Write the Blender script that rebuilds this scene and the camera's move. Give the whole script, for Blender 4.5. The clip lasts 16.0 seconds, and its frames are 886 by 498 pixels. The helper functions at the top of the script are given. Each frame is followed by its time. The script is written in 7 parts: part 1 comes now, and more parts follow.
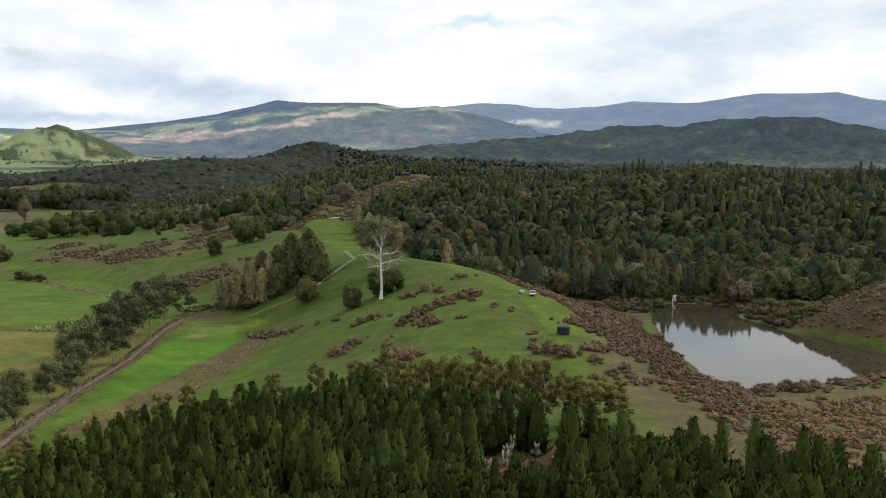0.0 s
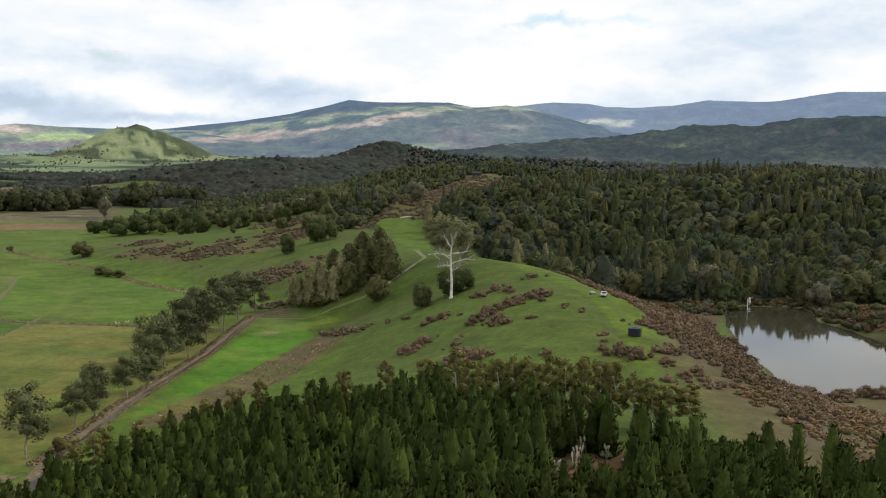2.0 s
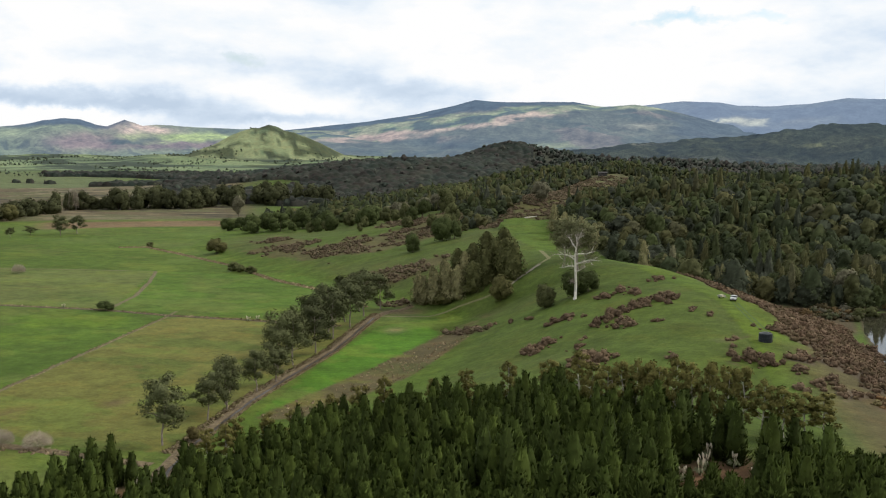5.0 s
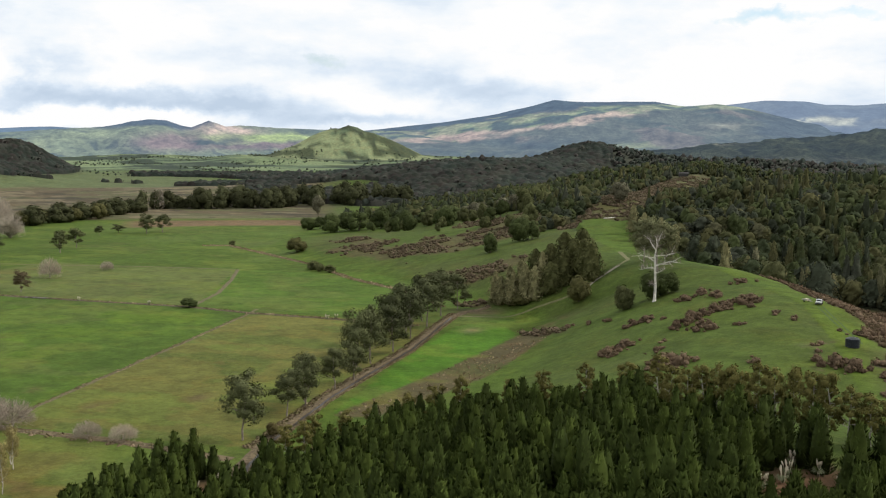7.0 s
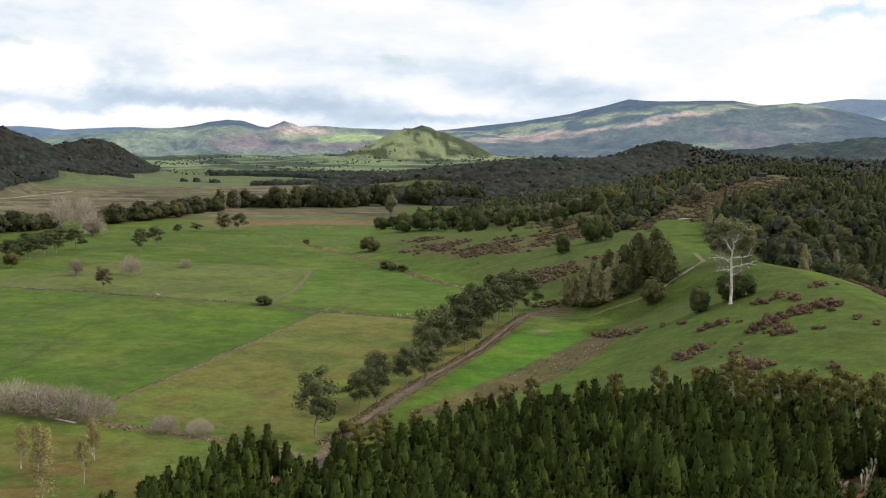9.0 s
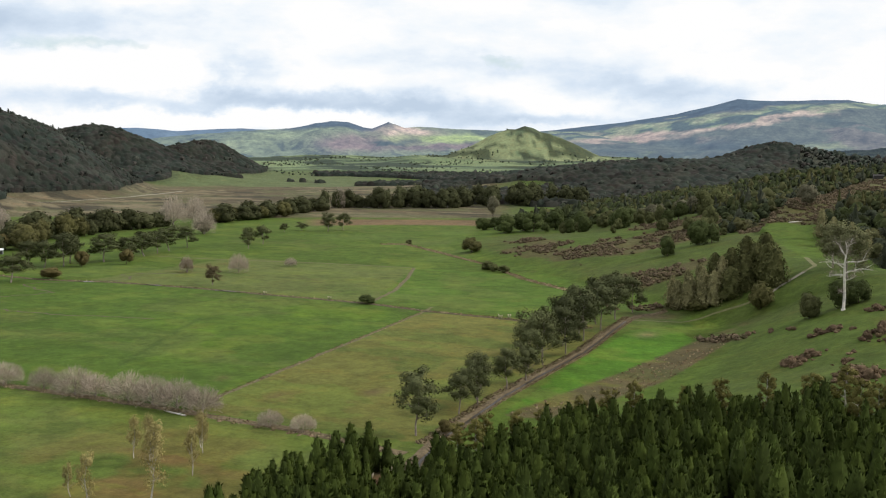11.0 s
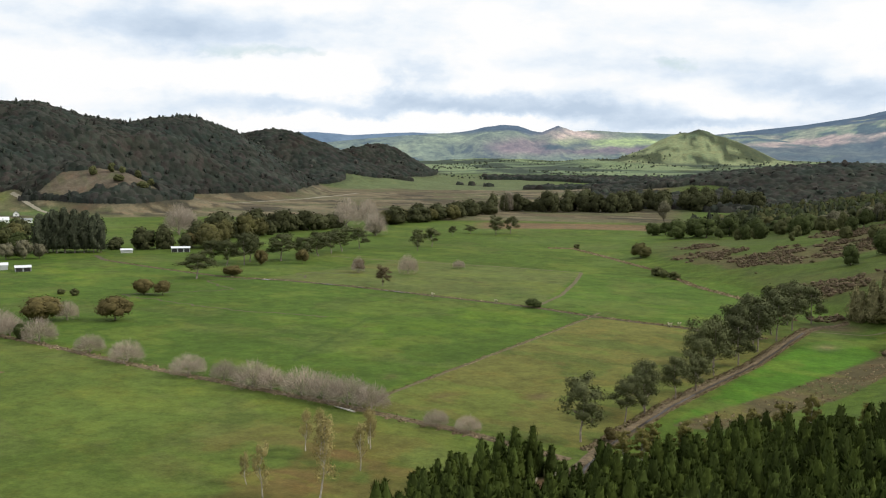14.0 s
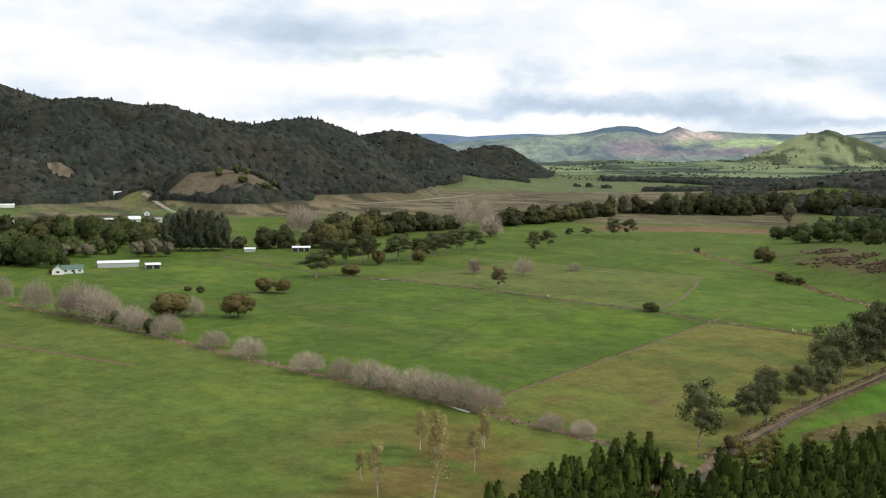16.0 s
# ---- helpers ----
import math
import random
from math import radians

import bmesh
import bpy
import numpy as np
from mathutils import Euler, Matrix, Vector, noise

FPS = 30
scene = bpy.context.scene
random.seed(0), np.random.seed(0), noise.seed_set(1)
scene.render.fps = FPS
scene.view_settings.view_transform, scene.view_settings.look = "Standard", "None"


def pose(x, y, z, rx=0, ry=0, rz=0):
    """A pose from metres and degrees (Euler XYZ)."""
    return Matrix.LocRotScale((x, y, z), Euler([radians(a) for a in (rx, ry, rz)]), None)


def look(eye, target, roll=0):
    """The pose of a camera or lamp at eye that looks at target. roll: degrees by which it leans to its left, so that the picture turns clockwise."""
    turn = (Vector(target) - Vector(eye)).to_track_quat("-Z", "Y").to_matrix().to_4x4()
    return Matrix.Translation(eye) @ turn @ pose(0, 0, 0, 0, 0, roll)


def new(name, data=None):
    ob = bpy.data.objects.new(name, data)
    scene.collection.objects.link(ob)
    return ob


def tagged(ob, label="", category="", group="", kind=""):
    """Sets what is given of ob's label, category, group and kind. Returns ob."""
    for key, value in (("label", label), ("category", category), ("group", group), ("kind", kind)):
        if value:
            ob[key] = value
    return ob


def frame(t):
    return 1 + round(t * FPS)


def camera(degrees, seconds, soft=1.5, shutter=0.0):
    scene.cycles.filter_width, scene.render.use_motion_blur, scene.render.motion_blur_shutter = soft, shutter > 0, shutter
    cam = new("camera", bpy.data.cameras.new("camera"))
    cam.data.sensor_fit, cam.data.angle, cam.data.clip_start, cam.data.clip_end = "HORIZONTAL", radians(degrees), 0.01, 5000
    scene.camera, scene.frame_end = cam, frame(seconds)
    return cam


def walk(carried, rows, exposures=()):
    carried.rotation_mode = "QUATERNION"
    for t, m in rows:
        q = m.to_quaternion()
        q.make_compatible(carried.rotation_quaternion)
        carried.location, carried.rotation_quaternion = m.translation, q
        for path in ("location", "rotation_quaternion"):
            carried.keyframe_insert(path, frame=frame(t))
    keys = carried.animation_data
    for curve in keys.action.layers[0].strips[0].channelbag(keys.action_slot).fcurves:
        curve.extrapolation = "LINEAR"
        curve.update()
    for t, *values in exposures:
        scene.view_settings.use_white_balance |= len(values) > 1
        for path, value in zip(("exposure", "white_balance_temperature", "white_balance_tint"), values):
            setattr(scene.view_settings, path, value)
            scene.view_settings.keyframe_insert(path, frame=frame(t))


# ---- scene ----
# A hovering camera that pans to the left over a farm valley, 75 m above the flat
cam = camera(47.19, 16.0, soft=1.1)
EYE = 75.0
ROWS = [(0.0, 0.0, -5.48, 0.44), (0.5, 1.01, -5.5, 0.48), (1.0, 1.71, -5.51, 0.47), (1.5, 2.55, -5.52, 0.48), (2.0, 3.99, -5.54, 0.51),
        (2.5, 5.45, -5.56, 0.5), (3.0, 6.88, -5.57, 0.5), (3.5, 7.83, -5.58, 0.49), (4.0, 8.7, -5.6, 0.49), (6.5, 14.58, -5.61, 0.49),
        (7.0, 15.42, -5.63, 0.48), (7.5, 16.3, -5.64, 0.48), (8.0, 17.27, -5.64, 0.46), (8.5, 18.4, -5.65, 0.47), (9.0, 19.51, -5.67, 0.47),
        (11.5, 26.84, -5.65, 0.48), (12.0, 28.37, -5.63, 0.49), (12.5, 29.95, -5.6, 0.49), (13.0, 31.55, -5.57, 0.49), (13.5, 33.16, -5.55, 0.48),
        (14.0, 34.76, -5.54, 0.5), (14.5, 36.37, -5.51, 0.48), (15.0, 37.97, -5.51, 0.5), (15.5, 39.63, -5.51, 0.48), (16.0, 41.33, -5.51, 0.43)]


def aim(yaw, pitch, roll):
    """A camera pose at the hover point; roll leans the camera to its left."""
    return pose(0, 0, EYE, 90 + pitch, 0, yaw) @ pose(0, 0, 0, 0, 0, roll)


walk(cam, [(t, aim(yaw, pitch, roll)) for t, yaw, pitch, roll in ROWS])

# ---- sky and sun ----
scene.view_settings.exposure = 0.0
world = bpy.data.worlds.new("sky")
scene.world = world
world.use_nodes = True
SUN_EL, SUN_AZ = 36.0, 60.0  # degrees; azimuth from +y to +x


def sky_nodes():
    nt = world.node_tree
    nt.nodes.clear()
    N, L = nt.nodes.new, nt.links.new
    out, bg = N("ShaderNodeOutputWorld"), N("ShaderNodeBackground")
    sky = N("ShaderNodeTexSky")
    sky.sky_type, sky.sun_disc = "NISHITA", False
    sky.sun_elevation, sky.sun_rotation = radians(SUN_EL), radians(SUN_AZ)
    gain = N("ShaderNodeMix")
    gain.data_type, gain.blend_type = "RGBA", "MULTIPLY"
    gain.inputs[0].default_value = 1.0
    L(sky.outputs[0], gain.inputs[6])
    gain.inputs[7].default_value = (0.15, 0.15, 0.15, 1)
    tc, sep = N("ShaderNodeTexCoord"), N("ShaderNodeSeparateXYZ")
    L(tc.outputs["Generated"], sep.inputs[0])

    def mth(op, *args):
        n = N("ShaderNodeMath")
        n.operation = op
        for i, v in enumerate(args):
            if isinstance(v, (int, float)):
                n.inputs[i].default_value = v
            else:
                L(v, n.inputs[i])
        return n.outputs[0]
    az = mth("MULTIPLY", mth("ARCTAN2", sep.outputs[0], sep.outputs[1]), 57.2958)
    el = mth("MULTIPLY", mth("ARCSINE", sep.outputs[2]), 57.2958)

    def cloud(scale, detail, rough, seed, squash):
        n = N("ShaderNodeTexNoise")
        n.inputs["Scale"].default_value, n.inputs["Detail"].default_value = scale, detail
        n.inputs["Roughness"].default_value = rough
        mp = N("ShaderNodeMapping")
        mp.inputs["Location"].default_value = seed
        mp.inputs["Scale"].default_value = (1, 1, squash)
        L(tc.outputs["Generated"], mp.inputs[0])
        L(mp.outputs[0], n.inputs["Vector"])
        return n.outputs["Fac"]

    def ramp(v, stops):
        r = N("ShaderNodeValToRGB")
        while len(r.color_ramp.elements) < len(stops):
            r.color_ramp.elements.new(0.5)
        for e, (p, c) in zip(r.color_ramp.elements, stops):
            e.position, e.color = p, (*c, 1)
        L(v, r.inputs[0])
        return r.outputs[0]
    drift = cloud(16.0, 5, 0.6, (3.1, 0.4, 7.7), 1.6)
    az2 = mth("ADD", az, mth("MULTIPLY", mth("SUBTRACT", drift, 0.5), 9.0))
    el2 = mth("ADD", el, mth("MULTIPLY", mth("SUBTRACT", cloud(21.0, 5, 0.6, (1.7, 5.2, 2.9), 1.6), 0.5), 2.2))

    def banks(rows):
        """Soft cloud forms at (azimuth, elevation, half width, half height, weight), in degrees."""
        total = 0.0
        for a, e, ra, re, w in rows:
            u, v = mth("DIVIDE", mth("SUBTRACT", az2, a), ra), mth("DIVIDE", mth("SUBTRACT", el2, e), re)
            f = mth("EXPONENT", mth("MULTIPLY", mth("ADD", mth("MULTIPLY", u, u), mth("MULTIPLY", v, v)), -1.0))
            total = mth("ADD", mth("MULTIPLY", f, w), total)
        return total
    bases = banks([(-37, 2.5, 10, 0.8, -0.28), (-36.5, 3.9, 2.0, 1.2, -0.20), (-48, 6.6, 9, 1.1, -0.20), (-26, 2.5, 8, 0.75, -0.22), (-13.5, 3.2, 6, 0.8, -0.26), (-24, 4.6, 6, 0.9, -0.13),
                   (10, 5.0, 6, 1.2, -0.10), (18, 6.3, 6, 1.2, -0.14), (-20, 1.6, 5, 0.35, -0.22), (-41, 1.4, 9, 0.45, 0.22), (-31.5, 1.7, 3.5, 0.5, 0.34), (-44, 3.9, 9, 0.9, 0.22), (-19, 2.8, 5, 0.8, 0.20), (0, 4.5, 8, 1.5, 0.15)])
    body = mth("ADD", mth("ADD", mth("MULTIPLY", cloud(7.5, 8, 0.56, (2.3, 7.1, 0), 2.6), 0.85), 0.105), bases)
    grey = ramp(body, [(0.20, (0.54, 0.65, 0.79)), (0.36, (0.70, 0.80, 0.92)), (0.48, (0.89, 0.94, 0.99)), (0.57, (1.0, 1.0, 1.0))])
    holes = banks([(1.5, 7.1, 2.6, 0.42, 1.0), (6.4, 7.1, 2.2, 0.36, 0.9), (-43.5, 5.5, 6.0, 0.5, 0.75), (-22, 5.0, 1.6, 0.4, 0.6)])
    cover = ramp(mth("SUBTRACT", mth("ADD", cloud(5.0, 6, 0.55, (8.2, 1.4, 3), 2.0), 0.2), mth("MULTIPLY", holes, 0.42)), [(0.26, (0, 0, 0)), (0.50, (1, 1, 1))])
    mix = N("ShaderNodeMix")
    mix.data_type = "RGBA"
    L(cover, mix.inputs[0])
    L(gain.outputs[2], mix.inputs[6])
    L(grey, mix.inputs[7])
    L(mix.outputs[2], bg.inputs[0])
    bg.inputs[1].default_value = 1.0
    L(bg.outputs[0], out.inputs[0])


sky_nodes()
sun = new("sun", bpy.data.lights.new("sun", "SUN"))
sun.data.energy, sun.data.angle, sun.data.color = 2.55, radians(8), (1.0, 0.95, 0.86)
sun.matrix_world = look((0, 0, 300), (-math.sin(radians(SUN_AZ)) * 300, -math.cos(radians(SUN_AZ)) * 300, 300 - 300 * math.tan(radians(SUN_EL))))

# ---- numbers: value noise and masks ----
RNG = np.random.RandomState(7)
GRID = RNG.rand(256, 256)


def vnoise(x, y):
    xi, yi = np.floor(x).astype(int), np.floor(y).astype(int)
    u, v = x - xi, y - yi
    u, v = u * u * (3 - 2 * u), v * v * (3 - 2 * v)
    a, b = GRID[xi % 256, yi % 256], GRID[(xi + 1) % 256, yi % 256]
    c, d = GRID[xi % 256, (yi + 1) % 256], GRID[(xi + 1) % 256, (yi + 1) % 256]
    return (a * (1 - u) + b * u) * (1 - v) + (c * (1 - u) + d * u) * v


def fbm(x, y, size, octaves=4, seed=0.0):
    """Noise of about -0.5 to 0.5, with cells of that size in metres."""
    total, amp = 0, 0.5
    for k in range(octaves):
        total = total + amp * (vnoise(x / size + seed + 17 * k, y / size + 2 * seed + 31 * k) - 0.5) * 2
        size, amp = size / 2.03, amp / 2
    return total * 0.6


def step(a, b, v):
    u = np.clip((v - a) / (b - a), 0, 1)
    return u * u * (3 - 2 * u)


def bump(x, y, cx, cy, rx, ry, turn=0.0):
    c, s = math.cos(radians(turn)), math.sin(radians(turn))
    dx, dy = x - cx, y - cy
    return np.exp(-((dx * c + dy * s) / rx) ** 2 - ((dy * c - dx * s) / ry) ** 2)


def polar(az, d):
    return d * math.sin(radians(az)), d * math.cos(radians(az))


# ---- the lie of the land ----
POND = 8.0


SHORE = [(91, 446), (102, 450), (126, 447), (126, 431), (122, 408), (127, 398), (130, 381), (139, 366), (145, 347), (152, 332), (160, 334), (158, 326), (138, 309), (124, 297), (112, 294), (102, 288), (87, 283), (82, 285), (79, 299), (79, 320), (78, 343), (83, 391)]


def pond_distance(x, y):
    """Metres from the pond's shore, negative on the water."""
    best, hit = np.full(np.shape(x), 1e9), np.zeros(np.shape(x), bool)
    for (x0, y0), (x1, y1) in zip(SHORE, SHORE[1:] + SHORE[:1]):
        dx, dy = x1 - x0, y1 - y0
        t = np.clip(((x - x0) * dx + (y - y0) * dy) / (dx * dx + dy * dy), 0, 1)
        best = np.minimum(best, np.hypot(x - x0 - t * dx, y - y0 - t * dy))
        if y0 != y1:
            hit ^= ((y0 > y) != (y1 > y)) & (x < dx * (y - y0) / dy + x0)
    return np.where(hit, -best, best)


def spine(y):
    """The ridge from under the camera over the grassy knoll to the hut: its x and its height."""
    ys = [-200, 60, 150, 240, 285, 345, 440, 520, 620, 760, 900, 1085, 1250, 1500, 6000]
    return (np.interp(y, ys, [40, 40, 35, 32, 31, 26, -4, -52, -86, -80, -58, -36, -30, -20, 0]),
            np.interp(y, ys, [40, 34, 22, 20, 23.5, 25.5, 26.5, 23.5, 27, 36, 44, 50, 42, 22, 10]))


def land(x, y):
    x, y = np.asarray(x, float), np.asarray(y, float)
    d = np.hypot(x, y)
    az = np.degrees(np.arctan2(x, y))
    # foot of the left flank
    foot = np.interp(y, [-300, 150, 210, 300, 430, 500, 602, 695, 760, 874, 1160, 1400, 1700], [-260, -150, -118, -85, -84, -150, -250, -345, -365, -385, -400, -420, -600])
    sx, sz = spine(y)
    lf = np.clip((x - foot) / (sx - foot), 0, 1)
    rising = 1 - (1 - lf ** 2) * (1 - lf * 0.55)
    near = (1 - (1 - lf) ** 2) ** 2
    w = step(440, 620, y)
    left = sz * (near * (1 - w) + (0.35 * rising + 0.65 * lf ** 1.15) * w)
    # right of the ridge: pond hollow, then the wooded hillside
    crest = np.interp(az, [-6, 2.7, 5.5, 8.4, 10.5, 13, 15.4, 18, 20.3, 23.5, 30], [42, 42, 44, 47, 52, 51, 56, 48, 45, 48, 50])
    floor = np.interp(y, [-300, 60, 140, 250, 300, 450], [40, 34, 20, 10.5, 8.6, 8.6]) + (crest - 8.6) * np.interp(y, [455, 490, 560, 640, 710, 800, 900, 1100, 1700], [0, 0.08, 0.38, 0.74, 1.0, 1.0, 0.92, 0.80, 0.80])
    floor = floor + 17 * bump(x, y, 172, 370, 27, 36) + 12 * bump(x, y, 222, 402, 48, 36, 15) + 7 * bump(x, y, 300, 380, 80, 60)
    rw = np.interp(y, [-300, 200, 285, 345, 440, 520, 620, 6000], [90, 75, 62, 70, 62, 60, 90, 120])
    rf = np.clip((x - sx) / rw, 0, 1)
    right = floor + (np.maximum(sz, floor) - floor) * (1 - rf ** 2) ** 2
    pd = pond_distance(x, y) + 2.5 * fbm(x, y, 9, 3, 14)
    right = np.where(pd < 0, POND + np.maximum(0.18 * pd, -2.5), POND + 0.02 * np.minimum(pd, 10) + (np.maximum(right, POND + 0.1) - POND) * step(-3, 22 - 11 * step(120, 140, x), pd))
    z = np.where(x < sx, left, right)
    z = z + 15 * bump(x, y, -50, 1240, 200, 90)
    # gentle unevenness off the flat
    rough = np.clip(z / 12, 0, 1)
    z = z + rough * step(0, 12, pd) * (2.2 * fbm(x, y, 70, 4, 3) + 12 * fbm(x, y, 230, 3, 5) * step(560, 820, y) + 24 * fbm(x, y, 120, 3, 15) * step(470, 560, y) * step(760, 680, y) * step(20, 60, x - sx) + 6 * fbm(x, y, 75, 3, 7) * step(500, 600, y) * step(1000, 850, y))
    z = z * (1 - step(1500, 2000, y) * step(200, -100, x)) + 0
    # the valley rises slowly far off
    z = z + 34 * step(1900, 3300, d) * step(-100, -400, x - 0 * y)
    # dark wooded hills across the valley
    r1 = np.interp(az, [-110, -80, -65, -62.4, -60.4, -58, -56.4, -54.2, -52, -50.8, -48.9, -48.2, -46, -44.5, -42.5, -41], [135, 184, 172, 147, 153, 141, 143, 122, 112, 119, 127, 122, 95, 62, 17, 0])
    base1 = np.interp(az, [-110, -70, -58, -47, -41], [1250, 1180, 1240, 1440, 1600])
    top1 = base1 + np.interp(az, [-110, -60, -48, -41], [650, 560, 380, 250])
    h1 = r1 * step(0, 1, (d - base1) / (top1 - base1)) * (0.85 + 0.15 * step(base1 + 900, base1 + 700, d))
    gully = fbm(x, y, 300, 4, 9)
    ribs = np.abs(fbm(x, y, 330, 3, 29)) * 2 - 0.22
    h1 = np.minimum(h1 * (1 + (0.9 * gully - 1.7 * ribs) * step(1, 0.8, h1 / np.maximum(r1, 1))), np.sqrt(np.maximum(h1 * r1, 0)))
    h2 = 112 * bump(x, y, *polar(-44.2, 2250), 210, 160, 20) + 62 * bump(x, y, *polar(-37.9, 2500), 95, 110) + 45 * bump(x, y, *polar(-41, 2450), 180, 90, 40)
    h3 = 50 * bump(x, y, *polar(-54.2, 1350), 115, 66, 35) * (1 + 0.3 * fbm(x, y, 90, 3, 19)) + 20 * bump(x, y, *polar(-52.2, 1270), 45, 45)
    z = np.maximum(np.maximum(z, h3), np.maximum(h1, h2 * (1 + 0.25 * gully)))
    # cone hill with its skirts, and rolling farmland
    cx, cy = polar(-20.9, 3300)
    rc = np.hypot(x - cx, y - cy)
    z = z + 100 * np.clip(1 - np.sqrt(rc ** 2 + 44 ** 2) / 262, 0, 1) ** 1.05 * (1 + 0.42 * fbm(x, y, 90, 4, 8)) + 14 * bump(x, y, cx + 150, cy - 30, 110, 80) + 10 * np.exp(-(rc / 40) ** 2) + 18 * np.exp(-(rc / 330) ** 2)
    z = z + 14 * fbm(x, y, 420, 3, 12) * step(2600, 3000, d) + 46 * np.maximum(fbm(x, y, 260, 3, 13), -0.05) * step(2500, 2800, d) * step(-8, -14, az) * step(-52, -46, az) * step(240, 420, rc)
    # low dark wooded rises left of the mountain, and a dome
    z = z + 48 * bump(x, y, *polar(-14, 1750), 330, 190, 20) + 46 * bump(x, y, *polar(-7.6, 1950), 110, 120) + 42 * bump(x, y, *polar(-2, 1900), 220, 150)
    # the rest, behind the camera: low hills
    z = z + 60 * step(1200, 2600, d) * step(100, 150, np.abs(az)) * (0.6 + fbm(x, y, 900, 3, 41))
    return z

# ---- materials ----
def material(name, rough=0.8, metallic=0.0, spec=0.3):
    m = bpy.data.materials.new(name)
    m.use_nodes = True
    b = m.node_tree.nodes["Principled BSDF"]
    b.inputs["Roughness"].default_value, b.inputs["Metallic"].default_value = rough, metallic
    b.inputs["Specular IOR Level"].default_value = spec
    return m, m.node_tree, b


def shade(nt, value, lo, hi, a=0.3, b=0.7):
    """A grey factor between lo and hi as value goes from a to b."""
    n = nt.nodes.new("ShaderNodeMapRange")
    n.inputs[1].default_value, n.inputs[2].default_value, n.inputs[3].default_value, n.inputs[4].default_value = a, b, lo, hi
    nt.links.new(value, n.inputs[0])
    return n.outputs[0]


def noise_tex(nt, scale, detail=4.0, rough=0.6, coords=None):
    n = nt.nodes.new("ShaderNodeTexNoise")
    n.inputs["Scale"].default_value, n.inputs["Detail"].default_value, n.inputs["Roughness"].default_value = scale, detail, rough
    if coords is None:
        g = nt.nodes.new("ShaderNodeNewGeometry")
        coords = g.outputs["Position"]
    nt.links.new(coords, n.inputs["Vector"])
    return n.outputs["Fac"]


def times(nt, color, *factors):
    for f in factors:
        m = nt.nodes.new("ShaderNodeMix")
        m.data_type, m.blend_type = "RGBA", "MULTIPLY"
        m.inputs[0].default_value = 1.0
        nt.links.new(color, m.inputs[6])
        nt.links.new(f, m.inputs[7])
        color = m.outputs[2]
    return color


def attribute(nt, name):
    n = nt.nodes.new("ShaderNodeAttribute")
    n.attribute_name = name
    return n.outputs["Color"]


def relief(nt, bsdf, height, strength, distance):
    n = nt.nodes.new("ShaderNodeBump")
    n.inputs["Strength"].default_value, n.inputs["Distance"].default_value = strength, distance
    nt.links.new(height, n.inputs["Height"])
    nt.links.new(n.outputs[0], bsdf.inputs["Normal"])


def rgb(nt, c):
    n = nt.nodes.new("ShaderNodeRGB")
    n.outputs[0].default_value = (*c, 1)
    return n.outputs[0]


def mixed(nt, fac, a, b):
    m = nt.nodes.new("ShaderNodeMix")
    m.data_type = "RGBA"
    nt.links.new(fac, m.inputs[0])
    nt.links.new(a, m.inputs[6])
    nt.links.new(b, m.inputs[7])
    return m.outputs[2]


def ground_material():
    m, nt, b = material("turf", 0.95, 0, 0.1)
    col = attribute(nt, "cover")
    fine, mid, big = noise_tex(nt, 1.3, 5, 0.7), noise_tex(nt, 0.12, 5, 0.65), noise_tex(nt, 0.018, 4)
    tuft = noise_tex(nt, 0.42, 6, 0.75)
    col = times(nt, col, shade(nt, fine, 0.84, 1.16), shade(nt, tuft, 0.76, 1.24), shade(nt, mid, 0.74, 1.26), shade(nt, big, 0.86, 1.14))
    dry = mixed(nt, shade(nt, noise_tex(nt, 0.055, 7, 0.75), 0.0, 0.55, 0.50, 0.70), col, times(nt, col, rgb(nt, (1.42, 1.04, 0.95))))
    nt.links.new(dry, b.inputs["Base Color"])
    relief(nt, b, tuft, 0.5, 0.5)
    return m


def foliage_material(name, rough=0.9, spread=0.16):
    """Leaves: colour from the plant's own tint, each leaf clump a little lighter or darker."""
    m, nt, b = material(name, rough, 0, 0.04)
    g = nt.nodes.new("ShaderNodeNewGeometry")
    isl = shade(nt, g.outputs["Random Per Island"], 1 - spread, 1 + spread, 0, 1)
    oi = nt.nodes.new("ShaderNodeObjectInfo")
    nt.links.new(times(nt, attribute(nt, "tint"), isl, shade(nt, oi.outputs["Random"], 0.85, 1.15, 0, 1), shade(nt, noise_tex(nt, 0.5, 3), 0.8, 1.2), shade(nt, noise_tex(nt, 0.022, 4), 0.78, 1.22)), b.inputs["Base Color"])
    return m


def plain_material(name, c, rough=0.7, metallic=0.0, scale=3.0, lo=0.8, hi=1.2, bump_d=0.0, spec=0.3):
    m, nt, b = material(name, rough, metallic, spec)
    n1, n2 = noise_tex(nt, scale, 5), noise_tex(nt, scale * 7, 3)
    nt.links.new(times(nt, rgb(nt, c), shade(nt, n1, lo, hi), shade(nt, n2, 0.93, 1.07)), b.inputs["Base Color"])
    if bump_d:
        relief(nt, b, n2, 0.6, bump_d)
    return m


TURF = ground_material()
LEAF = foliage_material("leaves")


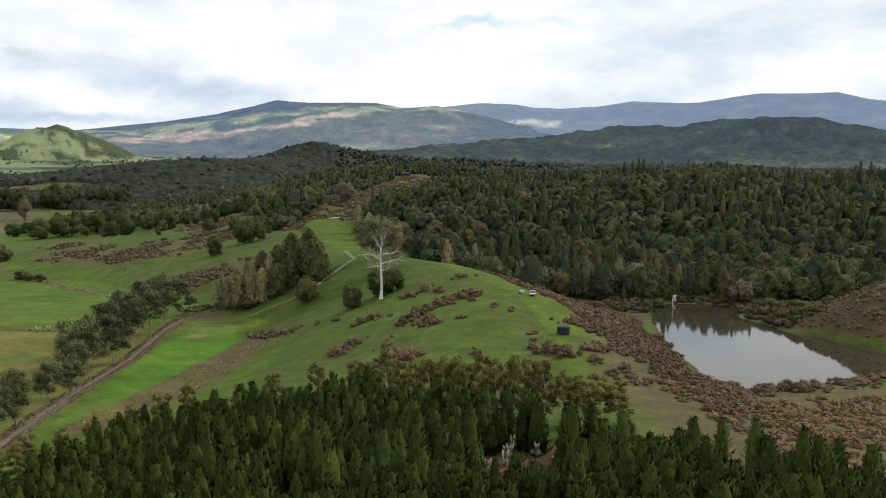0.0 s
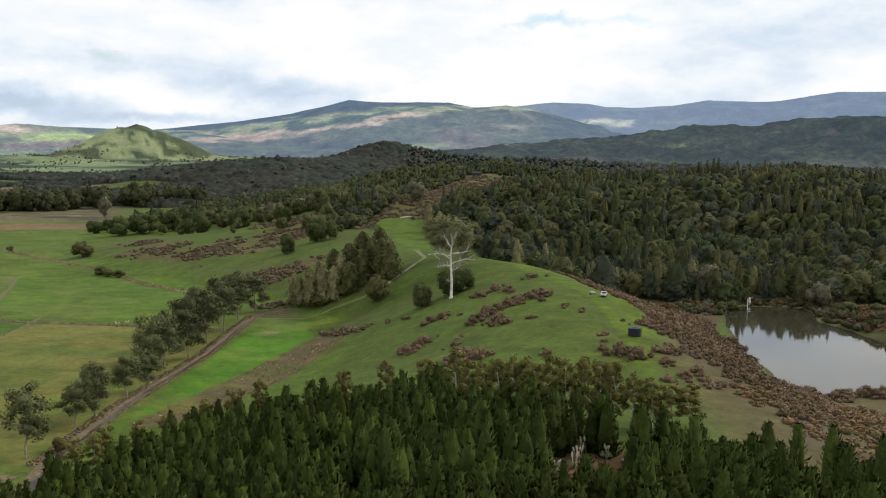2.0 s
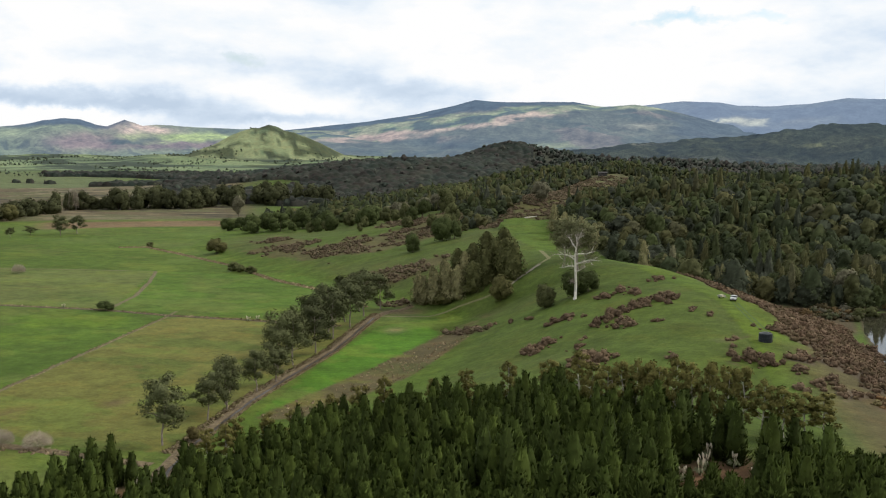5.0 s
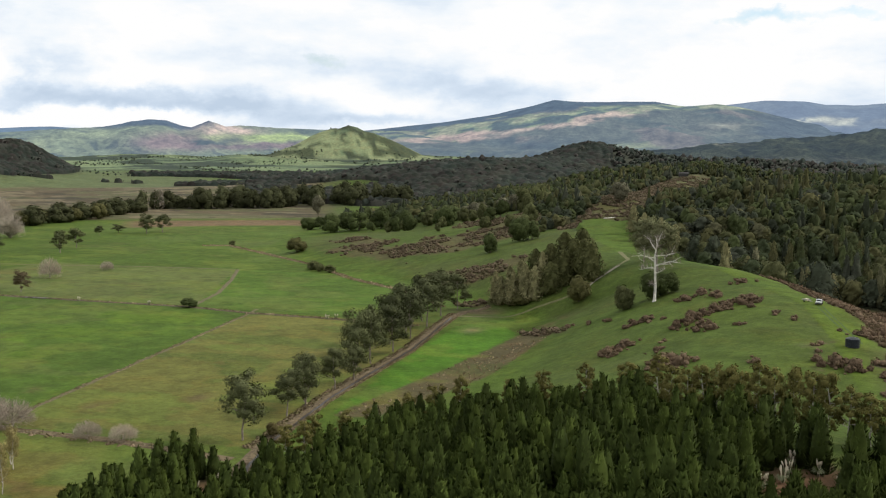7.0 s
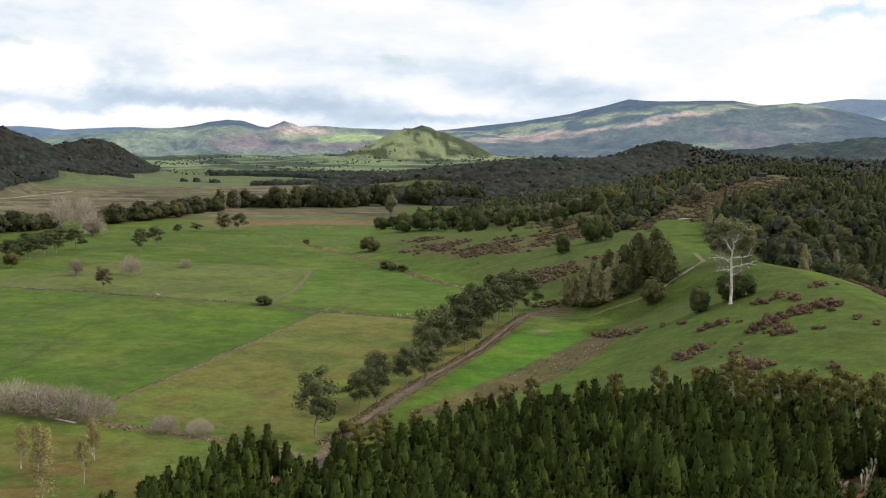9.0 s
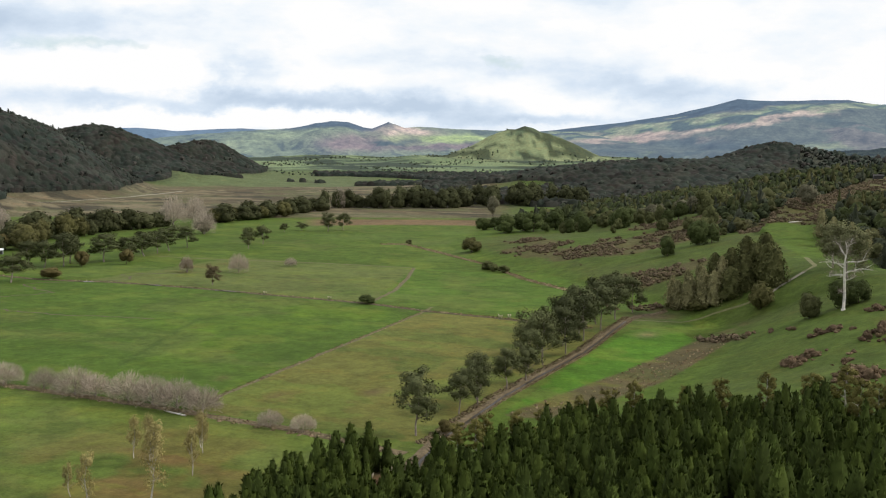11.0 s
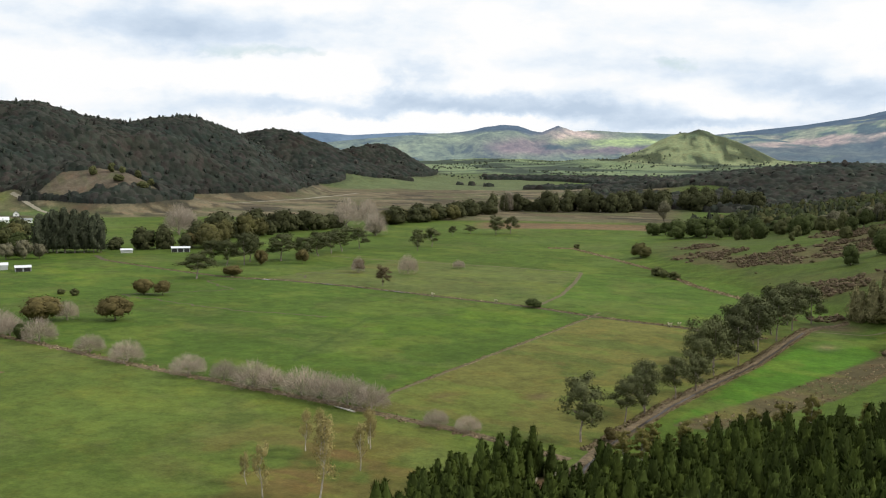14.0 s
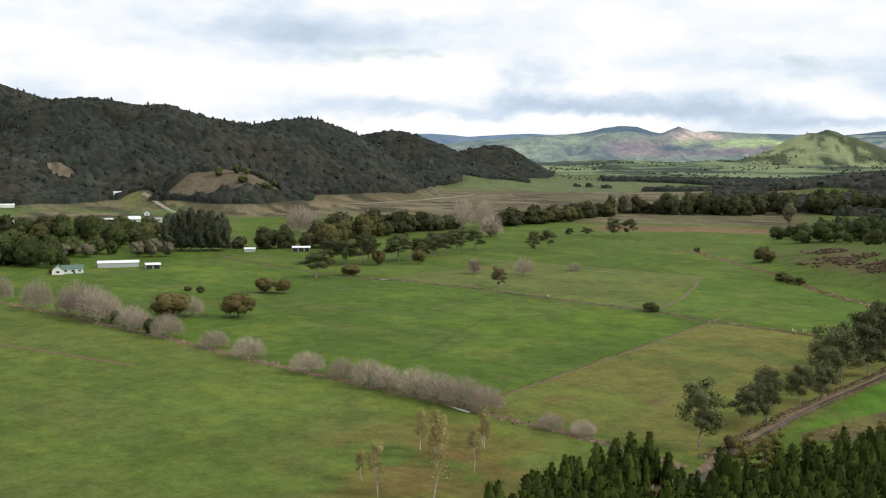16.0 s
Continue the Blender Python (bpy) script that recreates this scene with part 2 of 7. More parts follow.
# ---- helpers for meshes ----
def mesh_from(name, verts, faces, mats, tint=None, layer="tint", smooth=False, normals=None):
    """A mesh from numpy arrays: faces all of one size."""
    me = bpy.data.meshes.new(name)
    verts, faces = np.asarray(verts, np.float32), np.asarray(faces, np.int32)
    k = faces.shape[1]
    me.vertices.add(len(verts))
    me.vertices.foreach_set("co", verts.ravel())
    me.loops.add(faces.size)
    me.loops.foreach_set("vertex_index", faces.ravel())
    me.polygons.add(len(faces))
    me.polygons.foreach_set("loop_start", np.arange(0, faces.size, k, dtype=np.int32))
    me.polygons.foreach_set("use_smooth", np.full(len(faces), smooth or normals is not None))
    if tint is not None:
        a = me.attributes.new(layer, "FLOAT_COLOR", "POINT")
        c = np.ones((len(verts), 4), np.float32)
        c[:, :3] = tint
        a.data.foreach_set("color", c.ravel())
    for m in mats if isinstance(mats, (list, tuple)) else [mats]:
        me.materials.append(m)
    me.update(calc_edges=True)
    if normals is not None:
        me.normals_split_custom_set_from_vertices(np.asarray(normals, np.float32))
    return me


def part(name, me, parent=None, label=""):
    ob = new(name, me)
    if parent is not None:
        ob.parent = parent
    return tagged(ob, label)


def height(x, y):
    return float(land(np.array([x]), np.array([y]))[0])


# ---- plants as arrays of triangles: rows of place, normal of the crown there, and tone ----
def unit(v):
    return v / (np.linalg.norm(v, axis=-1, keepdims=True) + 1e-9)


def rows7(p, n, tone=1.0):
    return np.concatenate([p, n, np.broadcast_to(np.asarray(tone, float).reshape(-1, 1), (len(p), 1))], 1)


def leaf_tris(centres, normals, size, rng, length=1.0, swell=0.35):
    """One ragged triangle at each centre, facing about its normal and lit as its part of the crown."""
    n = len(centres)
    nr = unit(normals + rng.normal(0, 0.30, (n, 3)) + np.array([0, 0, 0.15]))
    u = unit(np.cross(nr, rng.normal(0, 1, (n, 3))))
    v = np.cross(nr, u)
    s = (size * rng.uniform(0.6, 1.4, n))[:, None]
    tri = np.stack([centres + u * s * length, centres - u * s * 0.6 + v * s * 0.8, centres - u * s * 0.6 - v * s * 0.8], 1).reshape(-1, 3)
    soft = unit(normals * (1 - swell) + nr * swell)
    return rows7(tri, np.repeat(soft, 3, 0))


def ball(rx, rz, centre, seg=7, rings=4):
    """A closed low ellipsoid as triangles."""
    pts = [[0, 0, -rz]]
    for i in range(1, rings):
        th = math.pi * i / rings
        for j in range(seg):
            ph = 2 * math.pi * (j + 0.5 * (i % 2)) / seg
            pts.append([rx * math.sin(th) * math.cos(ph), rx * math.sin(th) * math.sin(ph), -rz * math.cos(th)])
    pts.append([0, 0, rz])
    pts, tri = np.array(pts), []
    for j in range(seg):
        k = (j + 1) % seg
        tri.append([0, 1 + k, 1 + j])
        for i in range(rings - 2):
            a, b = 1 + i * seg, 1 + (i + 1) * seg
            tri += [[a + j, a + k, b + k], [a + j, b + k, b + j]]
        tri.append([len(pts) - 1, 1 + (rings - 2) * seg + j, 1 + (rings - 2) * seg + k])
    p = pts[np.array(tri)].reshape(-1, 3)
    # core toned below the leaves, for shade inside the plant
    return rows7(p + np.asarray(centre), unit(p / np.array([rx, rx, rz]) ** 2), 0.85)


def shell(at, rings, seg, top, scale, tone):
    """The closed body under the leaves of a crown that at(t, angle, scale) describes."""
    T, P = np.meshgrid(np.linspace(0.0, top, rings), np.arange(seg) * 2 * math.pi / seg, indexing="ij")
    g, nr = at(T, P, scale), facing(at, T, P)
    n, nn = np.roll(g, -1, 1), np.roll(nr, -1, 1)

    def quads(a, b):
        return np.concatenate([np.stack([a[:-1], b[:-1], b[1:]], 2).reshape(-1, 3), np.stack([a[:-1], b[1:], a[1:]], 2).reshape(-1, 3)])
    # tone under 1 darkens the body: shade between leaves put into its colour
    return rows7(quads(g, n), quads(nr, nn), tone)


def facing(at, t, ph):
    e1, e2 = at(t + 0.03, ph, 1.0) - at(t - 0.03, ph, 1.0), at(t, ph + 0.12, 1.0) - at(t, ph - 0.12, 1.0)
    return unit(unit(np.cross(e2, e1)) + np.array([0, 0, 0.12]))


def pine(h, r, shoots, seed, size=0.5, rings=5, seg=7):
    """A plump young pine: boughs in whorls, set with upswept shoots that are paler at their tips."""
    rng = np.random.RandomState(seed)
    a, b, whorls = rng.rand() * 6.28, rng.rand() * 6.28, rng.randint(6, 9)

    def at(t, ph, f):
        t = np.clip(t, -0.05, 1.02)
        q = r * np.clip(1.03 - t, 0.004, 1.1) ** 0.54 * np.clip(t / 0.16 + 0.62, 0, 1)
        bough = 1 + 0.16 * np.cos(2 * math.pi * whorls * t + a) + 0.22 * np.sin(6 * ph + b + 9 * np.floor(t * whorls)) * (1 - t)
        q = q * bough * f
        return np.stack([q * np.cos(ph), q * np.sin(ph), h * t + 0 * ph], -1)
    t, ph = rng.rand(shoots) ** 1.1 * 0.98, rng.rand(shoots) * 2 * math.pi
    p = at(t, ph, rng.uniform(0.70, 0.98, shoots))
    out = unit(np.stack([np.cos(ph), np.sin(ph), 0 * ph], 1))
    ln = (size * rng.uniform(0.7, 1.5, shoots) * (1.15 - 0.15 * t))[:, None]
    way = unit(out * (0.80 - 0.35 * t)[:, None] + np.array([0, 0, 0.9]) + rng.normal(0, 0.34, (shoots, 3)))
    side = unit(np.cross(out + rng.normal(0, 0.35, (shoots, 3)), way))
    tri = np.stack([p + way * ln, p - way * ln * 0.45 + side * ln * 0.26, p - way * ln * 0.45 - side * ln * 0.26], 1).reshape(-1, 3)
    nr = unit(facing(at, t, ph) + 0.45 * way + rng.normal(0, 0.12, (shoots, 3)))
    # tips toned up as new growth; bases and inner shell down for shade
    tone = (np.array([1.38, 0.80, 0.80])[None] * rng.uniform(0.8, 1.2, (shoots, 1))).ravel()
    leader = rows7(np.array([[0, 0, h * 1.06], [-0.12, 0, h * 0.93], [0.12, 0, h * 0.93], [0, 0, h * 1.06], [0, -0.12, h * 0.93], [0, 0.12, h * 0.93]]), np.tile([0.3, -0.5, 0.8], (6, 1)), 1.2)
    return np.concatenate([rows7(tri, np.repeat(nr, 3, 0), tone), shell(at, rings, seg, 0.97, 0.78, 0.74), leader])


def crown(h, r, leaves, seed, power=0.75, size=0.5, rounded=0.0, base=0.0, rings=5, seg=7, body_size=0.80):
    """A full crown, conical or rounded, with bulging sides: a closed lumpy body with leaf sprays over it."""
    rng = np.random.RandomState(seed)
    a, b, c = rng.rand(3) * 6.28

    def at(t, ph, f):
        cone = np.clip(1.02 - t, 0.005, 1) ** power * np.clip(t / 0.12 + 0.55, 0, 1)
        egg = np.sqrt(np.clip(1 - (1.9 * t - 0.9) ** 2, 0.0, 1))
        lump = 1 + 0.20 * np.sin(3 * ph + a + 7 * t) + 0.17 * np.sin(5 * ph + b - 11 * t) + 0.12 * np.sin(16 * t + 2 * ph + c)
        q = r * (cone * (1 - rounded) + egg * rounded) * lump * f
        return np.stack([q * np.cos(ph), q * np.sin(ph), h * (base + (1 - base) * t)], -1)
    t, ph = rng.rand(leaves) ** 1.15, rng.rand(leaves) * 2 * math.pi
    p = at(t, ph, rng.uniform(0.80, 1.10, leaves))
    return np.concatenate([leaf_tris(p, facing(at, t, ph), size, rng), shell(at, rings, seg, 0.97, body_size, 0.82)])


def broadleaf(h, r, leaves, seed, base=0.25, lobes=7, size=0.7, flat=1.0, cores=False):
    """Rounded crown of several lobes of leaf clumps about cores darkened for inner shade."""
    rng = np.random.RandomState(seed)
    parts, cz, rz = [], h * (1 + base) / 2, h * (1 - base) / 2
    per = leaves // lobes
    for k in range(lobes):
        d = unit(rng.normal(0, 1, 3))
        lr = rng.uniform(0.30, 0.56) if cores else rng.uniform(0.40, 0.62)
        c = np.array([d[0] * r * (1 - lr), d[1] * r * (1 - lr), cz + d[2] * rz * (1 - lr) * flat])
        q = unit(rng.normal(0, 1, (per, 3)))
        p = c + q * np.array([r * lr, r * lr, rz * lr]) * rng.uniform(0.80, 1.22, (per, 1))
        lit = unit(q + 0.5 * unit((p - np.array([0, 0, cz - 0.2 * rz])) / np.array([r, r, rz])))
        parts.append(leaf_tris(p, lit, size, rng))
        if cores:
            parts.append(ball(r * lr * 0.80, rz * lr * 0.80, c, 7, 4))
    if not cores:
        parts.append(ball(r * 0.62, rz * 0.70, (0, 0, cz - 0.05 * h), 6, 4))
    return np.concatenate(parts)


def scatter(name, templates, spots, label, category, tints, spread=0.25, lift=0.0, mat=None, kind="stuff", pick=None, own=None):
    """Many plants joined in one mesh. spots: rows of x, y, scale, height factor. pick and own: template and colour of each."""
    rng = np.random.RandomState(len(spots) + 11)
    spots = np.asarray(spots, float)
    z = land(spots[:, 0], spots[:, 1]) + lift
    which = rng.randint(0, len(templates), len(spots)) if pick is None else pick
    vs, ns, cs = [], [], []
    for k, tpl in enumerate(templates):
        idx = np.where(which == k)[0]
        if not len(idx):
            continue
        a = rng.rand(len(idx)) * 2 * math.pi
        c, s = np.cos(a)[:, None], np.sin(a)[:, None]
        sc = spots[idx, 2][:, None]
        x = (tpl[None, :, 0] * c - tpl[None, :, 1] * s) * sc + spots[idx, 0][:, None]
        y = (tpl[None, :, 0] * s + tpl[None, :, 1] * c) * sc + spots[idx, 1][:, None]
        zz = tpl[None, :, 2] * sc * spots[idx, 3][:, None] + z[idx][:, None]
        vs.append(np.stack([x, y, zz], -1).reshape(-1, 3))
        ns.append(np.stack([tpl[None, :, 3] * c - tpl[None, :, 4] * s, tpl[None, :, 3] * s + tpl[None, :, 4] * c, tpl[None, :, 5] + 0 * c], -1).reshape(-1, 3))
        col = (np.asarray(tints)[rng.randint(0, len(tints), len(idx))] if own is None else own[idx]) * rng.uniform(1 - spread, 1 + spread, (len(idx), 1))
        cs.append(np.repeat(col, len(tpl), 0) * np.tile(tpl[:, 6], len(idx))[:, None])
    v, c = np.concatenate(vs), np.concatenate(cs)
    ob = new(name, mesh_from(name, v, np.arange(len(v)).reshape(-1, 3), mat or LEAF, c, normals=np.concatenate(ns)))
    return tagged(ob, label, category, kind=kind)


def spread_spots(n, x0, x1, y0, y1, gap, keep, seed, smin=0.8, smax=1.2):
    """Jittered grid of about that gap in a box, where keep(x, y) says so."""
    rng = np.random.RandomState(seed)
    xs, ys = np.meshgrid(np.arange(x0, x1, gap), np.arange(y0, y1, gap))
    x = xs.ravel() + rng.uniform(-0.45, 0.45, xs.size) * gap
    y = ys.ravel() + rng.uniform(-0.45, 0.45, ys.size) * gap
    m = keep(x, y)
    x, y = x[m], y[m]
    if n and len(x) > n:
        i = rng.permutation(len(x))[:n]
        x, y = x[i], y[i]
    return np.stack([x, y, rng.uniform(smin, smax, len(x)), rng.uniform(0.85, 1.2, len(x))], 1)


# ---- ground ----
def inside(x, y, corners):
    hit = np.zeros(len(x), bool)
    for (x0, y0), (x1, y1) in zip(corners, corners[1:] + corners[:1]):
        if y0 == y1:
            continue
        hit ^= ((y0 > y) != (y1 > y)) & (x < (x1 - x0) * (y - y0) / (y1 - y0) + x0)
    return hit


def gorse_band(x, y):
    """Where gorse and fern cover the bank between the knoll and the pond: 0 to 1."""
    sx, _ = spine(y)
    off = x - sx
    lo = np.interp(y, [195, 229, 250, 262, 272, 301, 345, 400, 440, 470], [20, 27, 27, 21, 14, 11, 12, 13, 20, 30]) + 9 * fbm(x, y, 11, 3, 51)
    hi = np.interp(y, [195, 229, 250, 283, 302, 332, 375, 413, 440, 470], [32, 44, 49, 54, 50, 52, 63, 74, 74, 60]) + 8 * fbm(x, y, 11, 3, 52)
    loose = step(0.10, 0.16, fbm(x, y, 8, 3, 53) + 0.15 * step(60, 10, np.abs(off - 30)) - 0.1) * step(-14, 0, off) * step(66, 60, off) * step(232, 240, y) * step(300, 285, y)
    loose = loose * (1 - (bump(x, y, 34, 282, 9, 11) > 0.4))
    return np.maximum(loose, step(0, 4, off - lo) * step(0, 4, hi - off) * step(190, 200, y) * step(475, 455, y))


def gorse_flank(x, y):
    """Brown gorse patches on the left flank."""
    n = fbm(x, y, 26, 4, 61)
    m = bump(x, y, -134, 526, 30, 17, 20) + 0.9 * bump(x, y, -215, 634, 52, 20, -30) + 1.1 * bump(x, y, -162, 645, 46, 50, -10) + 0.9 * bump(x, y, -148, 728, 46, 26)
    m = m + 0.75 * bump(x, y, -118, 470, 14, 12) + 0.8 * bump(x, y, -262, 690, 40, 10, -20) + 0.8 * bump(x, y, -70, 395, 8, 20, 40)
    sx, _ = spine(y)
    ridge = step(27, 20, np.abs(x - sx - 8)) * step(625, 655, y) * step(1075, 1050, y) * 1.9
    return step(0.42, 0.66, m * 1.15 + n * 1.5 + 0.5 * fbm(x, y, 9, 3, 62) + ridge) * step(0.10, 0.25, m + ridge)


def fern(x, y):
    """Brown fern and gorse on the near right bank and over the pond."""
    near = step(235, 215, y - 0.2 * x) * step(52, 66, x) + bump(x, y, 75, 245, 22, 22) + bump(x, y, 120, 245, 40, 26)
    far = step(2, 6, pond_distance(x, y)) * step(126, 136, x) * step(325, 340, y) * step(460, 450, y)
    return np.clip(step(0.3, 0.6, near + 0.5 * fbm(x, y, 18, 4, 71)) + far * step(-0.25, 0.0, fbm(x, y, 20, 4, 72) + 0.2), 0, 1)


def wooded(x, y):
    """Where the hillside forest stands."""
    sx, _ = spine(y)
    az = np.degrees(np.arctan2(x, y))
    n = fbm(x, y, 60, 3, 81)
    right = (y > 452 + 10 * n + 0.06 * np.abs(x - 90)) & (pond_distance(x, y) > 5) & (x > np.interp(y, [452, 475, 500, 560, 600, 640, 720, 900, 1070], [45, 12, -8, -32, -48, -52, -44, -24, -2]) + 5 * n) & (y < 1250) & (az < 40)
    lo = np.interp(x, [-420, -360, -300, -220, -148, -112, -60], [1010, 880, 880, 850, 800, 665, 650])
    left = (x <= sx - 14 + 5 * n) & (x > -400) & (y > lo + 40 * n) & (y < 1300) & (land(x, y) > 3)
    clearing = bump(x, y, 52, 930, 40, 15) > 0.5
    knob = bump(x, y, -26, 1064, 22, 14) > 0.5
    behind = (y > 1082) & (y < 1290) & (np.abs(x - sx) < 70)
    return (right | left | behind) & ~clearing & ~knob


def far_woods(x, y, z):
    """Dark bush beyond the ridge and on the hills across the valley: 0 to 1."""
    d, az = np.hypot(x, y), np.degrees(np.arctan2(x, y))
    n = fbm(x, y, 150, 4, 91)
    across = step(5, 16, z + 14 * n) * step(-39.5, -41, az) * step(1150, 1250, d) * step(2800, 2600, d)
    third = step(8, 20, z + 6 * n) * step(-34, -36, az) * step(-46, -44, az) * step(2150, 2250, d) * step(2800, 2700, d)
    behind = step(-0.12, 0.05, n + 0.34 - 0.6 * step(2200, 2700, d)) * step(-23, -17, az + 4 * n) * step(1290, 1330, d - 300 * step(-12, -8, az)) * step(3000, 2500, d) * step(6, 3, az)
    swampwood = np.maximum(step(-0.12, 0.0, n + 0.12) * step(-28, -25, az) * step(1340, 1380, d) * step(1880, 1760, d) * step(-10, -14, az), step(-0.10, 0.02, n) * step(-34, -31, az) * step(1900, 2000, d) * step(2550, 2400, d) * step(-10, -14, az))
    belt = step(0.0, 0.1, n - 0.06) * step(1900, 2150, d) * step(2550, 2400, d) * step(-44, -40, az) * step(-12, -16, az)
    plain_r = step(-1, 3, az) * step(1550, 1600, d) * step(2250, 2100, d) * step(-0.25, -0.05, n + 0.1)
    return np.clip(np.maximum.reduce([across, third, behind, swampwood, belt, plain_r]), 0, 1)


STRIP = [(-105, 262), (-91, 322), (-83, 370), (-79, 400), (-86, 416), (-99, 424), (-108, 412), (-108, 330)]


def bare_slope(x, y):
    """Open brown slopes among the bush of the hills: 0 to 1."""
    n = fbm(x, y, 45, 3, 66)
    m = bump(x, y, *polar(-53.4, 1300), 70, 46, 35) + bump(x, y, *polar(-48.6, 1800), 34, 50) + 0.9 * bump(x, y, *polar(-61.9, 1425), 34, 22) + 0.8 * bump(x, y, *polar(-41.5, 1690), 26, 30)
    m = m + 0.9 * bump(x, y, *polar(-58.3, 1320), 42, 24, -30) 
    return step(0.36, 0.62, m + 0.7 * n)


def cover(x, y, z):
    """Ground colours by what grows there, with some sun, shade and haze painted in."""
    d, az = np.hypot(x, y), np.degrees(np.arctan2(x, y))
    c = np.tile(np.array([0.084, 0.120, 0.018]), (len(x), 1))
    n1, n2, n3 = fbm(x, y, 22, 4, 1), fbm(x, y, 75, 4, 2), fbm(x, y, 7, 3, 3)

    def lay(mask, colour):
        m = np.clip(np.asarray(mask, float), 0, 1)[:, None]
        c[:] = c * (1 - m) + np.array(colour) * m
    olive, rust = (0.132, 0.135, 0.034), (0.145, 0.098, 0.036)
    flat = (z < 1.5) & (x < -60) & (d < 1100)
    lane = -189 - 0.095 * (y - 244)
    # paddocks
    lay(flat & (y < 226) & (x > -640), (0.108, 0.138, 0.026))
    lay((flat & (y < 226) & (x < -108)) * step(-0.1, 0.25, n2), (0.122, 0.140, 0.032))
    lay(bump(x, y, -158, 178, 32, 34) * step(-0.05, 0.2, n1 + 0.1) * (y < 222), rust)
    lay(flat & (y > 226) & (x > lane) & (x < -112) & (y < 418), olive)
    lay((flat & (y > 226) & (x > lane) & (x < -112) & (y < 418)) * step(0.0, 0.3, n2), (0.150, 0.150, 0.040))
    lay(flat & (y > 226) & (x < lane) & (y < 425), (0.080, 0.122, 0.018))
    lay((flat & (y > 226) & (x < lane) & (y < 425)) * step(0.10, 0.28, n1 * 0.6 + n2 * 0.6), (0.106, 0.158, 0.018))
    corner = -242 - 0.34 * (y - 432)
    lay(flat & (y > 425) & (x > corner) & (y < 565), (0.090, 0.140, 0.020))
    lay(flat & (y > 425) & (x < corner) & (x > -420) & (y < 560), (0.128, 0.140, 0.040))
    lay((flat & (y > 425)) * step(0.05, 0.3, n2), (0.105, 0.140, 0.030))
    lay(inside(x, y, STRIP), (0.084, 0.168, 0.017))
    lay(inside(x, y, [(-104, 262), (-76, 404), (-62, 388), (-72, 320), (-92, 262)]) & ~inside(x, y, STRIP), (0.104, 0.088, 0.042))
    # grazed and rank patches, drier towards the far side
    patch = fbm(x, y * 1.6, 26, 5, 101)
    lay(0.42 * flat * step(0.12, 0.17, patch), (0.150, 0.172, 0.030))
    lay(0.25 * flat * step(0.14, 0.20, fbm(x, y * 1.4, 40, 5, 102)), (0.140, 0.128, 0.046))
    lay(0.3 * flat * step(-0.14, -0.20, patch), (0.060, 0.096, 0.014))
    for px, py, pr in ((-203, 262, 3.5), (-150, 268, 4), (-166, 318, 3), (-172, 250, 5), (-270, 330, 3), (-236, 376, 3)):
        lay(0.8 * bump(x, y, px, py, pr, pr * 1.4) * step(-0.2, 0.1, n3), (0.120, 0.088, 0.042))
    lay(0.7 * step(2.2, 0.8, np.abs(x + 262 + 0.42 * (y - 300) + 3 * n1)) * (y > 262) * (y < 352), (0.062, 0.092, 0.018))
    # worn bare earth by the track
    lay(1.1 * bump(x, y, -63, 417, 9, 12) * step(-0.25, 0.1, n3), (0.22, 0.16, 0.095))
    lay(0.9 * bump(x, y, -99, 405, 4, 7), (0.20, 0.19, 0.08))
    lay(0.9 * bump(x, y, -108, 452, 12, 8), (0.16, 0.12, 0.07))
    # knoll: short bright turf on the crest
    sx, sz = spine(y)
    crest = step(46, 8, np.abs(x - sx + 6)) * step(240, 265, y) * step(450, 430, y)
    lay(crest * step(-0.3, 0.25, n1 + 0.05), (0.100, 0.132, 0.014))
    # slopes left of the ridge darkened: painted shade on the side away from sun
    lay(0.7 * step(1.5, 6, z) * (x < sx) * (d < 1000), (0.076, 0.098, 0.020))
    lay(step(1.5, 6, z) * (x < sx) * (d < 1000) * step(0.0, 0.3, n2 + 0.05), (0.088, 0.102, 0.026))
    lay(step(30, 50, x) * step(150, 180, y) * step(300, 280, y), (0.094, 0.082, 0.036))
    # gorse and fern litter
    lay(gorse_band(x, y) * 0.85, (0.112, 0.086, 0.060))
    lay(gorse_flank(x, y) * 0.62, (0.098, 0.074, 0.042))
    lay(fern(x, y) * np.where(x > 126, 0.9, 0.9 * step(-0.06, 0.08, fbm(x, y, 15, 3, 88))), (0.122, 0.085, 0.048))
    # pond margin
    pd = pond_distance(x, y)
    lay(step(2.5, 0.5, pd) * (x > 60) * step(-0.1, 0.2, n1 + 0.05), (0.072, 0.080, 0.026))
    lay(step(1, 4, pd) * step(38, 26, pd) * step(385, 400, y + 40 * step(110, 125, x)) * (x > 30) * step(-0.35, -0.1, n1), (0.085, 0.070, 0.038))
    lay(step(1.5, 0.0, pd), (0.075, 0.062, 0.036))
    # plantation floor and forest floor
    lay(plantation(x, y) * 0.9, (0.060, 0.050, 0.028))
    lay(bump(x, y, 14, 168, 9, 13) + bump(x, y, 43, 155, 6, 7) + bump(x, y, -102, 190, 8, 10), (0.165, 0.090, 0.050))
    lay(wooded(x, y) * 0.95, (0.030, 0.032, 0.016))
    # brown rushes and swamp beyond the paddocks
    lay(step(985, 1000, d + 40 * n2) * step(1075, 1060, d) * step(-33.5, -32, az) * step(-21, -23, az), (0.165, 0.115, 0.062))
    swamp = step(1080, 1120, d - 60 * step(-40, -48, az)) * step(1990, 1900, d + 120 * n2) * step(-20, -24, az)
    lay(swamp, (0.124, 0.102, 0.060))
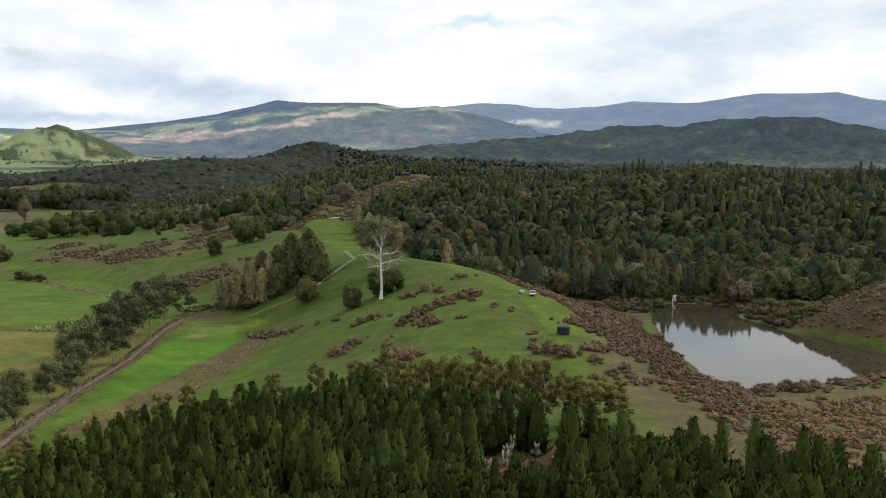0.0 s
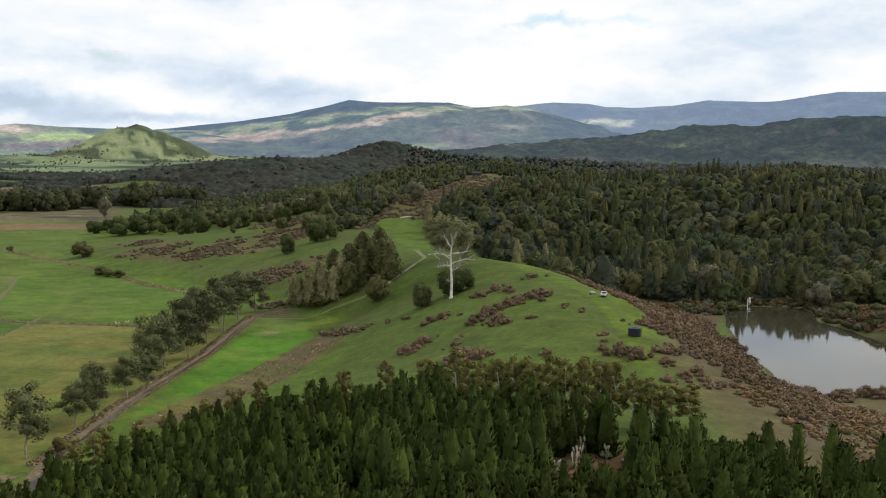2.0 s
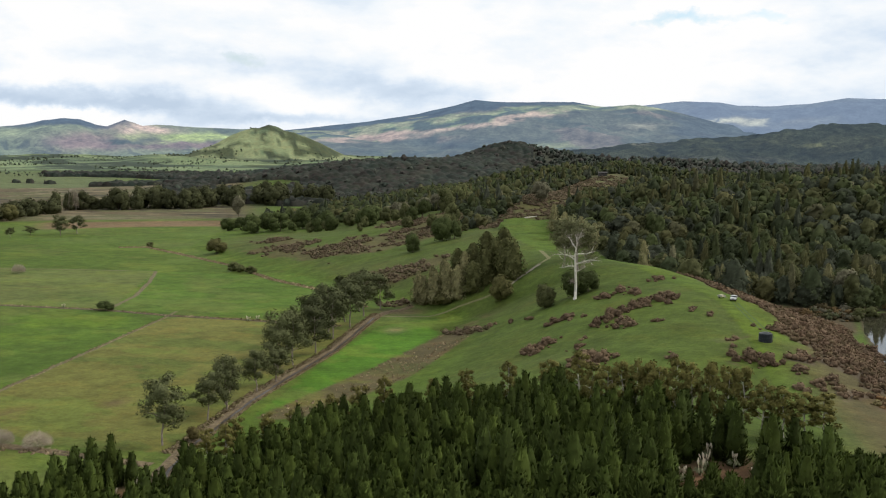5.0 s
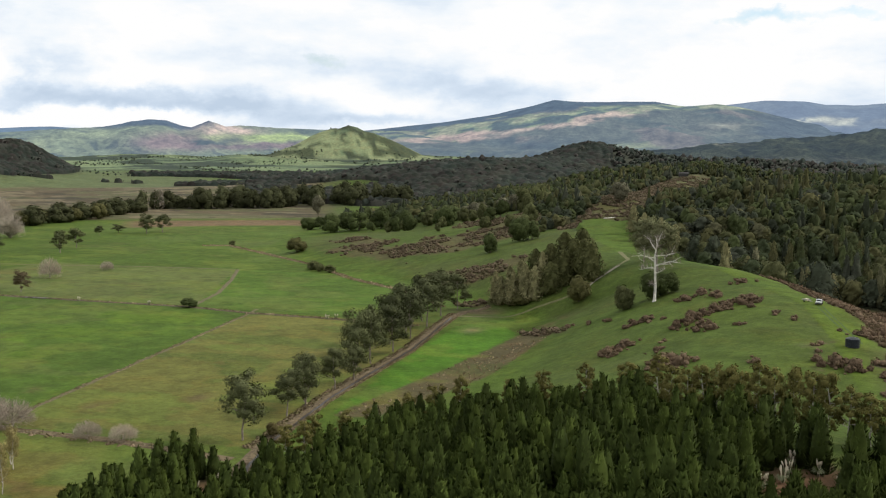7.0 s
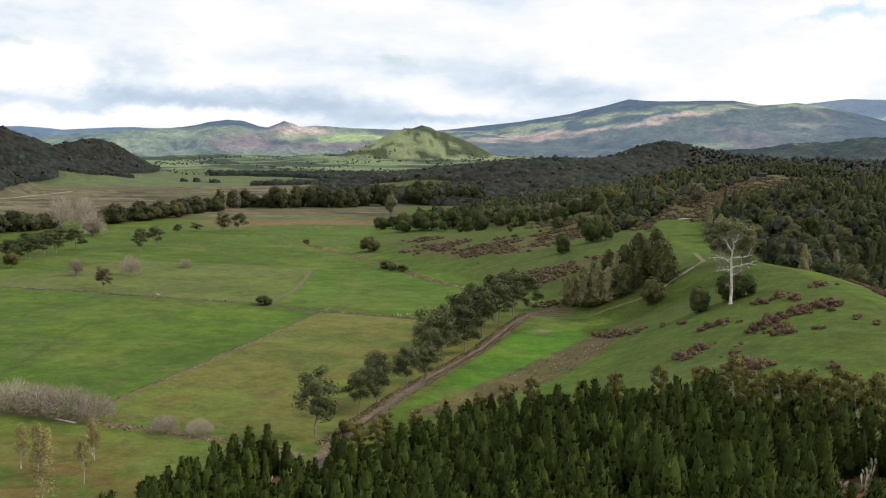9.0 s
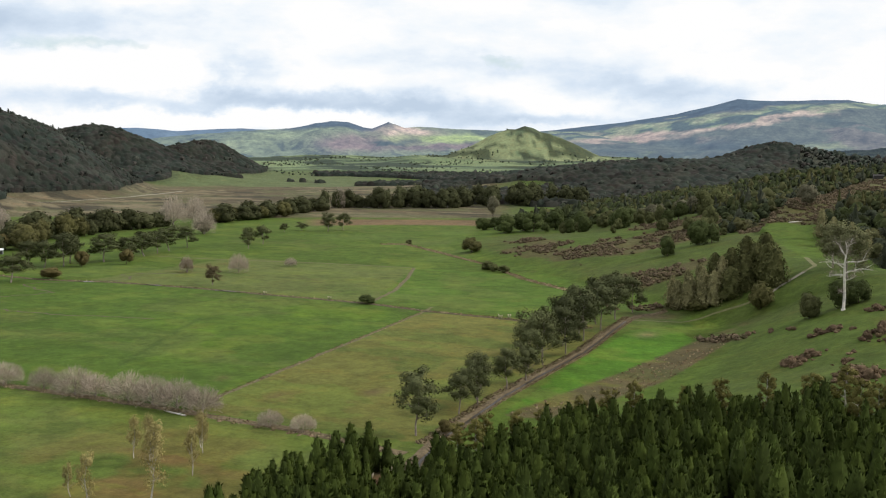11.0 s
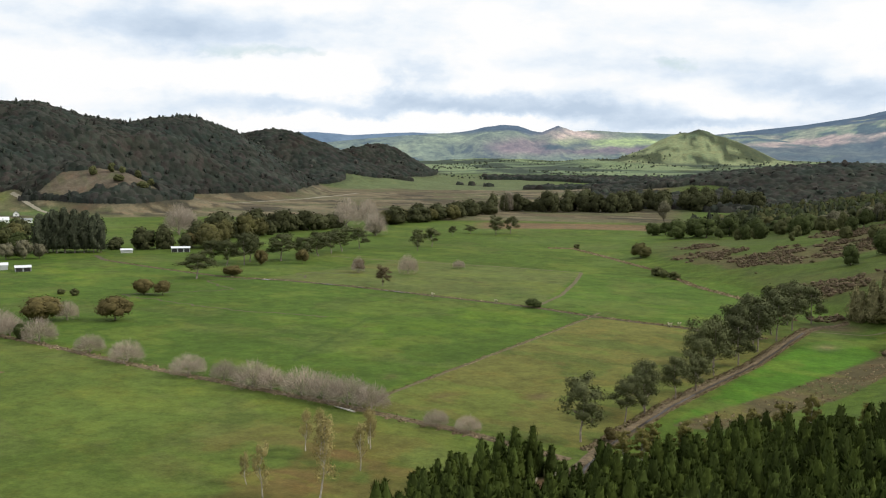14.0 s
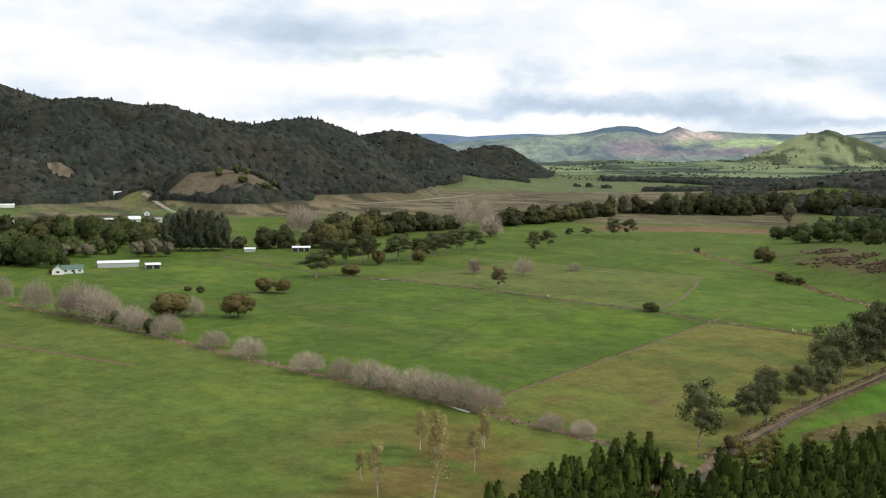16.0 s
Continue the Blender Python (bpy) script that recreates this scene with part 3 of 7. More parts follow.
    lay(swamp * step(0.05, 0.25, fbm(x, y, 110, 4, 6)), (0.148, 0.136, 0.078))
    lay(swamp * step(0.10, 0.3, fbm(x, y, 200, 4, 16)), (0.085, 0.070, 0.042))
    lay(swamp * step(0.02, 0.14, fbm(x, y, 48, 4, 26)), (0.112, 0.112, 0.055))
    lay(swamp * step(0.08, 0.16, fbm(x, y * 2.5, 70, 4, 36)), (0.058, 0.052, 0.034))
    lay(swamp * step(0.10, 0.16, fbm(x, y * 2.5, 60, 4, 38)), (0.190, 0.160, 0.098))
    lay(1.6 * bump(x, y, -18, 1062, 70, 50), (0.088, 0.086, 0.038))
    lay(step(1310, 1240, d) * step(1000, 1100, d) * step(-52, -56, az) * step(-0.1, 0.2, n2), (0.100, 0.135, 0.040))
    lay(step(1880, 1960, d + 90 * n2) * step(2600, 2500, d) * step(-42, -40, az) * step(-26, -30, az), (0.125, 0.142, 0.062))
    # farmland and hills at the valley's head
    farm = step(2500, 2700, d) * step(-46, -42, az) * step(8, -4, az)
    # greens shifted towards blue: distance haze put into the ground colour
    lay(farm, (0.132, 0.165, 0.096))
    nf = fbm(x, y, 300, 5, 17)
    lay(farm * step(0.02, 0.12, nf), (0.190, 0.228, 0.118))
    lay(farm * step(0.12, 0.2, fbm(x, y, 260, 5, 27)) * step(3500, 3800, d), (0.23, 0.165, 0.115))
    lay(farm * step(0.10, 0.17, fbm(x, y, 200, 5, 37)), (0.060, 0.075, 0.038))
    cx, cy = polar(-20.9, 3300)
    rc = np.hypot(x - cx, y - cy)
    # cone hill lightened: its sunlight is put into the pasture colour
    lay(step(360, 300, rc) * step(-0.1, 0.1, fbm(x, y, 90, 4, 47) + 0.16), (0.275, 0.290, 0.150))
    lay(step(360, 300, rc) * step(0.03, 0.09, fbm(x, y, 60, 4, 57) - 0.06 * step(150, 60, rc) + 0.05 * step(20, -60, x - cx)), (0.085, 0.095, 0.050))
    lay(step(34, 20, rc), (0.050, 0.058, 0.036))
    lay(0.8 * step(330, 280, rc) * step(0.13, 0.2, fbm(x, y, 24, 3, 58)), (0.055, 0.066, 0.042))
    belts = fbm(np.radians(az) * 3000, d * 2.0, 120, 4, 59)
    lay(farm * step(0.06, 0.11, belts) * step(200, 320, rc), (0.052, 0.066, 0.048))
    lay(farm * step(-0.05, -0.12, belts) * step(300, 400, rc), (0.205, 0.240, 0.125))
    c *= 0.86
    c[:, 0] *= np.where(c[:, 1] > c[:, 0] * 1.05, 0.90, 1.0)
    # wooded ground
    lay(far_woods(x, y, z), (0.044, 0.048, 0.034))
    across = step(1180, 1250, d) * step(-40, -42, az) * step(4, 10, z)
    lay(across * bare_slope(x, y), (0.112, 0.092, 0.066))
    lay(across * bare_slope(x, y) * step(0.0, 0.2, n1 + 0.5 * n3), (0.092, 0.090, 0.050))
    lay(bump(x, y, *polar(-58.4, 1325), 30, 16, -30), (0.125, 0.145, 0.045))
    lay(bump(x, y, *polar(-61.9, 1425), 26, 16) * step(-0.1, 0.1, n3), (0.24, 0.21, 0.15))
    return c


def plantation(x, y):
    """Where the young pines stand."""
    d, az = np.hypot(x, y), np.degrees(np.arctan2(x, y))
    edge = np.interp(az, [-50, -41, -38.4, -35.7, -34, -31.8, -29.3, -27.3, -24, -21.2, -16.8, -12.2, -7.2, -2.7, 2.2, 5.1, 7.1, 11.9, 18, 20.9, 24.2, 45],
                     [110, 130, 183, 208, 226, 234, 234, 220, 208, 228, 244, 240, 230, 218, 199, 189, 181, 173, 168, 164, 150, 130])
    return (d > 60) & (d < edge + 5 * fbm(x, y, 12, 2, 4)) & (az > -46) & (az < 45)


def sheet(name, az0, az1, na, radii, mat):
    az = np.radians(np.linspace(az0, az1, na))
    A, D = np.meshgrid(az, radii)
    x, y = (D * np.sin(A)).ravel(), (D * np.cos(A)).ravel()
    z = land(x, y)
    i = np.arange(len(radii) - 1)[:, None] * na + np.arange(na - 1)[None, :]
    f = np.stack([i, i + 1, i + na + 1, i + na], -1).reshape(-1, 4)[:, ::-1]
    return np.stack([x, y, z], 1), f, cover(x, y, z)


def build_ground():
    # one sheet: fine rings ahead, coarse ones behind, joined along two spokes
    radii = np.concatenate([[0.0, 30, 60], np.geomspace(90, 200, 50)[:-1], np.geomspace(200, 900, 260)[:-1], np.geomspace(900, 4900, 170)])
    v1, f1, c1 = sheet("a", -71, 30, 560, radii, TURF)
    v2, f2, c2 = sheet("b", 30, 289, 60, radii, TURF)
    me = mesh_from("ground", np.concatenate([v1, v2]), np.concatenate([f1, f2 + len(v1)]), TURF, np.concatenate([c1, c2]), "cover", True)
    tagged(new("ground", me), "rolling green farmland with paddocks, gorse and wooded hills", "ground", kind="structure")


build_ground()


# ---- pond ----
def water():
    m, nt, b = material("pond_water", 0.045, 0, 0.5)
    b.inputs["IOR"].default_value = 1.33
    nt.links.new(times(nt, rgb(nt, (0.036, 0.034, 0.022)), shade(nt, noise_tex(nt, 0.05), 0.8, 1.2)), b.inputs["Base Color"])
    relief(nt, b, noise_tex(nt, 0.22, 3), 0.05, 0.012)
    v = np.array([(x + 0.06 * (x - 110), y + 0.06 * (y - 360), POND) for x, y in SHORE])
    me = mesh_from("pond", v, np.arange(len(v))[None, ::-1], m)
    tagged(new("pond", me), "still grey-green farm pond among gorse", "pond", kind="structure")


water()

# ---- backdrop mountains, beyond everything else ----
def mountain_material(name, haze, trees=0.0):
    """Slope colours with scrub and shade at two scales; blue emission paints the distance haze."""
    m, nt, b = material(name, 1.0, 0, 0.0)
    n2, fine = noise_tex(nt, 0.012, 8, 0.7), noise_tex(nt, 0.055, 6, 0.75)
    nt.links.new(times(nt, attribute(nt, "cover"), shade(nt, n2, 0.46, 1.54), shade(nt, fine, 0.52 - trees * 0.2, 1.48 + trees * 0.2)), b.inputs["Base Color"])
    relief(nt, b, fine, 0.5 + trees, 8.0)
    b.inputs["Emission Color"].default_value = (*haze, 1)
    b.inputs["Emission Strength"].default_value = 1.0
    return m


def mountain(name, az0, az1, near, far, tops, seed, mat, label, paint, lumps=0.0, folds=26):
    """A range between two azimuths: its skyline as a few elevations in degrees, with spurs and gullies. paint: colours by azimuth, elevation and skyline."""
    na, nd = (520 if lumps else 300), (60 if lumps else 50)
    az = np.linspace(az0, az1, na)
    e = np.interp(az, [t[0] for t in tops], [t[1] for t in tops])
    f = np.linspace(0, 1, nd)
    D = near + (far - near) * f[:, None] + 0 * az[None, :]
    X, Y = D * np.sin(np.radians(az)), D * np.cos(np.radians(az))
    crest = far * 0.985 * np.tan(np.radians(e)) + EYE
    spur = fbm(X, Y, 420, 5, seed)
    prof = np.clip(f[:, None] + 0.5 * spur * np.sin(math.pi * f[:, None]), 0, 1) ** 0.9
    Z = 20 + (crest[None, :] - 20) * np.where(f[:, None] > 0.985, 0.97, prof / prof[-2:-1].max()) + folds * fbm(X, Y, 170, 4, seed + 1) * np.sin(math.pi * np.clip(f[:, None], 0, 1)) + 6 * fbm(X, Y, 110, 3, seed + 6) + lumps * fbm(X, Y, 26, 3, seed + 2)
    v = np.stack([X, Y, Z], -1).reshape(-1, 3)
    i = np.arange(nd - 1)[:, None] * na + np.arange(na - 1)[None, :]
    fc = np.stack([i + na, i + na + 1, i + 1, i], -1).reshape(-1, 4)[:, ::-1]
    el = np.degrees(np.arctan2(v[:, 2] - EYE, np.hypot(v[:, 0], v[:, 1])))
    x, y = v[:, 0], v[:, 1]
    layers = paint(np.degrees(np.arctan2(x, y)) + 2.2 * fbm(x, y, 120, 5, seed + 3), el + 0.42 * fbm(x, y, 90, 5, seed + 4), np.tile(e, nd), x, y)
    c = np.zeros((len(v), 3))
    for mask, colour in layers:
        m = np.clip(np.asarray(mask, float) + np.zeros(len(v)), 0, 1)[:, None]
        c = c * (1 - m) + np.array(colour) * m
    tagged(new(name, mesh_from(name, v, fc, mat, c, "cover", True)), label, "mountain", kind="structure")


def long_mountain(az, el, top, x, y):
    """Bush along the crest, pasture under it, a bare tan spur and mottled lower slopes."""
    n, m = fbm(x, y, 230, 5, 61), fbm(x, y, 80, 4, 62)
    line = np.interp(az, [-24, -17.4, -14.2, -11.7, -7.8, -3.8, 0, 12], [0.2, 0.95, 1.36, 1.72, 2.28, 2.5, 2.7, 2.0])
    tan = np.interp(az, [-24, -16.8, -14.7, -11.5, -10, -7.8, -6.2, -3.8, 0, 12], [0.3, 0.55, 0.82, 1.05, 1.29, 1.81, 1.98, 2.18, 2.3, 1.2])
    on = step(0.16, 0.05, np.abs(el - tan + 0.08)) * step(-19, -17, az) * step(-2.5, -4.5, az)
    return [(1, (0.074, 0.084, 0.060)),
            (step(0.0, 0.10, n), (0.112, 0.100, 0.078)), (step(0.08, 0.2, m), (0.052, 0.066, 0.050)),
            (step(-0.1, 0.1, el - tan) * step(0.1, -0.1, el - line), (0.130, 0.165, 0.080)),
            (step(-0.1, 0.1, el - tan) * step(0.1, -0.1, el - line) * step(0.03, 0.1, m), (0.215, 0.225, 0.125)),
            (step(-0.1, 0.1, el - tan) * step(0.1, -0.1, el - line) * step(-0.04, -0.12, m), (0.050, 0.070, 0.052)),
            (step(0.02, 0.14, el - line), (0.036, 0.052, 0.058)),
            (0.8 * bump(az, el, -0.1, 1.25, 1.7, 0.28) * step(-0.1, 0.1, m + 0.05), (0.21, 0.205, 0.150)),
            (0.9 * bump(az, el, -4.4, 0.25, 2.4, 0.14) * step(-0.1, 0.1, m), (0.215, 0.235, 0.120)),
            # right end: blue shade painted over the slope
            (0.85 * step(1.0, 2.6, az) * step(0.62, 0.8, el), (0.046, 0.060, 0.060)),
            (bump(az, el, -11, 0.35, 3.0, 0.3), (0.046, 0.060, 0.052)),
            (on * step(-0.22, 0.0, n + 0.1), (0.37, 0.285, 0.215)),
            (0.9 * bump(az, el, -14.5, 0.62, 2.6, 0.22) * step(-0.12, 0.06, m), (0.36, 0.255, 0.195)),
            (step(0.42, 0.3, el) * step(-0.02, 0.06, n + 0.04) * step(-10, -12, az), (0.150, 0.180, 0.090))]


def wooded_range(az, el, top, x, y):
    n, m = fbm(x, y, 160, 5, 71), fbm(x, y, 50, 4, 72)
    return [(1, (0.036, 0.045, 0.030)), (step(0.0, 0.2, n), (0.052, 0.060, 0.036)), (step(0.12, 0.24, m), (0.024, 0.031, 0.024)),
            (bump(az, el, 15.5, 1.25, 2.0, 0.22) * step(0, 0.15, m), (0.105, 0.088, 0.066)), (bump(az, el, 9.3, 0.35, 1.3, 0.08) * step(-0.05, 0.1, m), (0.20, 0.21, 0.10)),
            (bump(az, el, -0.3, 0.32, 0.9, 0.09) * step(0, 0.12, m), (0.19, 0.185, 0.135)), (step(-0.1, 0.15, n) * step(-0.25, -0.55, el), (0.088, 0.092, 0.066))]


def farm_hills(az, el, top, x, y):
    """Dark summits, pale green spurs, ploughed brown faces."""
    n, m = fbm(x, y, 200, 5, 81), fbm(x, y, 70, 4, 82)
    return [(1, (0.130, 0.155, 0.088)), (step(0.0, 0.16, n), (0.190, 0.215, 0.115)), (step(0.12, 0.2, m), (0.056, 0.072, 0.050)),
            (step(0.42, 0.22, top - el) * step(-35.5, -33.5, az) * step(-27, -28.2, az), (0.036, 0.052, 0.064)),
            (step(0.3, 0.15, top - el) * step(-46, -36, az) * step(-34, -36, az) * 0.8, (0.070, 0.092, 0.070)),
            (bump(az, el, -34.5, 0.55, 2.6, 0.32) * step(-0.2, 0.0, m + 0.08), (0.185, 0.215, 0.115)),
            (1.4 * bump(az, el, -29.9, 0.22, 2.2, 0.42), (0.165, 0.118, 0.104)), (1.3 * bump(az, el, -27.2, 0.92, 1.5, 0.26), (0.36, 0.27, 0.215)),
            (1.5 * bump(az, el, -24.6, 0.5, 2.6, 0.22), (0.270, 0.330, 0.105)), (1.6 * bump(az, el, -24.9, 0.08, 2.7, 0.17), (0.150, 0.108, 0.092)),
            (1.3 * bump(az, el, -28.2, 0.32, 0.9, 0.12), (0.045, 0.058, 0.046)), (1.2 * step(-23, -21, az) * step(0.9, 0.7, el) * step(-0.05, 0.08, n), (0.160, 0.185, 0.105)),
            (1.4 * bump(az, el, -16.0, 0.55, 1.4, 0.2), (0.31, 0.225, 0.175))]


# bluish base tones and the emission both stand for haze over the distance
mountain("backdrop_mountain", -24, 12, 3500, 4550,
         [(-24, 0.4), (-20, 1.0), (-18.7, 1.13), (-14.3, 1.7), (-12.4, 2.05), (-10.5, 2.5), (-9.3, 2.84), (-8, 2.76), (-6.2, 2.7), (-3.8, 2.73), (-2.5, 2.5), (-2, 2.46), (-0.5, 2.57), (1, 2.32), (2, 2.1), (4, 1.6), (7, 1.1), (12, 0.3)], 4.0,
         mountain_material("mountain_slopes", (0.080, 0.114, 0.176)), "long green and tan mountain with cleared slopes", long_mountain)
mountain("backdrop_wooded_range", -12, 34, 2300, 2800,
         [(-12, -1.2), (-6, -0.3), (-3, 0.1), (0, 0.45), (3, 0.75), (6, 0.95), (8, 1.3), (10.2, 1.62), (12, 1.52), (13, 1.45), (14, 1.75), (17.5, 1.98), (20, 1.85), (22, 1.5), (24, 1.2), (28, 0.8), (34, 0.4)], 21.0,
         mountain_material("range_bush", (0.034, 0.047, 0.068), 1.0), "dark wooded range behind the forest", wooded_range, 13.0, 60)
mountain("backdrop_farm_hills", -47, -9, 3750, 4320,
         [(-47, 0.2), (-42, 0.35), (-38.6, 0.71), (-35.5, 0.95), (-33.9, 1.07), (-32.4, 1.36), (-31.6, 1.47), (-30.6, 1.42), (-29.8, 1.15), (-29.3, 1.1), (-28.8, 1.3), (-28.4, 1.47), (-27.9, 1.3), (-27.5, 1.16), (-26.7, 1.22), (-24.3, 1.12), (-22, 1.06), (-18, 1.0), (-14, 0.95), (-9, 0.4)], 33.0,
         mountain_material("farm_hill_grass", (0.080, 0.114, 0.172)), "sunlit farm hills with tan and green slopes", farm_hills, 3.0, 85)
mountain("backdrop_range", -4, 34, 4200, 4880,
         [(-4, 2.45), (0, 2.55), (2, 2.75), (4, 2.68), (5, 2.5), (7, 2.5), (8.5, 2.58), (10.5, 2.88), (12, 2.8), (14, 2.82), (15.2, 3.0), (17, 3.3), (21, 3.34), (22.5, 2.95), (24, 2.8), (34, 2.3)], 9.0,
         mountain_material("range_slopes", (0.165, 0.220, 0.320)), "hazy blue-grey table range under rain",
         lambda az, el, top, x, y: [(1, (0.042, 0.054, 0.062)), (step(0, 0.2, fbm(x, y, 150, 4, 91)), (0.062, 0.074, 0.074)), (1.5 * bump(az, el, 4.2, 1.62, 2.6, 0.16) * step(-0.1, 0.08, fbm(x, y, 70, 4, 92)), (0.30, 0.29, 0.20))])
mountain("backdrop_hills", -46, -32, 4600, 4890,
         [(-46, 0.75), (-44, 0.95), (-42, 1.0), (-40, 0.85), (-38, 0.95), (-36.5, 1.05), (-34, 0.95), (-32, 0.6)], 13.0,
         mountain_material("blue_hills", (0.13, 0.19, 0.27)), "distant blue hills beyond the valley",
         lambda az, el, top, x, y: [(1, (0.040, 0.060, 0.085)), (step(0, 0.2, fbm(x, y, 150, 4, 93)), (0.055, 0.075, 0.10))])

# ---- tracks, drains and fence lines on the flat ----
def along(pts, gap):
    pts = np.asarray(pts, float)
    seg = np.hypot(*np.diff(pts, axis=0).T)
    s = np.concatenate([[0], np.cumsum(seg)])
    t = np.linspace(0, s[-1], max(2, int(s[-1] / gap)))
    return np.stack([np.interp(t, s, pts[:, 0]), np.interp(t, s, pts[:, 1])], 1)


def ribbon(name, pts, profile, mat, label, category, seed=0, wander=0.5, gap=1.5):
    """A strip along the ground. profile: pairs of offset to the right and height over the ground."""
    p = along(pts, gap)
    d = np.gradient(p, axis=0)
    d /= np.linalg.norm(d, axis=1, keepdims=True)
    side = np.stack([d[:, 1], -d[:, 0]], 1)
    p = p + side * (wander * fbm(p[:, 0], p[:, 1], 13, 3, seed + 5))[:, None] * 2
    rows = []
    for k, (o, h) in enumerate(profile):
        jit = 0.7 * abs(profile[-1][0]) * fbm(p[:, 0] + 40 * k, p[:, 1], 4, 3, seed + k)
        q = p + side * (o + jit)[:, None]
        rows.append(np.stack([q[:, 0], q[:, 1], land(q[:, 0], q[:, 1]) + h * (1 + 0.8 * fbm(q[:, 0], q[:, 1], 3, 2, seed + 9 + k))], 1))
    n, m = len(p), len(profile)
    v = np.stack(rows, 1).reshape(-1, 3)
    i = np.arange(n - 1)[:, None] * m + np.arange(m - 1)[None, :]
    f = np.stack([i, i + 1, i + m + 1, i + m], -1).reshape(-1, 4)
    tagged(new(name, mesh_from(name, v, f[:, ::-1], mat, smooth=True)), label, category, kind="structure")


DIRT = plain_material("dry_earth", (0.116, 0.100, 0.048), 0.95, 0, 0.6, 0.65, 1.35, 0.1)
GRAVEL = plain_material("pale_gravel", (0.27, 0.245, 0.185), 0.95, 0, 0.8, 0.75, 1.2, 0.05)
RUSH = plain_material("brown_rushes", (0.138, 0.104, 0.060), 1.0, 0, 0.7, 0.5, 1.5, 0.3)
WETMUD = plain_material("wet_mud", (0.028, 0.022, 0.016), 0.35, 0, 0.9, 0.7, 1.3, 0.05)
DRAIN = [(-3.6, 0.03), (-2.6, 0.2), (-0.8, 0.4), (-0.3, 0.06), (0.3, 0.06), (0.6, 0.3), (1.1, 0.03)]
SMALL = [(-1.8, 0.02), (-1.0, 0.28), (-0.3, 0.05), (0.3, 0.05), (1.0, 0.30), (1.8, 0.02)]
LOW = [(-1.2, 0.02), (-0.6, 0.07), (0, 0.04), (0.6, 0.07), (1.2, 0.02)]
ribbon("drain_bank", [(-100, 196), (-106, 214), (-109.5, 234), (-112, 278), (-111.5, 321), (-110.5, 355), (-113, 400), (-115, 432), (-112, 450), (-104, 462)], DRAIN, RUSH, "deep drain between banks of dead brown rushes", "ditch", 1)
ribbon("drain_water", [(-100, 196), (-106, 214), (-109.5, 234), (-112, 278), (-111.5, 321), (-110.5, 355), (-113, 400), (-115, 432)], [(-0.55, 0.2), (0.55, 0.2)], WETMUD, "dark wet mud in the drain bottom", "ditch", 1)
ribbon("hedge_ditch", [(-112, 216), (-146, 222), (-190, 224), (-290, 224), (-350, 227), (-420, 228), (-500, 225), (-620, 222)], SMALL, RUSH, "shallow ditch under the bare hedge trees", "ditch", 2)
ribbon("lane_track", [(-184, 228), (-189, 244), (-196, 320), (-205, 412), (-208, 428)], [(-0.9, 0.02), (-0.4, 0.05), (0, 0.03), (0.4, 0.05), (0.9, 0.02)], DIRT, "worn earth track along the fence line", "track", 3)
EARTH = plain_material("wet_earth", (0.088, 0.072, 0.044), 0.95, 0, 0.6, 0.6, 1.4, 0.1)
ribbon("cross_track", [(-124, 408), (-160, 413), (-205, 416), (-242, 424), (-300, 425), (-345, 427), (-400, 424), (-443, 413), (-500, 416), (-572, 426), (-600, 440)], SMALL, EARTH, "fenced farm track across the flat", "track", 4)
ribbon("corner_fence_line", [(-240, 424), (-250, 470), (-268, 520), (-287, 565)], LOW, DIRT, "worn earth track along the fence line", "track", 5)
ribbon("flank_drain", [(-128, 462), (-152, 500), (-205, 545), (-250, 600), (-300, 645), (-345, 685), (-362, 700), (-380, 692)], SMALL, RUSH, "drain along the foot of the slope with brown rushes", "ditch", 6)
ribbon("paddock_line", [(-287, 565), (-350, 560), (-420, 545), (-470, 540)], LOW, DIRT, "worn fence line through the grass", "track", 7)
ribbon("old_drain", [(-310, 190), (-330, 186), (-380, 176), (-420, 168), (-470, 160)], [(-1.1, 0.03), (-0.5, 0.08), (0.5, 0.08), (1.1, 0.03)], plain_material("red_earth", (0.125, 0.080, 0.040), 0.95, 0, 0.6, 0.6, 1.4, 0.1), "old shallow drain scar in the pasture", "ditch", 8)
ribbon("old_stream", [(-392, 470), (-420, 455), (-400, 440), (-440, 395), (-400, 380), (-430, 330), (-330, 330), (-300, 340)], [(-0.7, 0.02), (-0.3, 0.05), (0.3, 0.05), (0.7, 0.02)], EARTH, "winding dry streambed with rusty grass", "ditch", 9, 7.0)
ribbon("farm_track", [(-118, 436), (-92, 442), (-80, 447), (-66, 446), (-55, 452), (-47, 464), (-42, 480), (-50, 520)], [(-1.0, 0.04), (-0.4, 0.07), (0.4, 0.07), (1.0, 0.04)], plain_material("clay_track", (0.14, 0.135, 0.06), 0.95, 0, 0.6, 0.7, 1.3, 0.05), "clay farm track up the gully", "track", 10)
ribbon("gravel_track", [(-58, 446), (-54, 452), (-49, 459), (-45, 467)], [(-0.9, 0.12), (0, 0.15), (0.9, 0.12)], GRAVEL, "pale gravel on the steep part of the track", "track", 11, 1.0)
ribbon("valley_road", [polar(-50, 1380), polar(-46, 1440), polar(-42.5, 1560), polar(-40.8, 1660), polar(-39.6, 1760)], [(-4, 0.3), (0, 0.4), (4, 0.3)], GRAVEL, "pale gravel road along the foot of the hills", "road", 12)
ribbon("hill_drive", [polar(-57.8, 1330), polar(-56.8, 1270), polar(-56.0, 1220), polar(-55, 1180)], [(-2.5, 0.3), (0, 0.4), (2.5, 0.3)], GRAVEL, "pale driveway up to the house on the hill", "road", 13)

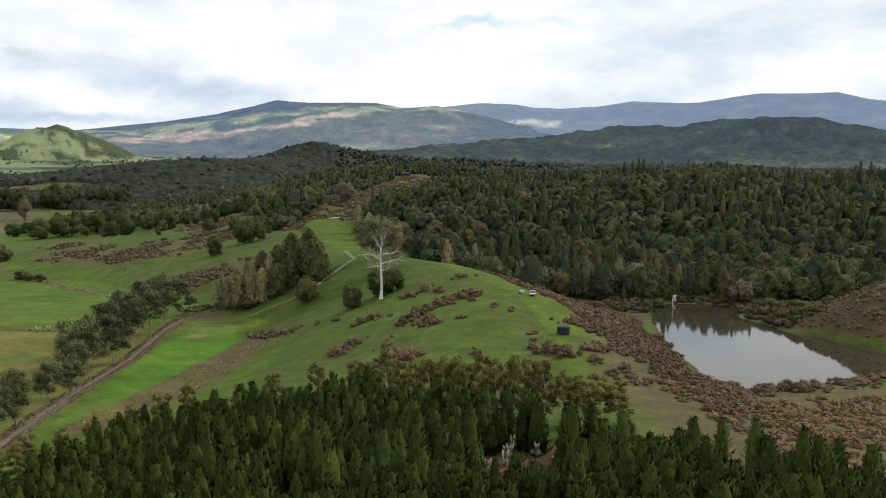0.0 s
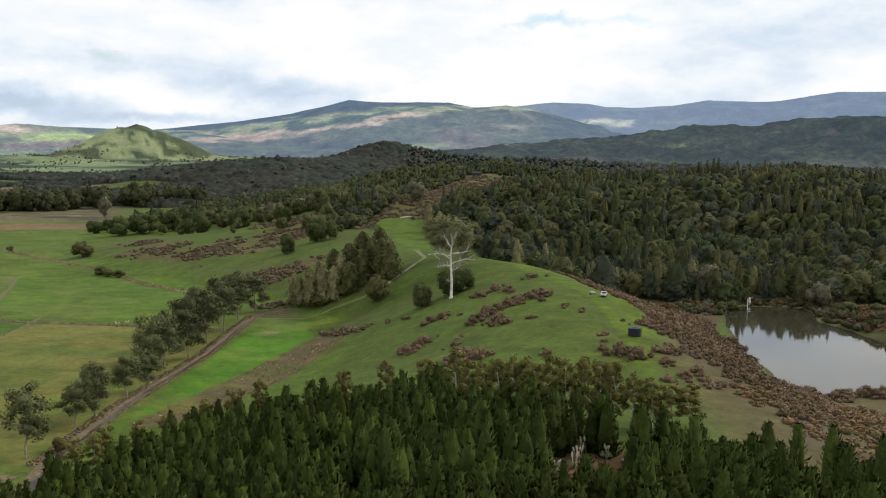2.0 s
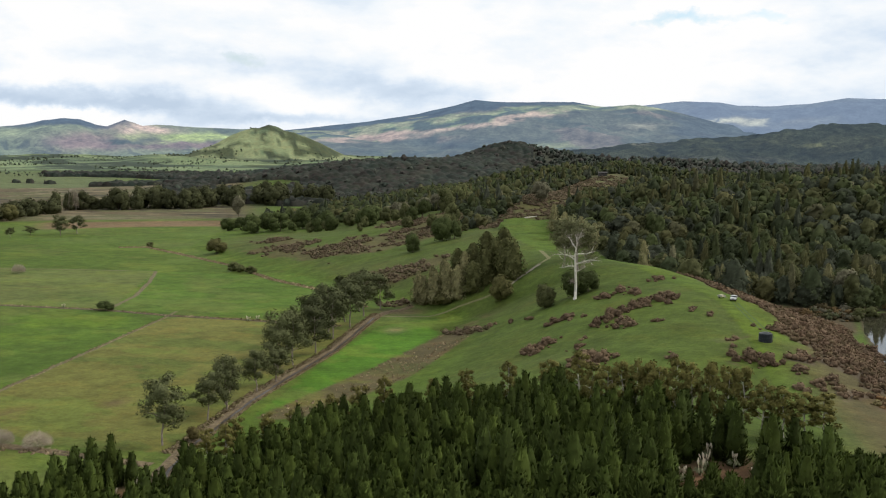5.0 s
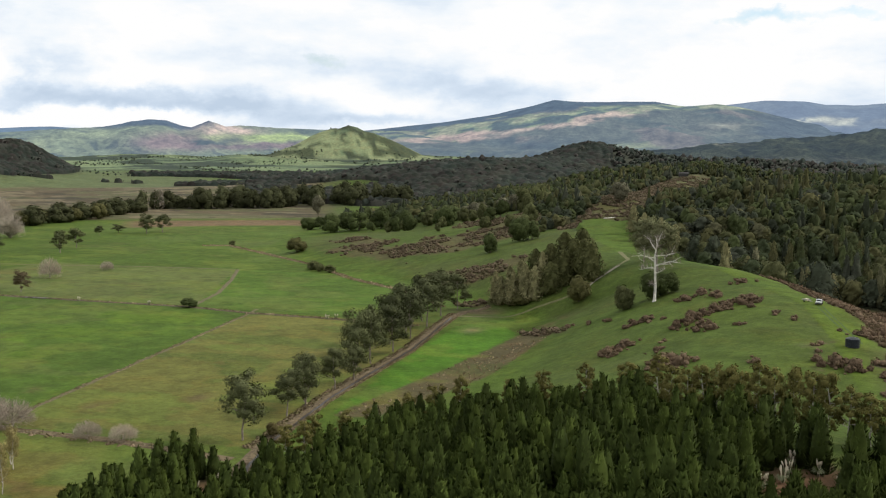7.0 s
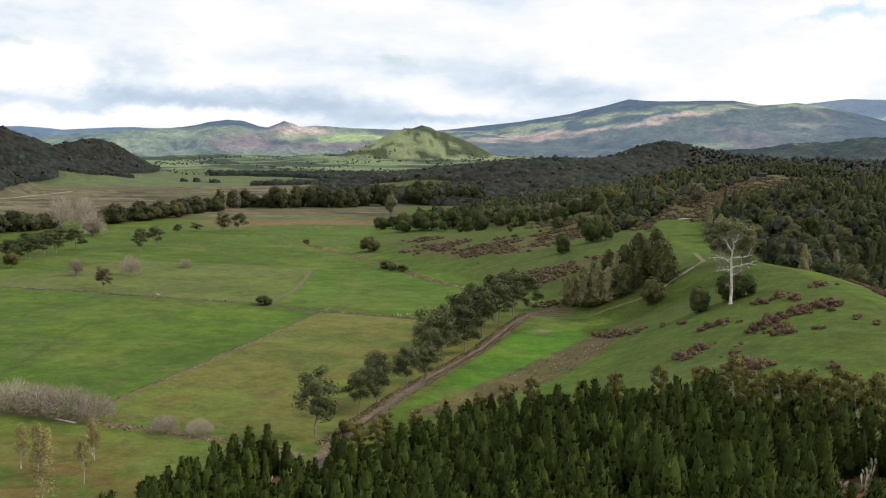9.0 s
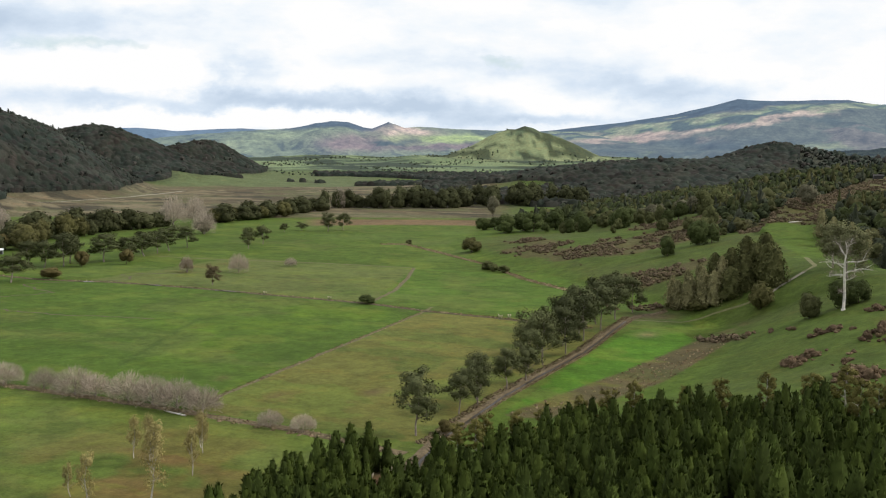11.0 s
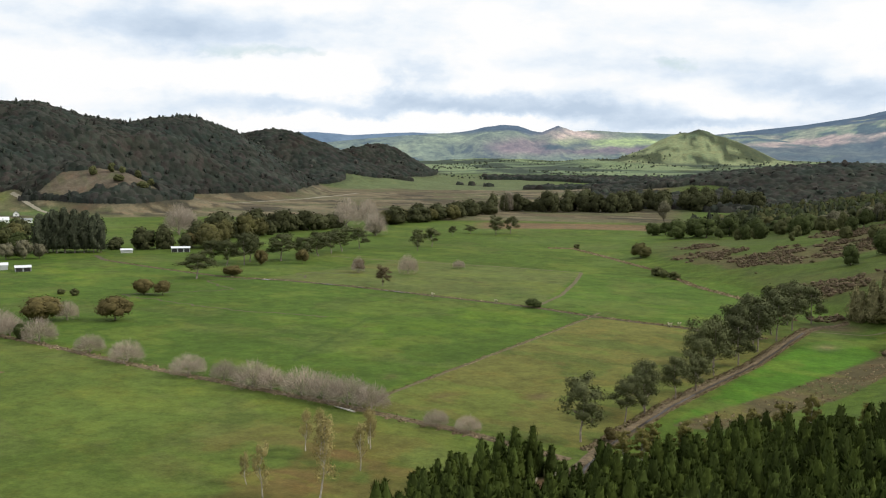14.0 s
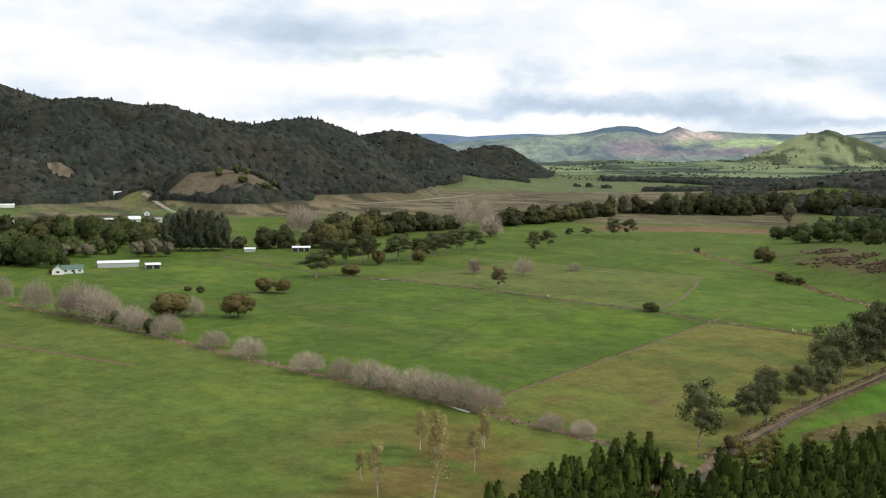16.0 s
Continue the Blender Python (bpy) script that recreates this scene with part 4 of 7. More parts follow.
# ---- woods ----
FOREST = np.array([(0.040, 0.050, 0.024), (0.052, 0.062, 0.026), (0.060, 0.074, 0.028), (0.072, 0.076, 0.032), (0.046, 0.054, 0.034), (0.082, 0.080, 0.034), (0.058, 0.064, 0.044), (0.100, 0.098, 0.052), (0.128, 0.122, 0.070)])
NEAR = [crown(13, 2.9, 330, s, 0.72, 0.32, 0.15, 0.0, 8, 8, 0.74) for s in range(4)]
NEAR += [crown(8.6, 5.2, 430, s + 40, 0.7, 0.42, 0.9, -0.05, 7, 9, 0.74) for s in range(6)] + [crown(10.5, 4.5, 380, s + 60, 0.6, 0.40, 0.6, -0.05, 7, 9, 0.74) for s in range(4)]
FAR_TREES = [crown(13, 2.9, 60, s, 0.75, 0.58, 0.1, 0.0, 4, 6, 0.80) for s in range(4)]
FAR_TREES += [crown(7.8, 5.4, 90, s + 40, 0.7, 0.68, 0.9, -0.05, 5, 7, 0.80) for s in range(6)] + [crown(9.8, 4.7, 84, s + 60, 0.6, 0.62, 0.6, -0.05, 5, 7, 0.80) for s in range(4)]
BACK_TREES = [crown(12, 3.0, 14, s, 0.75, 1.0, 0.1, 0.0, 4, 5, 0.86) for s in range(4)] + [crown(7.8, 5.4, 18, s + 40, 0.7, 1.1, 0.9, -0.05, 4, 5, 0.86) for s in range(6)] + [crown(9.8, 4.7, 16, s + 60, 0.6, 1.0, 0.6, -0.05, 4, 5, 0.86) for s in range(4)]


def forest_trees(spots, seed):
    """Which template and colour each forest tree takes: stands of pale spires, stands of round dark crowns."""
    rng = np.random.RandomState(seed)
    x, y = spots[:, 0], spots[:, 1]
    stand = fbm(x, y, 62, 3, 84) + rng.uniform(-0.22, 0.22, len(x)) + 0.16 * bump(x, y, 20, 500, 90, 50) + 0.2 * bump(x, y, -40, 560, 60, 70)
    spired = stand > 0.20
    pick = np.where(spired, rng.randint(0, 4, len(x)), np.where(rng.rand(len(x)) < 0.62, rng.randint(4, 10, len(x)), rng.randint(10, 14, len(x))))
    tone = fbm(x, y, 48, 3, 86) * 7 + 3.2 + rng.normal(0, 1.5, len(x)) + np.where(spired, 1.6, 0)
    return pick, FOREST[np.clip(tone, 0, len(FOREST) - 1).astype(int)]


spots = spread_spots(0, -420, 560, 440, 1290, 7.4, lambda x, y: wooded(x, y) & (x < 0.50 * y) & (np.random.RandomState(9).rand(len(x)) < np.clip(1.5 - y / 1500, 0.6, 1)), 3, 0.62, 1.30)
spots[:, 2] *= np.where((spots[:, 1] < 490) & (spots[:, 0] > 40), 1.1, 1.0) * np.where(spots[:, 1] > 1080, 0.9, 1.0)
spots[:, 2] *= np.where((np.abs(spots[:, 0] - spine(spots[:, 1])[0] - 20) < 60) & (spots[:, 1] > 600), 0.72, 1.0)
spots[:, 2] *= 1 + 0.8 * fbm(spots[:, 0], spots[:, 1], 55, 2, 83)
for name, label, templates, lo, hi in (("forest_edge", "mixed native forest trees above the pond, dark with paler spires", NEAR, 0, 570),
                                       ("hillside_forest", "dense mixed native forest, dark green with paler spires", FAR_TREES, 570, 860),
                                       ("hilltop_forest", "dark mixed native forest along the hilltop", BACK_TREES, 860, 2000)):
    some = spots[(spots[:, 1] >= lo) & (spots[:, 1] < hi)]
    pick, own = forest_trees(some, 5)
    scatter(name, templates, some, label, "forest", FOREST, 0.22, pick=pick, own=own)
SCRUB = [crown(8, 4.2, 40, s, 0.7, 0.8, 0.75, 0.0, 4, 6, 0.7) for s in range(4)] + [crown(10, 3.2, 40, 9, 0.7, 0.8, 0.4, 0.0, 4, 6, 0.7)]
FARBUSH = [crown(8, 5.6, 10, s + 3, 0.7, 1.5, 1.0, -0.15, 4, 5, 0.88) for s in range(4)] + [crown(10, 4.8, 10, 29, 0.7, 1.4, 0.7, -0.1, 4, 5, 0.88)]


def bush_at(x, y):
    m = far_woods(x, y, land(x, y))
    az = np.degrees(np.arctan2(x, y))
    return (m > 0.5) & (az > -69) & (az < 27) & (bare_slope(x, y) < 0.5) & (np.hypot(x, y) < 2900)


# bush tints lifted and blued, with distance haze in the colour
DARK = [(0.050, 0.060, 0.046), (0.055, 0.063, 0.050), (0.062, 0.065, 0.054), (0.062, 0.057, 0.050), (0.046, 0.057, 0.046), (0.070, 0.073, 0.060)]


def canopy(name, az0, az1, na, d0, d1, nd, cell, tall, label, dark=1.0):
    """Unbroken low bush over a hillside: a lumpy sheet of rounded crowns, each with its own height and tint."""
    A, D = np.meshgrid(np.radians(np.linspace(az0, az1, na)), np.linspace(d0, d1, nd))
    x, y = (D * np.sin(A)).ravel(), (D * np.cos(A)).ravel()
    gx, gy = np.floor(x / cell).astype(int), np.floor(y / cell).astype(int)
    rng = np.random.RandomState(31)
    table = rng.rand(128, 128, 4)
    best, tint = np.full(len(x), -9.0), np.zeros((len(x), 3))
    tones = np.array(DARK)
    for i in (-1, 0, 1):
        for j in (-1, 0, 1):
            r = table[(gx + i) % 128, (gy + j) % 128]
            px, py = (gx + i + 0.15 + 0.7 * r[:, 0]) * cell, (gy + j + 0.15 + 0.7 * r[:, 1]) * cell
            size = 0.55 + 0.75 * r[:, 2] ** 1.5
            dome = tall * size * (np.sqrt(np.clip(1.35 - ((x - px) ** 2 + (y - py) ** 2) / (0.80 * cell * (0.6 + 0.5 * size)) ** 2, 0, 2)) - 0.25)
            m = dome > best
            best = np.where(m, dome, best)
            tint[m] = tones[(r[m, 3] * len(tones)).astype(int) % len(tones)] * (0.58 + 0.50 * r[m, 0:1])
    patch = fbm(x, y, 120, 4, 44)
    tint *= dark * (1 + 0.5 * patch)[:, None] * (1 + np.outer(fbm(x, y, 70, 3, 45), [0.26, 0.0, -0.12]))
    inside_bush = bush_at(x, y)
    z = land(x, y) + np.where(inside_bush, best, -8)
    k = np.arange(nd - 1)[:, None] * na + np.arange(na - 1)[None, :]
    f = np.stack([k, k + 1, k + na + 1, k + na], -1).reshape(-1, 4)
    f = f[inside_bush[f].any(1)][:, ::-1]
    tagged(new(name, mesh_from(name, np.stack([x, y, z], 1), f, LEAF, tint, smooth=True)), label, "bush", kind="stuff")


canopy("hill_bush", -69, -40.5, 450, 1185, 1960, 360, 6.4, 6.2, "dark brown-green native bush covering the hills", 0.62)
hill_spots = spread_spots(0, -1950, -900, 500, 1900, 17, lambda x, y: bush_at(x, y) & (np.hypot(x, y) < 1960) & (np.degrees(np.arctan2(x, y)) < -40.5), 18, 0.5, 1.15)
scatter("hill_trees", SCRUB, hill_spots, "taller dark trees standing out of the hill bush", "trees", np.array(DARK) * 0.72, 0.25)
canopy("third_hill_bush", -47.5, -34, 300, 1940, 2760, 250, 8.0, 7.0, "dark native bush on the hill across the swamp", 0.62)
canopy("valley_bush", -36, -6, 420, 1285, 2650, 330, 8.5, 8.0, "dark native bush in the valley beyond the ridge", 0.62)
far_spots = spread_spots(0, -1950, 1300, 420, 2900, 13.5, lambda x, y: bush_at(x, y) & ~((np.hypot(x, y) < 1960) & (np.degrees(np.arctan2(x, y)) < -40.5)) & ((np.abs(np.degrees(np.arctan2(x, y)) + 27) > 21) | (np.random.RandomState(6).rand(len(x)) < 0.22)), 8, 0.7, 1.3)
dd = np.hypot(far_spots[:, 0], far_spots[:, 1])
keep = np.random.RandomState(4).rand(len(far_spots)) < np.clip(1700.0 / dd, 0, 1) ** 2.2
scatter("far_bush", FARBUSH, far_spots[keep], "dark native bush on the far hills", "bush", DARK, 0.22)


def farm_trees(x, y):
    d, az = np.hypot(x, y), np.degrees(np.arctan2(x, y))
    n = fbm(x, y, 110, 3, 77)
    return (d > 2350) & (d < 3900) & (az > -44) & (az < -6) & (n > np.where(np.hypot(x - polar(-20.9, 3300)[0], y - polar(-20.9, 3300)[1]) < 300, 0.17, 0.10))


# lighter, bluer tree tints, again for the haze of distance
scatter("farmland_trees", FARBUSH, spread_spots(1500, -2700, 0, 1800, 3900, 14, farm_trees, 15, 0.2, 0.62), "scattered dark trees and hedges on far pasture", "trees", [(0.080, 0.098, 0.066), (0.066, 0.084, 0.060), (0.095, 0.108, 0.072)], 0.3)

# ---- gorse and fern ----
GORSE = [(0.142, 0.098, 0.064), (0.128, 0.086, 0.056), (0.156, 0.112, 0.072), (0.116, 0.086, 0.050)]
BUSH = [broadleaf(1.9, 1.7, 60, s + 40, -0.1, 5, 0.33) for s in range(5)]
LOWFERN = [broadleaf(1.4, 1.7, 30, s + 50, -0.2, 4, 0.42) for s in range(4)]
scatter("gorse_bank", BUSH, spread_spots(0, 10, 120, 220, 480, 1.9, lambda x, y: gorse_band(x, y) > 0.5, 21, 0.45, 0.95), "thick bank of brown dead gorse above the pond", "gorse", GORSE, 0.2, -0.15)
scatter("gorse_patches", LOWFERN, spread_spots(0, -320, 20, 300, 1080, 2.5, lambda x, y: (gorse_flank(x, y) > 0.5) & (fbm(x, y, 10, 3, 63) > -0.06) & ~wooded(x, y) & ((y > 440) | (x < -55)), 22, 0.5, 1.35), "brown gorse patches on the grassy flank", "gorse", [(0.160, 0.122, 0.080), (0.142, 0.106, 0.068), (0.175, 0.136, 0.088), (0.128, 0.108, 0.060)], 0.25, -0.15)
FERN = [(0.168, 0.102, 0.050), (0.150, 0.103, 0.056), (0.140, 0.094, 0.060), (0.125, 0.105, 0.048)]
scatter("fern_bank", LOWFERN, spread_spots(0, 50, 330, 150, 470, 2.1, lambda x, y: (fern(x, y) > 0.6) & (x < 0.5 * y) & (fbm(x, y, 15, 3, 88) > np.where(x > 126, -0.2, -0.10)) & (land(x, y) > POND + 0.5), 23, 0.4, 1.0), "rusty fern and low scrub on the bank", "fern", FERN, 0.25, -0.2)
SHRUB = [(0.070, 0.070, 0.034), (0.090, 0.072, 0.036), (0.110, 0.074, 0.034), (0.060, 0.066, 0.034), (0.120, 0.112, 0.078)]
scatter("pond_scrub", BUSH, spread_spots(0, 40, 190, 385, 470, 2.9, lambda x, y: (pond_distance(x, y) > 1.5) & (pond_distance(x, y) < 16 + 20 * fbm(x, y, 12, 2, 33)) & ((y > 420) | (x > 118)), 31, 0.6, 1.6), "dark brown and olive scrub at the pond's edge", "scrub", SHRUB, 0.3, -0.15)


def tuft(seed, blades=9, h=0.8, r=0.55):
    """A tussock of dry blades that lean outwards."""
    rng = np.random.RandomState(seed)
    a, q = rng.rand(blades) * 2 * math.pi, rng.uniform(0.5, 1.0, blades)
    out = np.stack([np.cos(a), np.sin(a), 0 * a], 1)
    foot = out * (q * r)[:, None]
    tip = foot + out * (rng.uniform(0.1, 0.5, blades) * r)[:, None] + np.array([0, 0, 1.0]) * (h * rng.uniform(0.5, 1.1, blades))[:, None]
    side = np.stack([-np.sin(a), np.cos(a), 0 * a], 1) * 0.20
    tri = np.stack([tip, foot - side, foot + side], 1).reshape(-1, 3)
    return np.concatenate([rows7(tri, np.repeat(unit(out * 0.5 + np.array([0, 0, 0.9])), 3, 0)), ball(r * 0.85, h * 0.62, (0, 0, 0.05), 6, 3)])


RUSHES = [tuft(s + 60) for s in range(4)]


def beside(pts, width, gap, seed):
    """Spots strewn along a line."""
    rng = np.random.RandomState(seed)
    p = along(pts, gap)
    p = np.repeat(p, 3, 0)
    return np.stack([p[:, 0] + rng.uniform(-width, width * 0.6, len(p)), p[:, 1] + rng.uniform(-gap, gap, len(p)), rng.uniform(0.5, 1.3, len(p)), rng.uniform(0.6, 1.2, len(p))], 1)


TAWNY = [(0.250, 0.195, 0.120), (0.215, 0.160, 0.100), (0.275, 0.225, 0.135), (0.180, 0.155, 0.075)]
scatter("drain_rushes", RUSHES, np.concatenate([beside([(-112, 226), (-114.5, 278), (-114, 321), (-113, 355), (-115.5, 400), (-117.5, 445)], 2.0, 0.36, 3) * np.array([1, 1, 0.95, 0.8]), beside([(-108, 226), (-110.6, 278), (-110, 321), (-109.2, 355), (-111.6, 400), (-113.6, 440)], 0.7, 0.5, 8) * np.array([1, 1, 0.8, 0.7])]), "dead tawny rushes along the drain", "rushes", TAWNY, 0.25, -0.1)
scatter("flank_rushes", RUSHES, beside([(-128, 462), (-152, 500), (-205, 545), (-250, 600), (-300, 645), (-345, 685), (-362, 700), (-380, 692)], 2.0, 0.7, 4) * np.array([1, 1, 1.25, 1.25]), "brown rushes along the foot of the slope", "rushes", TAWNY, 0.25, -0.1)
scatter("track_rushes", RUSHES, np.concatenate([beside([(-124, 408), (-160, 413), (-205, 416), (-242, 424), (-300, 425), (-345, 427), (-400, 424), (-443, 413), (-500, 416), (-572, 426)], 2.2, 1.0, 12), beside([(-184, 228), (-189, 244), (-196, 320), (-205, 412)], 1.3, 1.0, 13) * np.array([1, 1, 0.7, 0.7]), beside([(-240, 424), (-250, 470), (-268, 520), (-287, 565)], 1.4, 1.6, 14) * np.array([1, 1, 0.6, 0.6])]), "brown dead grass along the farm track and fence lines", "rushes", TAWNY, 0.25, -0.1)
scatter("hedge_rushes", RUSHES, beside([(-125, 219), (-190, 224), (-290, 224), (-350, 227), (-480, 226)], 1.8, 2.6, 5), "dead grass under the bare hedge", "rushes", TAWNY, 0.25, -0.1)
scatter("swampy_rushes", RUSHES, spread_spots(0, -106, -48, 262, 420, 2.6, lambda x, y: inside(x, y, [(-104, 262), (-76, 404), (-62, 388), (-72, 320), (-92, 262)]) & ~inside(x, y, STRIP) & (fbm(x, y, 12, 3, 19) > -0.1), 6, 0.4, 1.0), "brown rushes beside the green strip", "rushes", TAWNY, 0.25, -0.1)

# ---- single plants: an Empty at the foot, with trunk and crown as parts ----
def tube(points, radii, seg=6):
    """A tapered tube through points, as triangles."""
    points, rings = np.asarray(points, float), []
    for k, p in enumerate(points):
        d = points[min(k + 1, len(points) - 1)] - points[max(k - 1, 0)]
        d = d / (np.linalg.norm(d) + 1e-9)
        ref = np.array([1.0, 0, 0]) if abs(d[2]) > 0.8 else np.array([0, 0, 1.0])
        u = np.cross(d, ref)
        u /= np.linalg.norm(u)
        w = np.cross(d, u)
        a = np.arange(seg) * 2 * math.pi / seg
        rings.append(p + radii[k] * (np.cos(a)[:, None] * u + np.sin(a)[:, None] * w))
    tri = []
    for r0, r1 in zip(rings, rings[1:]):
        for j in range(seg):
            i = (j + 1) % seg
            tri += [r0[j], r0[i], r1[i], r0[j], r1[i], r1[j]]
    return np.array(tri)


def limbs(rng, base, top, r, count, reach, rise, lo=0.35, hi=0.95, fork=2):
    """Trunk with limbs: triangles and the limb tips."""
    n = 6
    t = np.linspace(0, 1, n)
    sway = np.cumsum(rng.normal(0, 0.02 * np.linalg.norm(top - base), (n, 3)), 0) * np.array([1, 1, 0.2])
    sway -= sway[0]
    line = base + (top - base) * t[:, None] + sway
    parts, tips = [tube(line, r * (1 - 0.82 * t), 7)], [line[-1]]
    for k in range(count):
        f = lo + (hi - lo) * (k + rng.rand()) / count
        p = np.array([np.interp(f, t, line[:, i]) for i in range(3)])
        ph = k * 2.4 + rng.uniform(-0.5, 0.5)
        ln = reach * (1.15 - 0.6 * f) * rng.uniform(0.75, 1.2)
        out = np.array([math.cos(ph), math.sin(ph), rise * rng.uniform(0.6, 1.3)])
        mid = p + out * ln * 0.55 + rng.normal(0, 0.05 * ln, 3)
        end = mid + (out + np.array([0, 0, 0.35])) * ln * 0.5 + rng.normal(0, 0.1 * ln, 3)
        rr = r * (1 - 0.8 * f) * 0.6
        parts.append(tube([p, mid, end], [rr, rr * 0.65, rr * 0.2], 5))
        tips.append(end)
        for _ in range(fork):
            e2 = mid + (out * rng.uniform(0.3, 0.7) + rng.normal(0, 0.45, 3)) * ln * 0.6
            parts.append(tube([mid, (mid + e2) / 2 + rng.normal(0, 0.04 * ln, 3), e2], [rr * 0.5, rr * 0.35, rr * 0.12], 4))
            tips.append(e2)
    return np.concatenate(parts), np.array(tips)


def clumps(rng, tips, r, per, size, squash=0.7):
    """Leaf sprays round the limb tips, lit partly as one crown."""
    out, mid = [], np.mean(tips, 0)
    span = np.std(tips, 0) * 2 + 0.5
    for p in tips:
        q = unit(rng.normal(0, 1, (per, 3)))
        rr = r * rng.uniform(0.7, 1.25)
        c = p + q * np.array([1, 1, squash]) * rr * rng.uniform(0.35, 1.0, (per, 1))
        out.append(leaf_tris(c, unit(q * 0.7 + 0.6 * unit((c - mid) / span)), size, rng))
    return np.concatenate(out)


def soup(name, tri, mat, tint, spread=0.12, seed=0):
    """Triangles as a mesh, with a slightly uneven tint."""
    rng = np.random.RandomState(seed)
    n = len(tri) // 3
    c = np.repeat(np.asarray(tint)[None] * rng.uniform(1 - spread, 1 + spread, (n, 1)), 3, 0)
    if tri.shape[1] == 7:
        return mesh_from(name, tri[:, :3], np.arange(len(tri)).reshape(-1, 3), mat, c * tri[:, 6:], normals=tri[:, 3:6])
    return mesh_from(name, tri, np.arange(len(tri)).reshape(-1, 3), mat, c)


def bark_material(name, c, rough=0.85):
    return plain_material(name, c, rough, 0, 0.9, 0.6, 1.35, 0.04)


PALE_BARK, DARK_BARK, TWIG_BARK = bark_material("pale_bark", (0.42, 0.38, 0.33)), bark_material("dark_bark", (0.10, 0.08, 0.06)), bark_material("grey_bark", (0.24, 0.20, 0.17))
WHITE_BARK = bark_material("bleached_wood", (0.66, 0.62, 0.56), 0.7)
KINDS = {}


def kind(name, seeds, make):
    """Build the meshes of a kind of plant: (trunk, crown, height, width) for each seed."""
    KINDS[name] = [make(s) for s in seeds]


def gum(s, tint=(0.094, 0.102, 0.046), h=16.0):
    rng = np.random.RandomState(s)
    wood, tips = limbs(rng, np.zeros(3), np.array([0.4, 0.2, h * 0.90]), 0.24, 13, 3.7, 0.78, 0.24, 0.97)
    return soup("trunk", wood, TWIG_BARK, (1, 1, 1)), soup("crown", clumps(rng, tips, 1.9, 110, 0.27, 0.85), LEAF, tint, 0.10, s), h, 9.0


def poplar(s):
    rng = np.random.RandomState(s)
    h = 11.0
    wood, tips = limbs(rng, np.zeros(3), np.array([0.1, 0, h * 0.95]), 0.14, 16, 1.3, 1.6, 0.22, 0.97, 1)
    return soup("trunk", wood, PALE_BARK, (1, 1, 1)), soup("crown", clumps(rng, tips, 0.8, 80, 0.125, 1.8), LEAF, (0.30, 0.25, 0.105), 0.2, s), h, 2.6


def bare(s, tint=(0.360, 0.302, 0.242)):
    rng = np.random.RandomState(s)
    h = 8.0
    wood, tips = limbs(rng, np.zeros(3), np.array([0, 0, h * 0.5]), 0.28, 9, 3.9, 0.55, 0.12, 0.9, 2)
    n = 2600
    q = rng.normal(0, 1, (n, 3))
    q[:, 2] = np.abs(q[:, 2]) * 0.9 - 0.25
    q /= np.linalg.norm(q, axis=1, keepdims=True)
    c = np.array([0, 0, h * 0.30]) + q * np.array([5.2, 5.2, h * 0.66]) * rng.uniform(0.25, 1.12, (n, 1)) ** 0.6
    d = q + rng.normal(0, 0.35, (n, 3)) + np.array([0, 0, 0.25])
    d /= np.linalg.norm(d, axis=1, keepdims=True)
    side = np.cross(d, rng.normal(0, 1, (n, 3)))
    side /= np.linalg.norm(side, axis=1, keepdims=True)
    ln = rng.uniform(0.5, 1.2, (n, 1))
    tw = np.stack([c + d * ln, c - d * ln * 0.6 + side * 0.045, c - d * ln * 0.6 - side * 0.045], 1).reshape(-1, 3)
    return soup("trunk", wood, TWIG_BARK, (1, 1, 1)), soup("crown", tw, LEAF, tint, 0.2, s), h, 10.5


def dense(s, tint, h=10.0, r=4.5, base=0.08, lobes=20, leaves=1300, size=0.38, bark=DARK_BARK):
    rng = np.random.RandomState(s)
    wood, _ = limbs(rng, np.zeros(3), np.array([0, 0, h * 0.6]), 0.3, 4, r * 0.5, 0.8)
    return soup("trunk", wood, bark, (1, 1, 1)), soup("crown", broadleaf(h, r, leaves, s, base, lobes, size, cores=True), LEAF, tint, 0.2, s), h, r * 2


def spire(s, tint, h=16.0, r=3.4, base=0.03, leaves=700, size=0.42, rounded=0.15):
    rng = np.random.RandomState(s)
    wood, _ = limbs(rng, np.zeros(3), np.array([0, 0, h * 0.9]), 0.25, 4, r * 0.4, 0.5)
    return soup("trunk", wood, DARK_BARK, (1, 1, 1)), soup("crown", crown(h, r, leaves, s, 0.62, size, rounded, base, 8, 9, 0.7), LEAF, tint, 0.22, s), h, r * 2


def edge_pine(s, tint=(0.140, 0.126, 0.040)):
    rng = np.random.RandomState(s)
    h = 11.0
    wood, tips = limbs(rng, np.zeros(3), np.array([0.3, 0.1, h * 0.95]), 0.20, 18, 2.0, 0.32, 0.22, 0.97, 1)
    return soup("trunk", wood, PALE_BARK, (1, 1, 1)), soup("crown", clumps(rng, tips, 0.95, 70, 0.22, 0.75), LEAF, tint, 0.18, s), h, 5.0


def young_pine(s, tint=(0.052, 0.071, 0.016)):
    h, r = 9.0, 2.2
    trunk = tube([[0, 0, 0], [0, 0, 4.5], [0, 0, 8.8]], [0.13, 0.08, 0.02], 5)
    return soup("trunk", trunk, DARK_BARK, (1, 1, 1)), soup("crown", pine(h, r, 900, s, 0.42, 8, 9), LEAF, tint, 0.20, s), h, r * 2


